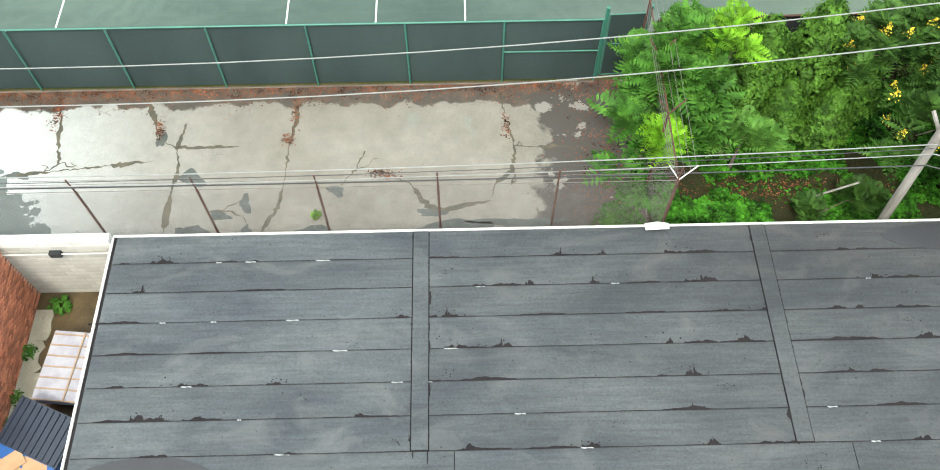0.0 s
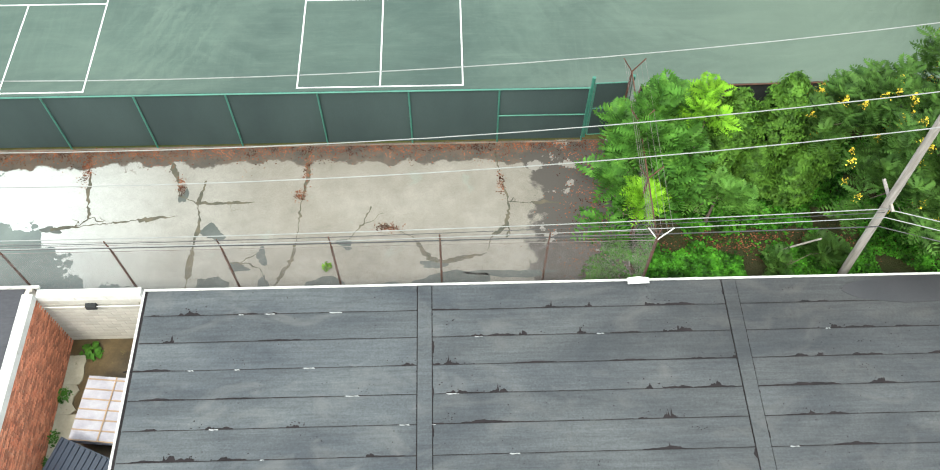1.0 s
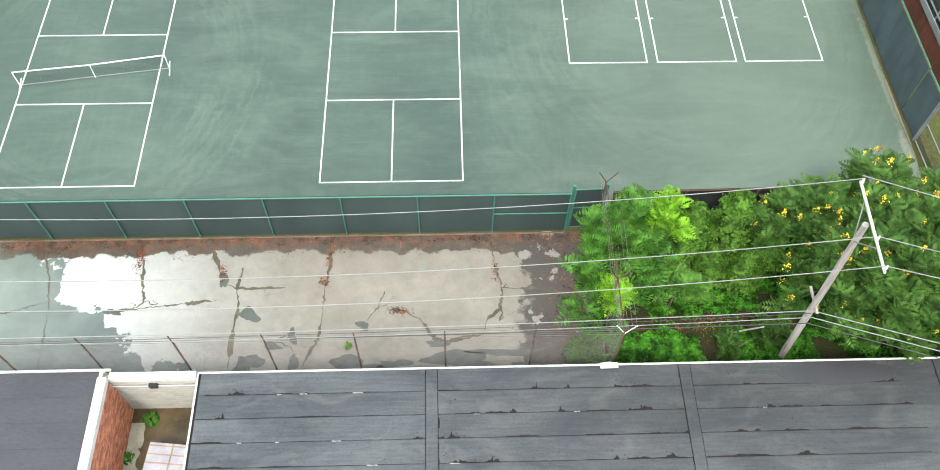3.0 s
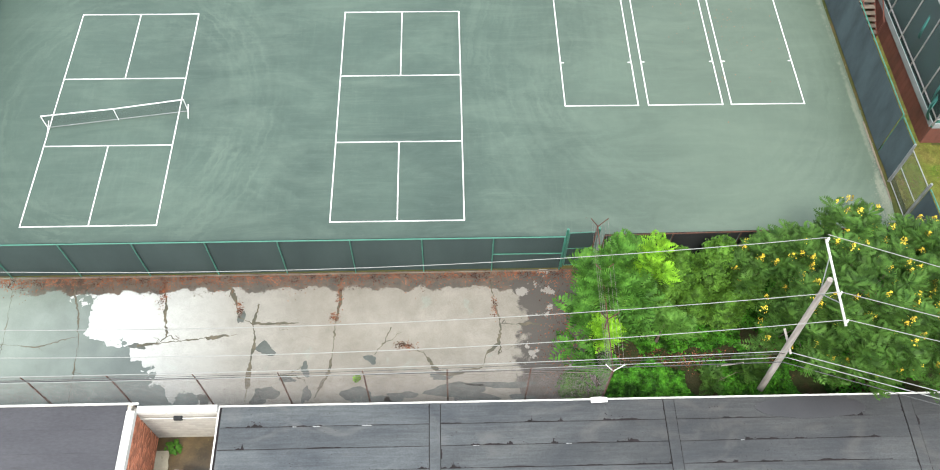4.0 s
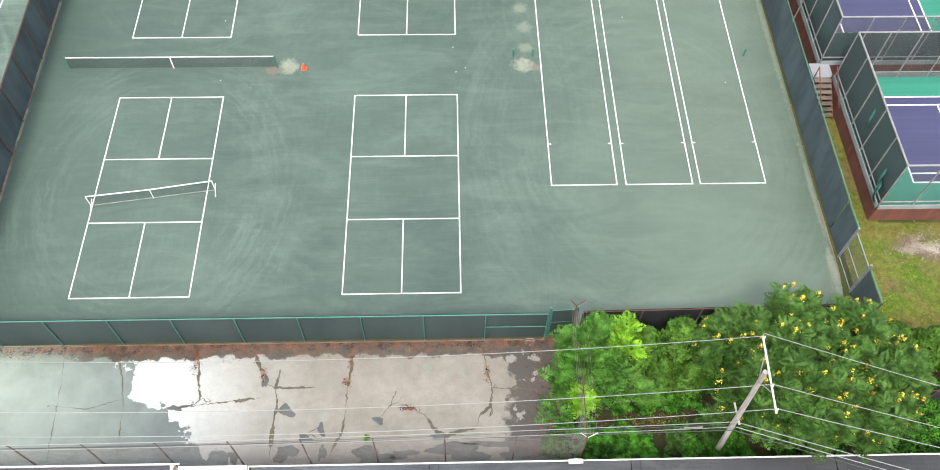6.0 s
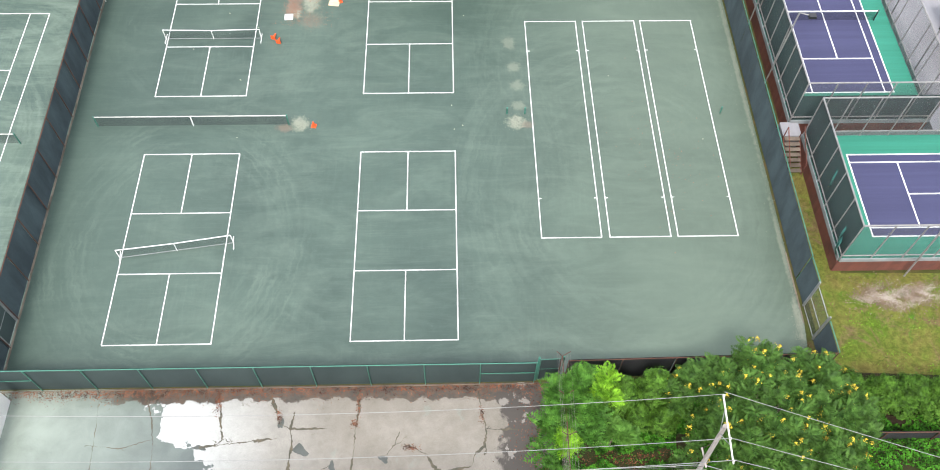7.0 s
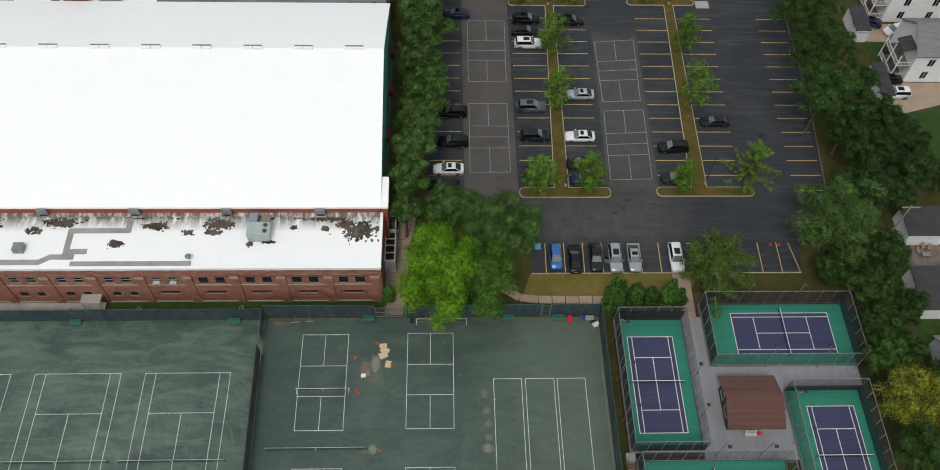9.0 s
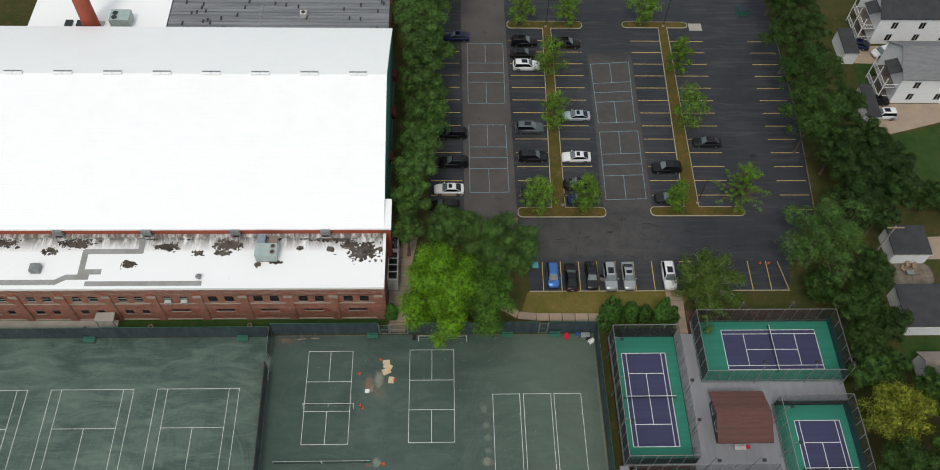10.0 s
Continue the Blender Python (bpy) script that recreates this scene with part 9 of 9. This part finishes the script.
for sx in (-.2, .2):
    for sy in (-.25, .25):
        part("leg", Geo().tube((sx, sy, 0), (sx, sy, .35), .02, 5), M["screen_black"], bs)
for x, y in ((-45.5, 35.3), (-22.7, 35.6), (-36.5, 35.5)):
    pt = thing("planter", "pale stone planter on the lawn strip", "planter", "planters", at=(x, y, -.03))
    part("pot", Geo().tube((0, 0, 0), (0, 0, .55), .25, 12, .36), M["stone"], pt)
    part("soil", Geo().tube((0, 0, .5), (0, 0, .57), .30, 12), M["brown_leaf"], pt)
cone_shrub(-2.75, 37.0, 3.4, 0.85, M["leaf_fresh"], "tall clipped green shrub at the clubhouse corner", 160, 1800, .13, 8, name="shrub", top=.8)

lawn_chair(74.1, 44.5, 30, M["pine"], "beige padded garden chair on the patio")
lawn_chair(75.0, 45.2, 0, M["pine"], "beige padded garden chair on the patio")
lawn_chair(75.9, 45.0, -20, M["pine"], "beige padded garden chair on the patio")
pt_ = thing("garden_table", "small grey table between garden chairs", "table", at=(75.0, 43.9, 0))
part("tabletop", Geo().box(-.55, .55, -.35, .35, .42, .46), M["galv"], pt_)
for sx in (-.45, .45):
    for sy in (-.28, .28):
        part("leg", Geo().tube((sx, sy, 0), (sx, sy, .42), .025, 6), M["galv"], pt_)
solid("patio", Geo().prism(rounded(72.0, 78.6, 42.0, 45.75, 1.2), -.3, -.03), M["edging"], "brown brick-dust patio beside the garage", "patio", kind="structure")

cool = thing("cool_box", "small red cool box beside the white bench", "cool box", at=(44.25, 16.75, DZ - .01))
part("body", Geo().loft([[(-.22, -.15, 0), (.22, -.15, 0), (.22, .15, 0), (-.22, .15, 0)], [(-.25, -.18, .32), (.25, -.18, .32), (.25, .18, .32), (-.25, .18, .32)]]), M["red_plastic"], cool)
part("lid", Geo().box(-.27, .27, -.2, .2, .32, .38), M["red_plastic"], cool)

# stairs to the deck
sr = thing("timber_stairs", "red-railed timber steps up to the platform deck", "stairs", at=(27.75, 0, 0))
for k in range(7):
    part("tread", Geo().box(-.48, .48, 11.3 + .3 * k, 11.58 + .3 * k, .13 + .165 * k, .17 + .165 * k), M["edging"], sr)
for s in (-.52, .52):
    part("stringer", Geo().loft([[(s - .03, 11.2, -.02), (s + .03, 11.2, -.02), (s + .03, 11.5, -.02), (s - .03, 11.5, -.02)], [(s - .03, 13.3, 1.1), (s + .03, 13.3, 1.1), (s + .03, 13.6, 1.1), (s - .03, 13.6, 1.1)]]), M["skirt"], sr)
    part("handrail", Geo().path([(s, 11.3, 0), (s, 11.3, 1.0), (s, 13.4, 2.15), (s, 13.4, 1.1)], .035, 6), M["skirt"], sr)
solid("deck_landing", Geo().box(27.2, 28.4, 13.44, 14.55, 0, DZ - .01), M["deck_grey"], "small grey landing at the top of the steps", "deck", kind="structure")
M["gravel"] = surface("pale_gravel", (0.46, 0.41, 0.36), (0.27, 0.22, 0.19), 1.2, 22, 0.95, bump=0.3)
rng = np.random.default_rng(61)
p = np.concatenate([np.stack([rng.normal(x, rx, k), rng.normal(y, ry, k), np.full(k, -0.055)], 1) for x, y, rx, ry, k in
                    ((30.6, 2.5, .5, .3, 900), (31.8, 2.2, .5, .35, 1300), (33.2, 2.5, .9, .3, 1500), (35.4, 2.7, 1.5, .25, 700), (38.5, 2.6, 1.8, .35, 1500), (41.5, 2.0, 1.6, .5, 2200), (44.5, 1.6, 2.0, .7, 2200), (36.6, .9, .6, .25, 700), (38.6, .7, .9, .3, 700), (40.5, -.4, 1.2, .5, 1100), (43.0, -.6, 1.6, .6, 1200))])
p[:, 0] += 0.4 * np.sin(p[:, 1] * 5)
soil = np.repeat(p[::3], 3, axis=0) + rng.normal(size=(len(p[::3]) * 3, 3)) * np.array([.55, .28, 0])
soil = soil[np.sin(soil[:, 0] * 2.3 + 2 * np.sin(soil[:, 1] * 3.1)) + rng.normal(size=len(soil)) * .6 > -.2]
p = p[np.sin(p[:, 0] * 4.1 + 2.5 * np.sin(p[:, 1] * 5.3)) + np.sin(p[:, 1] * 7 - p[:, 0] * 1.7) + rng.normal(size=len(p)) * .7 > -.5]
p = np.concatenate([p, p + rng.normal(size=p.shape) * np.array([.07, .06, 0.001])])
M["soil_crumbs"] = surface("dry_brown_soil", (0.17, 0.120, 0.080), (0.10, 0.072, 0.046), 1.5, 20, 0.95, bump=0.3)
soil[:, 2] = -0.059
solid("bare_soil", leaf_mesh("bare_soil", soil, np.array([0, 0, 1.0]) + rng.normal(size=soil.shape) * 0.15, rng.uniform(.05, .15, len(soil)), rng, slim=0.9), M["soil_crumbs"], "thin brown soil crumbs between gravel and grass", "soil", kind="stuff")
k = 5200
q = np.stack([rng.uniform(26.8, 46, k), rng.uniform(-2.6, 3.5, k), np.full(k, -0.03)], 1)
q = q[np.sin(q[:, 0] * 1.7 + 2 * np.sin(q[:, 1] * 1.9)) + np.sin(q[:, 1] * 2.6 + q[:, 0] * .6) + rng.normal(size=len(q)) * .35 > .75]
solid("grass_tufts", leaf_mesh("grass_tufts", q, np.array([0, 0, 0.7]) + rng.normal(size=q.shape) * 0.5, rng.uniform(.05, .15, len(q)), rng, slim=0.35), M["leaf_lime"], "bright green tufts in the rough grass", "grass tufts", kind="stuff")
solid("gravel", leaf_mesh("gravel", p, np.array([0, 0, 1.0]) + rng.normal(size=p.shape) * 0.22, rng.uniform(.02, .06, len(p)), rng, slim=0.9), M["gravel"], "bare pale gravel scattered through the grass", "gravel", kind="stuff")

# ---- houses to the east ----
M["siding"] = surface("white_siding", (0.88, 0.89, 0.90), (0.80, 0.81, 0.83), 0.8, 12, 0.7, bump=0.1, stretch=(1, 1, 8))
M["shingle_grey"] = surface("grey_shingle", (0.17, 0.17, 0.175), (0.22, 0.22, 0.225), 0.6, 14, 0.95, bump=0.4, stretch=(1, 5, 1))
M["shingle_black"] = surface("black_shingle", (0.035, 0.035, 0.038), (0.05, 0.05, 0.053), 0.6, 14, 0.9, bump=0.4)


def house(x0, x1, y0, y1, eave, ridge, roof_mat, label, name="house", windows=3, storeys=2, cat="house"):
    """Gabled box with its ridge along x."""
    root = thing(name, label, cat, "houses to the east")
    ym = (y0 + y1) / 2
    part("wall", Geo().box(x0, x1, y0, y1, -.2, eave).add([(x0, y0, eave), (x0, y1, eave), (x0, ym, ridge), (x1, y0, eave), (x1, y1, eave), (x1, ym, ridge)], [(0, 2, 1), (3, 4, 5), (0, 3, 5, 2), (1, 2, 5, 4)]), M["siding"], root)
    o = .35
    for ya in (y0 - o, y1 + o):
        za = eave - .2
        part("roof_slope", Geo().add([(x0 - o, ya, za), (x1 + o, ya, za), (x1 + o, ym, ridge + .03), (x0 - o, ym, ridge + .03), (x0 - o, ya, za + .16), (x1 + o, ya, za + .16), (x1 + o, ym, ridge + .19), (x0 - o, ym, ridge + .19)],
                                     [(0, 1, 2, 3), (4, 5, 6, 7), (0, 1, 5, 4), (1, 2, 6, 5), (2, 3, 7, 6), (3, 0, 4, 7)]), roof_mat, root)
    for s in range(storeys):
        for k in range(windows):
            cx = x0 + (k + .6) * (x1 - x0) / (windows + .2)
            z = .9 + s * 2.8
            wn_ = part("window", Geo().box(cx - .5, cx + .5, y0 - .03, y0 - .004, z, z + 1.35), M["glass_dark"], root)
            part("window_frame", Geo().box(cx - .58, cx + .58, y0 - .06, y0 - .031, z - .08, z).box(cx - .58, cx + .58, y0 - .06, y0 - .031, z + 1.35, z + 1.43).box(cx - .04, cx + .04, y0 - .06, y0 - .031, z, z + 1.35), M["frame_pale"], wn_)
    return root


hA = house(82.3, 98, 78.6, 87.2, 6.0, 9.0, M["shingle_grey"], "white two-storey house with a grey shingle roof")
def porch(root, x0, x1, y0, y1, levels, cap):
    """A timber porch on the west gable: floors, posts, rails with balusters, and a small dark roof."""
    top = levels[-1] + 2.3
    for z in levels:
        part("porch_floor", Geo().box(x0, x1, y0, y1, z - .14, z), M["edging"], root, "weathered timber porch floor")
        for ya, yb, xa, xb in ((y0, y1, x0, x0), (y0, y0, x0, x1)):
            part("porch_rail", Geo().box(xa, xb + .07, ya, yb + .07, z + .92, z + 1.0).box(xa, xb + .07, ya, yb + .07, z + .12, z + .18), M["siding"], root)
            k = int(max(yb - ya, xb - xa) / .28)
            g_ = Geo()
            for i in range(1, k):
                cx_, cy_ = xa + (xb - xa) * i / k, ya + (yb - ya) * i / k
                g_.box(cx_ + .01, cx_ + .05, cy_ + .01, cy_ + .05, z + .18, z + .92)
            part("baluster_row", g_, M["siding"], root)
    for x_, y_ in ((x0, y0), (x0, (y0 + y1) / 2), (x0, y1)):
        part("porch_post", Geo().box(x_ - .02, x_ + .12, y_ - .02, y_ + .12, -.1, top), M["siding"], root)
    x_, xe, ya, yb, z = cap
    part("porch_roof", Geo().add([(x_, ya, z), (xe, ya, z + .7), (xe, yb, z + .7), (x_, yb, z), (x_, ya, z + .14), (xe, ya, z + .84), (xe, yb, z + .84), (x_, yb, z + .14)],
                                 [(0, 1, 2, 3), (4, 5, 6, 7), (0, 1, 5, 4), (1, 2, 6, 5), (2, 3, 7, 6), (3, 0, 4, 7)]), M["shingle_black"], root, "small black shingle porch roof")


porch(hA, 79.9, 82.25, 79.0, 84.6, (.4, 3.1), (80.3, 82.3, 79.8, 83.0, 5.6))
hB = house(82.8, 99, 93.2, 102, 6.2, 9.4, M["shingle_black"], "white two-storey house with a black shingle roof")
porch(hB, 80.4, 82.75, 93.6, 99.4, (.4, 3.1), (80.9, 82.8, 94.4, 97.4, 5.8))


def flat_garage(x0, x1, y0, y1, h, label):
    root = thing("garage", label, "garage", "garages to the east")
    part("wall", Geo().box(x0, x1, y0, y1, -.2, h), M["siding"], root)
    part("roof", Geo().loft([[(x0 - .15, y0 - .15, h), (x1 + .15, y0 - .15, h), (x1 + .15, y1 + .15, h + .35), (x0 - .15, y1 + .15, h + .35)], [(x0 - .15, y0 - .15, h + .15), (x1 + .15, y0 - .15, h + .15), (x1 + .15, y1 + .15, h + .5), (x0 - .15, y1 + .15, h + .5)]]), M["shingle_black"], root)
    part("gutter", Geo().box(x0 - .2, x1 + .2, y0 - .26, y0 - .155, h - .02, h + .1), M["weathered_white"], root)


flat_garage(70.4, 80, 33.6, 40.2, 2.6, "white garage with a black felt roof")
flat_garage(72.2, 77.8, 45.8, 50.6, 2.5, "small white garage with a black roof")
flat_garage(76.3, 78.2, 73.0, 80.0, 2.5, "long low garage with a flat black roof")
flat_garage(76.2, 78.6, 88.0, 93.8, 2.5, "low garage with a flat black roof")
house(70.8, 75, 26.2, 29.5, 2.4, 3.6, surface("tan_shingle", (0.30, 0.25, 0.21), (0.24, 0.20, 0.17), .6, 14, .95), "small white shed with a tan roof", "shed", 1, 1, "shed")
solid("driveway", Geo().prism([(78.3, 74.0), (80.5, 71.5), (90, 74.2), (110, 78), (110, 80), (90, 78.4), (82, 78.4), (78.3, 80)], -.3, -.04), M["walk"], "beige concrete driveway beside the house", "driveway", kind="structure")
solid("driveway", Geo().prism([(78.8, 88.2), (84, 88.0), (98, 89.0), (98, 92.6), (83, 92.6), (79, 94.5)], -.3, -.04), M["walk"], "beige concrete driveway between the houses", "driveway", kind="structure")
solid("driveway", Geo().prism([(77.9, 46.5), (90, 46.5), (90, 51), (77.9, 50.5)], -.3, -.04), M["walk"], "beige concrete driveway by the small garage", "driveway", kind="structure")
solid("lawn", Geo().prism([(79, 58), (110, 58), (110, 76), (90, 73.6), (80.5, 70.9), (78.5, 68)], -.3, -.05), M["lawn"], "green house lawn", "lawn", kind="structure")
solid("lawn", Geo().prism([(78.4, 80.3), (82, 80.3), (82, 87.8), (78.4, 88)], -.3, -.05), M["lawn"], "small green back lawn", "lawn", kind="structure")
solid("lawn", Geo().prism([(70, 29.8), (110, 29.8), (110, 33.3), (70, 33.3)], -.3, -.05), M["lawn"], "green lawn before the white garage", "lawn", kind="structure")
ep = thing("utility_pole", "brown timber utility pole with a pale crossarm", "utility pole")
part("mast", Geo().tube((70.2, 47.0, -.1), (70.2, 47.0, 8.2), .15, 10, .11), M["pole_wood"], ep)
part("crossarm", Geo().box(68.9, 71.5, 46.85, 46.97, 7.9, 8.05), M["pine"], ep)
dp = thing("dumpster", "green and black dumpster at the lot's edge", "dumpster", at=(60.8, 101.0, -.03), turn=5)
part("body", Geo().loft([[(-.9, -.7, 0), (.9, -.7, 0), (.9, .7, 0), (-.9, .7, 0)], [(-1.0, -.9, 1.2), (1.0, -.9, 1.2), (1.0, .8, 1.4), (-1.0, .8, 1.4)]]), M["green_paint"], dp)
part("lid", Geo().loft([[(-1.02, -.92, 1.2), (1.02, -.92, 1.2), (1.02, .82, 1.4), (-1.02, .82, 1.4)], [(-1.0, -.9, 1.27), (1.0, -.9, 1.27), (1.0, .8, 1.47), (-1.0, .8, 1.47)]]), M["black_plastic"], dp)
solid("manhole_cover", Geo().box(55.3, 56.4, 66.3, 67.2, -.1, -.015), M["frame_black"], "dark iron drain grate in the asphalt", "drain")
solid("concrete_pad", Geo().box(50.2, 52.6, 96.3, 98.2, -.1, -.01), M["concrete"], "broken pale concrete pad at the island's end", "pad")

# ---- masonry pieces of the yard ----
M["brick_piece"] = surface("orange_red_brick", (0.80, 0.34, 0.20), (0.66, 0.22, 0.12), 3.0, 40, 0.9, bump=0.4, vary=0.6, stain=(0.6, 0.45, 0.35))
M["brick_joined"] = surface("orange_red_brickwork", (0.80, 0.34, 0.20), (0.66, 0.22, 0.12), 3.0, 40, 0.9, bump=0.4, stain=(0.6, 0.45, 0.35))
bn, bl_ = M["brick_joined"].node_tree.nodes, M["brick_joined"].node_tree.links
each_brick = bn.new("ShaderNodeNewGeometry")
bl_.new(mixed(bn, bl_, 1.0, bn["Principled BSDF"].inputs["Base Color"].links[0].from_socket, ramp(bn, bl_, each_brick.outputs["Random Per Island"], [(0.0, 0.40), (1.0, 1.0)]), 'MULTIPLY'), bn["Principled BSDF"].inputs["Base Color"])
bwall = thing("yard_brick_wall", "orange-red brick wall along the yard", "wall", kind="structure")
part("bed_mortar", Geo().box(-6.43, -6.24, -40, -9.72, -.6, 2.24), M["mortar"], bwall)
brick_me = Geo().box(-.012, .03, -.094, .094, -.0265, .0265).mesh("brick")
brick_me.materials.append(M["brick_piece"])
rnd = random.Random(50)
far = Geo()
count = 0
for row in range(38):
    z = -.46 + row * .0725
    for k in range(30):
        y = -9.85 - k * .208 - (.104 if row % 2 else 0)
        if count < 300 and k < 9:
            b_ = new("brick", brick_me)
            b_.parent = bwall
            b_.location = (-6.24 + rnd.uniform(-.006, .006), y, z)
            count += 1
        else:
            o = rnd.uniform(-.006, .006)
            far.box(-6.245 + o, -6.21 + o, y - .094, y + .094, z - .0265, z + .0265)
part("brick_rest", far, M["brick_joined"], bwall, "orange-red brickwork", "stuff")
block_me = Geo().box(-.196, .196, -.02, .02, -.096, .096).mesh("block")
block_me.materials.append(M["block"])
for row in range(13):
    for k in range(8):
        x = -6.25 + .4 * k + (.2 if row % 2 else 0)
        if x > -3.4:
            continue
        b_ = new("block", block_me)
        b_.parent = bw
        b_.location = (x, -9.71, -.4 + row * .2)
